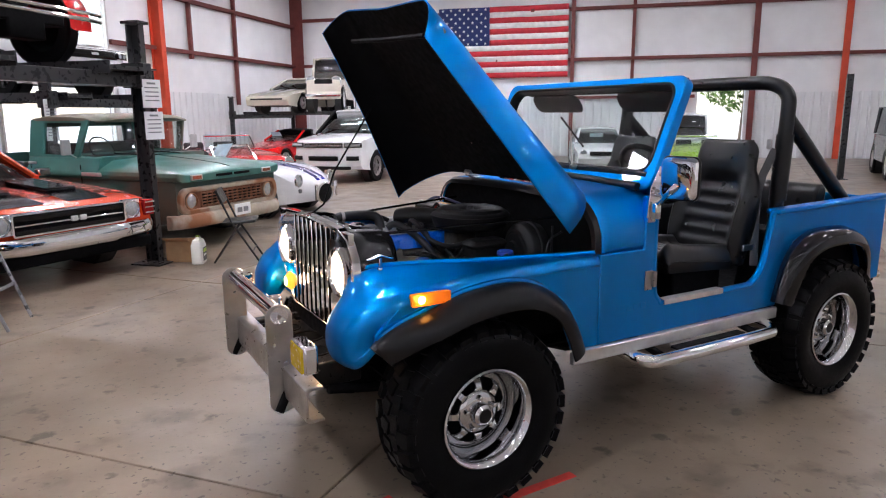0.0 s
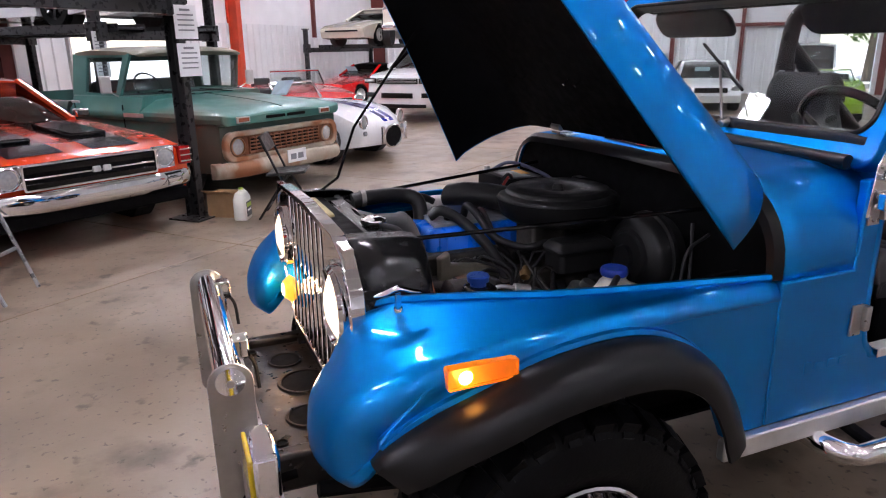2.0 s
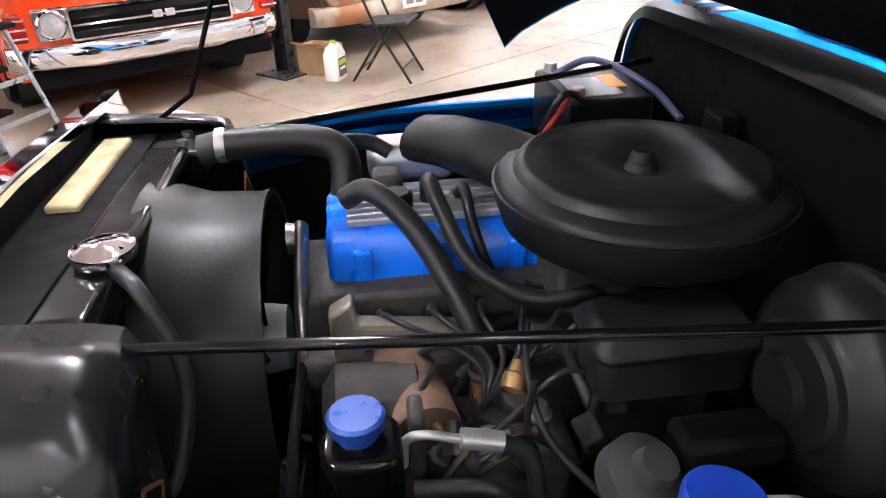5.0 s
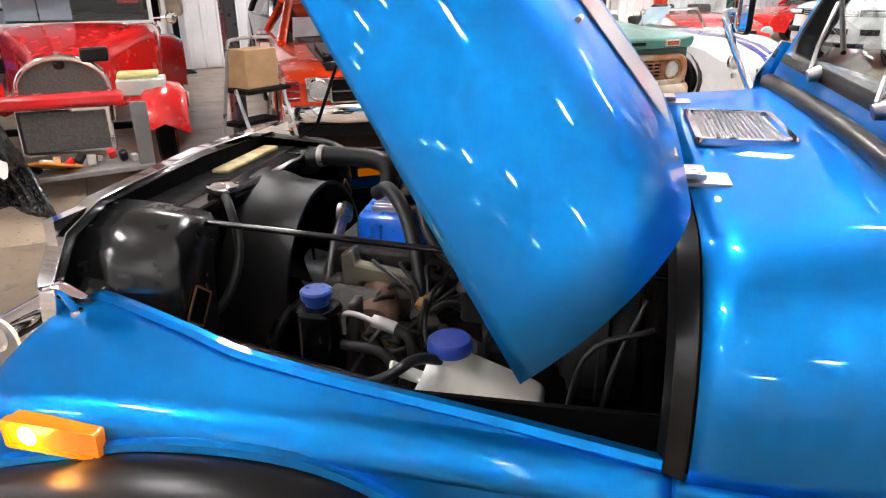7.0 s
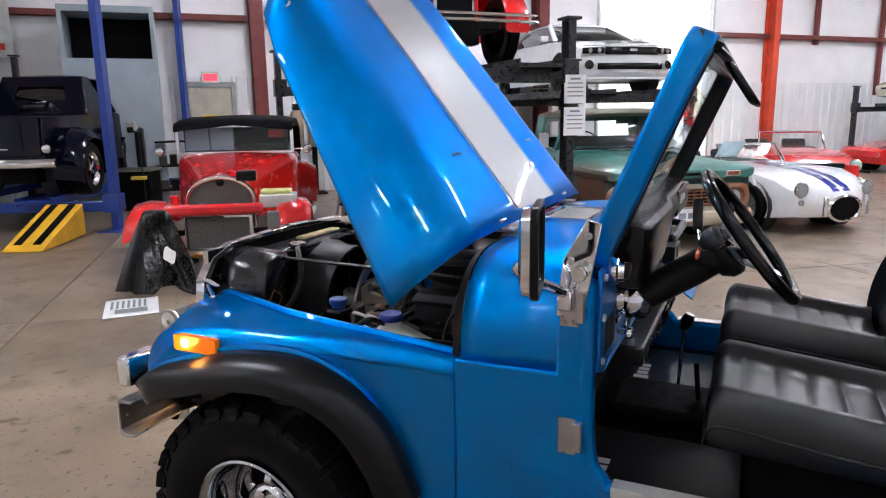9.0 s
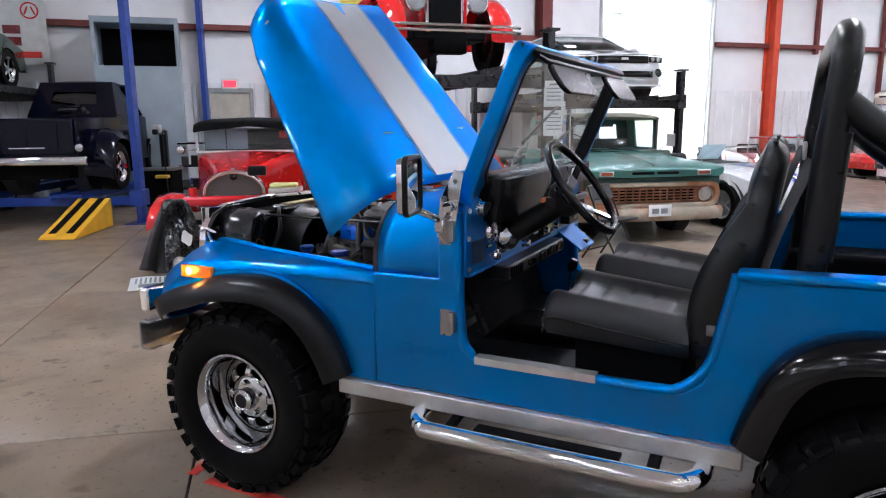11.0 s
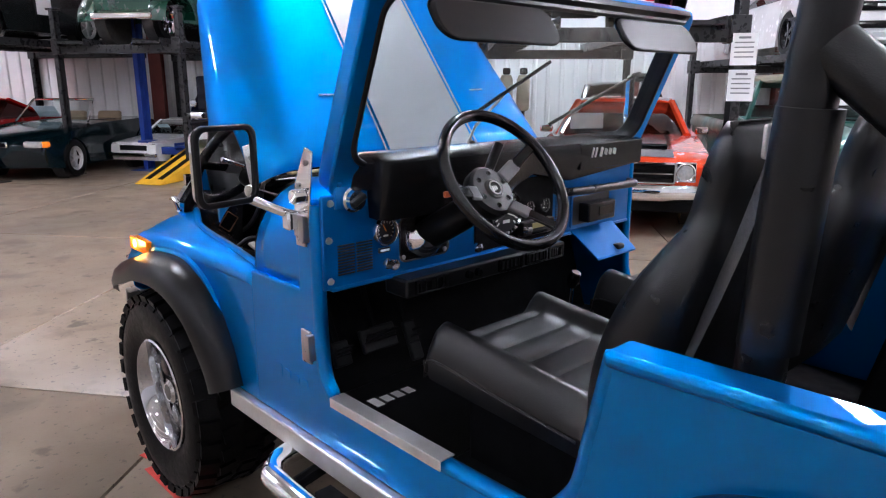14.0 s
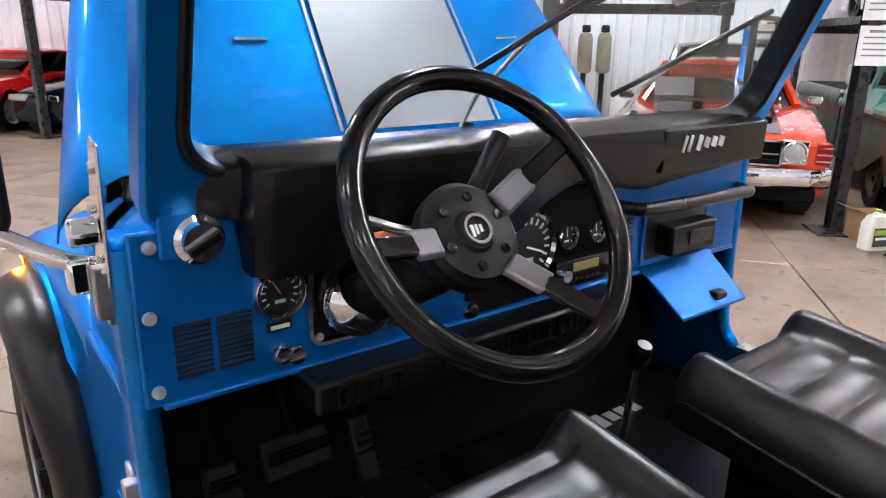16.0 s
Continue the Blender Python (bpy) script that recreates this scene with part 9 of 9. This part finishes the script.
for x, y in ((3.62, -27.52), (4.10, -25.86)):
    rp = thing("ramp", "worn yellow steel drive-on ramp with black tread", "ramp", BM @ pose(x, y, 0, 0, 0, -17), group="lift ramps")
    bm = B()
    prism(bm, [(0, 0.02), (1.25, 0.005), (1.25, 0.02), (0, 0.46)], "y", -0.25, 0.25)
    part("ramp_body", bm, M_RAMP, rp, bevel=0.01)
    for k in (-0.12, 0.12):
        bm = B()
        rings(bm, [[(x, yy, 0.462 - 0.352 * x + 0.002) for x, yy in ((0.03, k - 0.05), (1.1, k - 0.05), (1.1, k + 0.05), (0.03, k + 0.05))], [(x, yy, 0.462 - 0.352 * x + 0.008) for x, yy in ((0.03, k - 0.05), (1.1, k - 0.05), (1.1, k + 0.05), (0.03, k + 0.05))]])
        part("tread_strip", bm, M_BLACKM, rp)


# ---- flag ----
fl = thing("flag", "large flag with red and white stripes and starred blue field", "flag", BM @ pose(6.33, -0.20, 2.97))
FW, FH = 4.97, 2.61
M_FRED, M_FWHITE, M_FBLUE = surf("flag_red", (0.55, 0.03, 0.045), 0.8, bump=0.2, bscale=300), surf("flag_white", (0.78, 0.78, 0.76), 0.8, bump=0.2, bscale=300), surf("flag_blue", (0.02, 0.035, 0.14), 0.8)


def wave(x, z):
    return 0.03 * math.sin(3.1 * x + 1.2 * z) + 0.015 * math.sin(7 * x - 2 * z)


for k in range(13):
    z0, z1 = FH * (12 - k) / 13, FH * (13 - k) / 13
    x0 = FW * 0.4 if k < 7 else 0.0
    bm = B()
    sheet(bm, lambda u, v: (x0 + (FW - x0) * u, wave(x0 + (FW - x0) * u, z0 + (z1 - z0) * v), z0 + (z1 - z0) * v), 24, 2)
    part("stripe", bm, M_FRED if k % 2 == 0 else M_FWHITE, fl, solid=0.004)
bm = B()
sheet(bm, lambda u, v: (FW * 0.4 * u, wave(FW * 0.4 * u, FH * (6 + 7 * v) / 13), FH * (6 + 7 * v) / 13), 12, 8)
part("canton", bm, M_FBLUE, fl, solid=0.004)
for r in range(9):
    for c in range(6 - r % 2):
        x, z = FW * 0.4 * (c + 0.5 + 0.5 * (r % 2)) / 6, FH * (6 + 7 * (r + 0.5) / 9) / 13
        bm = B()
        pts = [((0.062 if i % 2 == 0 else 0.026) * math.sin(math.pi * i / 5), (0.062 if i % 2 == 0 else 0.026) * math.cos(math.pi * i / 5)) for i in range(10)]
        prism(bm, [(x + a, z + b) for a, b in pts], "y", wave(x, z) - 0.006, wave(x, z) - 0.010)
        part("star", bm, M_FWHITE, fl)

# ---- things by the lift post ----
def notice(m, w=0.24, h=0.30, bars=5, label="white printed sheet fixed to the post"):
    n = thing("notice", label, "notice", m, group="printed notices")
    bm = B()
    box(bm, (0, 0, 0), (0.004, w, h))
    part("sheet", bm, M_PAPER, n)
    for k in range(bars):
        bm = B()
        box(bm, (0.004, 0.0, h * 0.36 - h * 0.15 * k), (0.002, w * (0.45 if k == 0 else 0.72), 0.012 if k else 0.02))
        part("print_bar", bm, M_INK, n)


for z in (1.88, 1.54):
    notice(BM @ pose(8.52, -20.24, z, 0, 0, -14))
for x, y in ((4.75, -31.6), (5.08, -18.12), (4.72, -5.6)):
    for z in (1.75, 1.43):
        notice(BM @ pose(x, y, z, 0, 0, 0))

cb = thing("cardboard_box", "open brown cardboard box on the floor", "box", BM @ pose(8.62, -20.05, 0, 0, 0, 12))
M_CARD = surf("cardboard", (0.36, 0.22, 0.11), 0.8, 0, 0.12, 12, 0.05)
for c, s in (((0, 0, 0.006), (0.30, 0.24, 0.01)), ((0.15, 0, 0.12), (0.006, 0.24, 0.24)), ((-0.15, 0, 0.12), (0.006, 0.24, 0.24)), ((0, 0.12, 0.12), (0.30, 0.006, 0.24)), ((0, -0.12, 0.12), (0.30, 0.006, 0.24))):
    sub("panel", c, s, M_CARD, cb, 0)
sub("flap", (0.0, -0.18, 0.27), (0.28, 0.12, 0.005), M_CARD, cb, 0, Euler((radians(-25), 0, 0)).to_matrix())
jug = thing("jug", "translucent white plastic jug with green and black label", "jug", BM @ pose(8.88, -20.14, 0, 0, 0, 20))
bm = B()
rings(bm, [[(x * k, y * k, z) for x, y in rounded(-0.065, -0.10, 0.065, 0.10, 0.03)] for z, k in ((0.0, 0.94), (0.01, 1.0), (0.21, 1.0), (0.27, 0.7), (0.285, 0.35), (0.30, 0.3))])
part("bottle", bm, M_WHITEPL, jug, bevel=0.004)
bm = B()
tube(bm, [(0, 0.05, 0.28), (0, 0.09, 0.27), (0, 0.10, 0.22)], 0.016, 8, 4)
part("handle", bm, M_WHITEPL, jug)
disc("cap", (0, 0, 0.298), [(0.022, 0), (0.022, 0.022), (0, 0.022)], surf("lime_cap", (0.35, 0.5, 0.05), 0.5), (0, 0, 0), 14, parent=jug)
lb = sub("label", (0.067, 0, 0.11), (0.003, 0.14, 0.15), surf("label_dark", (0.05, 0.06, 0.06), 0.5), jug, 0)
sub("label_band", (0.0695, 0, 0.15), (0.002, 0.13, 0.04), surf("label_green", (0.35, 0.5, 0.05), 0.5), lb, 0)
sub("label_bar", (0.0695, 0, 0.10), (0.002, 0.10, 0.02), M_PAPER, lb, 0)

ch = thing("folding_chair", "black metal folding chair standing open", "chair", BM @ pose(9.2, -19.85, 0, 0, 0, 205))
M_CHAIR = surf("chair_black", (0.015, 0.015, 0.016), 0.4, 0.3)
for sy in (-0.21, 0.21):
    bm = B()
    tube(bm, [(-0.26, sy, 0.0), (0.02, sy, 0.46), (0.17, sy, 0.82)], 0.012, 8)
    part("front_leg", bm, M_CHAIR, ch)
    bm = B()
    tube(bm, [(0.24, sy * 0.9, 0.0), (-0.06, sy * 0.9, 0.44)], 0.012, 8)
    part("rear_leg", bm, M_CHAIR, ch)
for a, b in (((-0.19, -0.21, 0.115), (-0.19, 0.21, 0.115)), ((0.17, -0.19, 0.10), (0.17, 0.19, 0.10))):
    bm = B()
    tube(bm, [a, b], 0.009, 8)
    part("stretcher", bm, M_CHAIR, ch)
sub("seat", (-0.05, 0, 0.455), (0.38, 0.40, 0.03), M_CHAIR, ch, 0.012, Euler((0, radians(4), 0)).to_matrix())
sub("backrest", (0.145, 0, 0.75), (0.025, 0.44, 0.17), M_CHAIR, ch, 0.015, Euler((0, radians(22), 0)).to_matrix())

# step ladder with a carton on it
sl = thing("step_ladder", "folding step ladder with grey frame and black treads", "ladder", Matrix.Translation((-2.16, 3.36, 0)) @ pose(0, 0, 0, 0, 0, -22))
M_FRAME = surf("ladder_grey", (0.32, 0.33, 0.34), 0.35, 0.7)
for sy in (-0.22, 0.22):
    for nm, pts in (("front_rail", [(-0.05, sy, 0.86), (-0.28, sy, 0.0)]), ("rear_rail", [(0.05, sy, 0.82), (0.34, sy * 0.9, 0.0)])):
        bm = B()
        tube(bm, pts, 0.014, 8)
        part(nm, bm, M_FRAME, sl)
bm = B()
tube(bm, [(-0.05, -0.22, 0.84), (0.0, -0.21, 1.12), (0.0, -0.15, 1.17), (0.0, 0.15, 1.17), (0.0, 0.21, 1.12), (-0.05, 0.22, 0.84)], 0.013, 8, 3)
part("hand_loop", bm, M_FRAME, sl)
for x, z, w in ((-0.19, 0.27, 0.2), (-0.12, 0.54, 0.2), (0.0, 0.80, 0.28)):
    sub("tread", (x + 0.04, 0, z), (w, 0.42, 0.03), M_BLACKM, sl, 0.008)
for z in (0.3, 0.5):
    sub("rear_brace", (0.05 + 0.29 * (0.82 - z) / 0.82, 0, z), (0.012, 0.40, 0.03), M_FRAME, sl, 0.003)
bm = B()
box(bm, (0, 0, 0.14), (0.22, 0.30, 0.28))
one("carton", bm, M_CARD, "closed brown cardboard carton on the step ladder", "box", m=Matrix.Translation((-2.16, 3.36, 0.817)) @ pose(0, 0, 0, 0, 0, -22), bevel=0.004)

# red tape marks and the printed sheet on the floor
M_TAPE = surf("red_tape", (0.62, 0.045, 0.03), 0.55, 0, 0.15, 12, 0.1)
for p, q in (((-0.20, -0.835), (0.48, -0.815)), ((-0.30, -0.83), (-0.36, -0.55))):
    bm = B()
    a, b = Vector((*p, 0.0015)), Vector((*q, 0.0015))
    n = (b - a).normalized().cross(Vector((0, 0, 1))) * 0.025
    rings(bm, [[a + n, b + n, b - n, a - n], [v + Vector((0, 0, 0.0015)) for v in (a + n, b + n, b - n, a - n)]])
    one("tape_strip", bm, M_TAPE, "strip of red floor tape", "tape")
pp = thing("paper_sheet", "white printed paper sheet lying on the floor", "paper", Matrix.Translation((-3.60, 1.80, 0.002)) @ pose(0, 0, 0, 0, 0, 48))
bm = B()
sheet(bm, lambda u, v: (-0.22 + 0.44 * u, -0.30 + 0.60 * v, 0.004 + 0.006 * math.sin(6 * u) * v), 8, 8)
part("sheet", bm, M_PAPER, pp, solid=0.001)
for k in range(7):
    sub("print_bar", (-0.16 + 0.045 * k, 0.08, 0.012), (0.02, 0.26, 0.001), M_INK, pp, 0)
sub("print_block", (0.0, -0.15, 0.012), (0.26, 0.14, 0.001), M_INK, pp, 0)

# ---- along the exit wall ----
bo = thing("parts_cabinet", "tall pale blue-grey workshop booth with an open dark window", "booth", BM @ pose(0.62, -25.3, 0))
M_BOOTH = surf("booth_grey", (0.30, 0.36, 0.40), 0.5, 0.1, 0.1, 2.0)
for c, s, nm in (((0, 0, 1.35), (1.0, 1.55, 2.7), "cabinet_body"), ((0.0, 0, 3.55), (1.0, 1.55, 0.12), "top"), ((0.0, -0.74, 3.1), (1.0, 0.07, 0.9), "side"), ((0.0, 0.74, 3.1), (1.0, 0.07, 0.9), "side"), ((-0.45, 0, 3.1), (0.06, 1.45, 0.85), "back")):
    sub(nm, c, s, M_BOOTH if nm != "back" else M_BLACKM, bo, 0.01)
ps = thing("poster", "tall faded poster with red round mark and red car shapes", "poster", BM @ pose(0.20, -27.4, 0))
sub("sheet", (0, 0, 3.4), (0.01, 0.9, 1.3), surf("poster_white", (0.62, 0.62, 0.60), 0.6), ps, 0)
disc("round_mark", (0.008, 0.18, 3.78), [(0.13, 0.0), (0.13, 0.004), (0.16, 0.004), (0.16, 0.0)], P_RED, (0, 90, 0), 24, parent=ps)
for y in (0.12, 0.24):
    sub("mark_bar", (0.01, y, 3.78), (0.004, 0.03, 0.16), P_RED, ps, 0, Euler((0.4 if y > 0.2 else -0.4, 0, 0)).to_matrix())
for z in (2.95, 3.2, 3.42):
    sub("picture_patch", (0.008, -0.16, z), (0.004, 0.3, 0.16), P_MAROON, ps, 0)
sub("red_band", (0.008, 0.12, 2.95), (0.004, 0.4, 0.12), P_RED, ps, 0)
yp = thing("poster", "bright yellow square poster on the wall", "poster", BM @ pose(0.20, -20.75, 4.05))
sub("sheet", (0, 0, 0), (0.01, 0.75, 0.75), surf("poster_yellow", (0.70, 0.62, 0.10), 0.6), yp, 0)
M_CAN = surf("dull_can", (0.26, 0.22, 0.16), 0.5, 0.0, 0.3, 5)
for k in range(2):
    tk = thing("tank", "tall dull tan fuel can on a black stand", "tank", BM @ pose(0.42, -21.96 + 0.36 * k, 0), group="tanks on stands")
    sub("stand", (0, 0, 0.75), (0.1, 0.1, 1.5), M_BLACKM, tk, 0.01)
    sub("base", (0, 0, 0.02), (0.5, 0.4, 0.03), M_BLACKM, tk, 0.005)
    disc("canister", (0.1, 0, 1.0), [(0, 0.75), (0.1, 0.74), (0.14, 0.65), (0.14, 0.05), (0.1, 0)], M_CAN, (0, 0, 0), 18, parent=tk)
    sub("head", (0.1, 0, 1.82), (0.14, 0.16, 0.14), M_BLACKP, tk, 0.03)
hv = thing("parts_shelf", "dark rack of workshop parts against the wall", "rack", BM @ pose(1.0, -24.3, 0))
for z in (0.3, 0.75, 1.2):
    sub("shelf", (0, 0, z), (0.5, 0.8, 0.03), M_BLACKM, hv, 0)
for y in (-0.38, 0.38):
    sub("upright", (0, y, 0.65), (0.05, 0.05, 1.3), M_BLACKM, hv, 0)
for k in range(8):
    sub("part_box", (0.05, -0.28 + 0.18 * (k % 4), 0.40 + 0.45 * (k // 4)), (0.25, 0.13, 0.16 + 0.03 * (k % 3)), (M_CAST, M_BLACKP, M_ALU, M_CARD)[k % 4], hv, 0.01)

mc = thing("workshop_machine", "dark workshop machine with upright column and yellow foot plate", "machine", BM @ pose(1.42, -25.02, 0, 0, 0, -17))
sub("base_cabinet", (0, 0, 0.36), (0.55, 0.62, 0.70), M_BLACKM, mc, 0.03)
sub("work_top", (0, 0, 0.73), (0.60, 0.68, 0.05), M_STEEL, mc, 0.01)
sub("column", (-0.20, 0.02, 1.10), (0.12, 0.14, 0.74), M_BLACKP, mc, 0.02)
sub("arm", (0.02, 0.02, 1.44), (0.46, 0.10, 0.10), M_BLACKP, mc, 0.02)
sub("head", (0.10, 0.02, 1.50), (0.16, 0.16, 0.16), M_ALU, mc, 0.03, segs=3)
sub("foot_plate", (0.34, 0.14, 0.60), (0.16, 0.24, 0.06), surf("yellow_plate", (0.60, 0.44, 0.05), 0.5), mc, 0.015)
bm = B()
tube(bm, [(0.16, 0.14, 1.46), (0.26, 0.18, 1.10), (0.30, 0.20, 0.70), (0.36, 0.24, 0.06)], 0.012, 8, 5)
part("air_hose", bm, M_HOSE, mc)

# ---- far right ----
tc = thing("tool_cabinet", "red steel roller tool cabinet", "cabinet", BM @ pose(22.6, -9.4, 0, 0, 0, -20))
sub("body", (0, 0, 0.85), (0.6, 1.3, 1.5), P_RED, tc, 0.015)
for k in range(6):
    d = sub("drawer", (-0.305, 0, 0.30 + 0.21 * k), (0.02, 1.2, 0.18), P_RED, tc, 0.006)
    sub("drawer_pull", (-0.325, 0, 0.36 + 0.21 * k), (0.02, 1.0, 0.02), M_ALU, d, 0.004)
for sy in (-0.5, 0.5):
    disc("caster", (0, sy, 0.06), [(0, 0.02), (0.06, 0.02), (0.06, -0.02), (0, -0.02)], M_RUBBER, (90, 0, 0), 12, parent=tc)
for x, y, h in ((18.6, -8.2, 2.5), (20.6, -7.6, 2.3), (23.2, -12.0, 2.5)):
    pt = thing("lift_post", "black steel lift post", "car lift", BM @ pose(x, y, 0), group="lift posts")
    sub("post", (0, 0, h / 2), (0.14, 0.12, h), M_LIFTBLACK, pt, 0.01)
    sub("foot", (0, 0, 0.01), (0.3, 0.3, 0.016), M_LIFTBLACK, pt, 0.004)

# ---- trees outside the doors ----
M_LEAF = surf("leaves", (0.09, 0.16, 0.03), 0.6, 0, 0.35, 3.0)
M_BARK = surf("bark", (0.10, 0.075, 0.05), 0.9, 0, 0.3, 12.0, bump=0.5)


def tree(m, h, seed):
    rnd = random.Random(seed)
    t = thing("tree", "leafy green broadleaf tree in sunlight", "tree", m, group="trees outside")
    bm = B()
    tube(bm, [(0, 0, 0), (0.1, 0, h * 0.3), (0.0, 0.1, h * 0.6), (0.1, 0, h * 0.85)], [0.22, 0.17, 0.1, 0.04], 8)
    for k in range(6):
        a = k * 1.1
        z = h * (0.3 + 0.08 * k)
        tube(bm, [(0, 0, z), (math.cos(a) * h * 0.14, math.sin(a) * h * 0.14, z + h * 0.1), (math.cos(a) * h * 0.24, math.sin(a) * h * 0.24, z + h * 0.16)], [0.08, 0.05, 0.02], 6)
    part("trunk", bm, M_BARK, t)
    verts, faces = [], []
    for k in range(5200):
        while True:
            p = Vector((rnd.uniform(-1, 1), rnd.uniform(-1, 1), rnd.uniform(-1, 1)))
            if p.length < 1 and noise.noise(p * 2.3 + Vector((seed, 0, 0))) > -0.12:
                break
        c = Vector((p.x * h * 0.36, p.y * h * 0.36, h * 0.62 + p.z * h * 0.40))
        a, b = Vector((rnd.gauss(0, 1), rnd.gauss(0, 1), rnd.gauss(0, 1))).normalized(), Vector((rnd.gauss(0, 1), rnd.gauss(0, 1), rnd.gauss(0, 1))).normalized()
        s = rnd.uniform(0.10, 0.20)
        i = len(verts)
        verts += [c - a * s, c + b * s * 0.6, c + a * s, c - b * s * 0.6]
        faces.append((i, i + 1, i + 2, i + 3))
    me = bpy.data.meshes.new("crown")
    me.from_pydata([tuple(v) for v in verts], [], faces)
    me.materials.append(M_LEAF)
    ob = new("crown", me)
    ob.parent = t
    tagged(ob, kind="stuff")


for i, (x, y, h) in enumerate(((-16, -9, 9), (-19, -14, 11), (-15, -19, 8), (-22, -4, 12), (11, 14, 9), (15.5, 16, 11), (19.5, 13, 8), (24, 18, 12))):
    tree(BM @ pose(x, y, -0.21), h, i + 3)
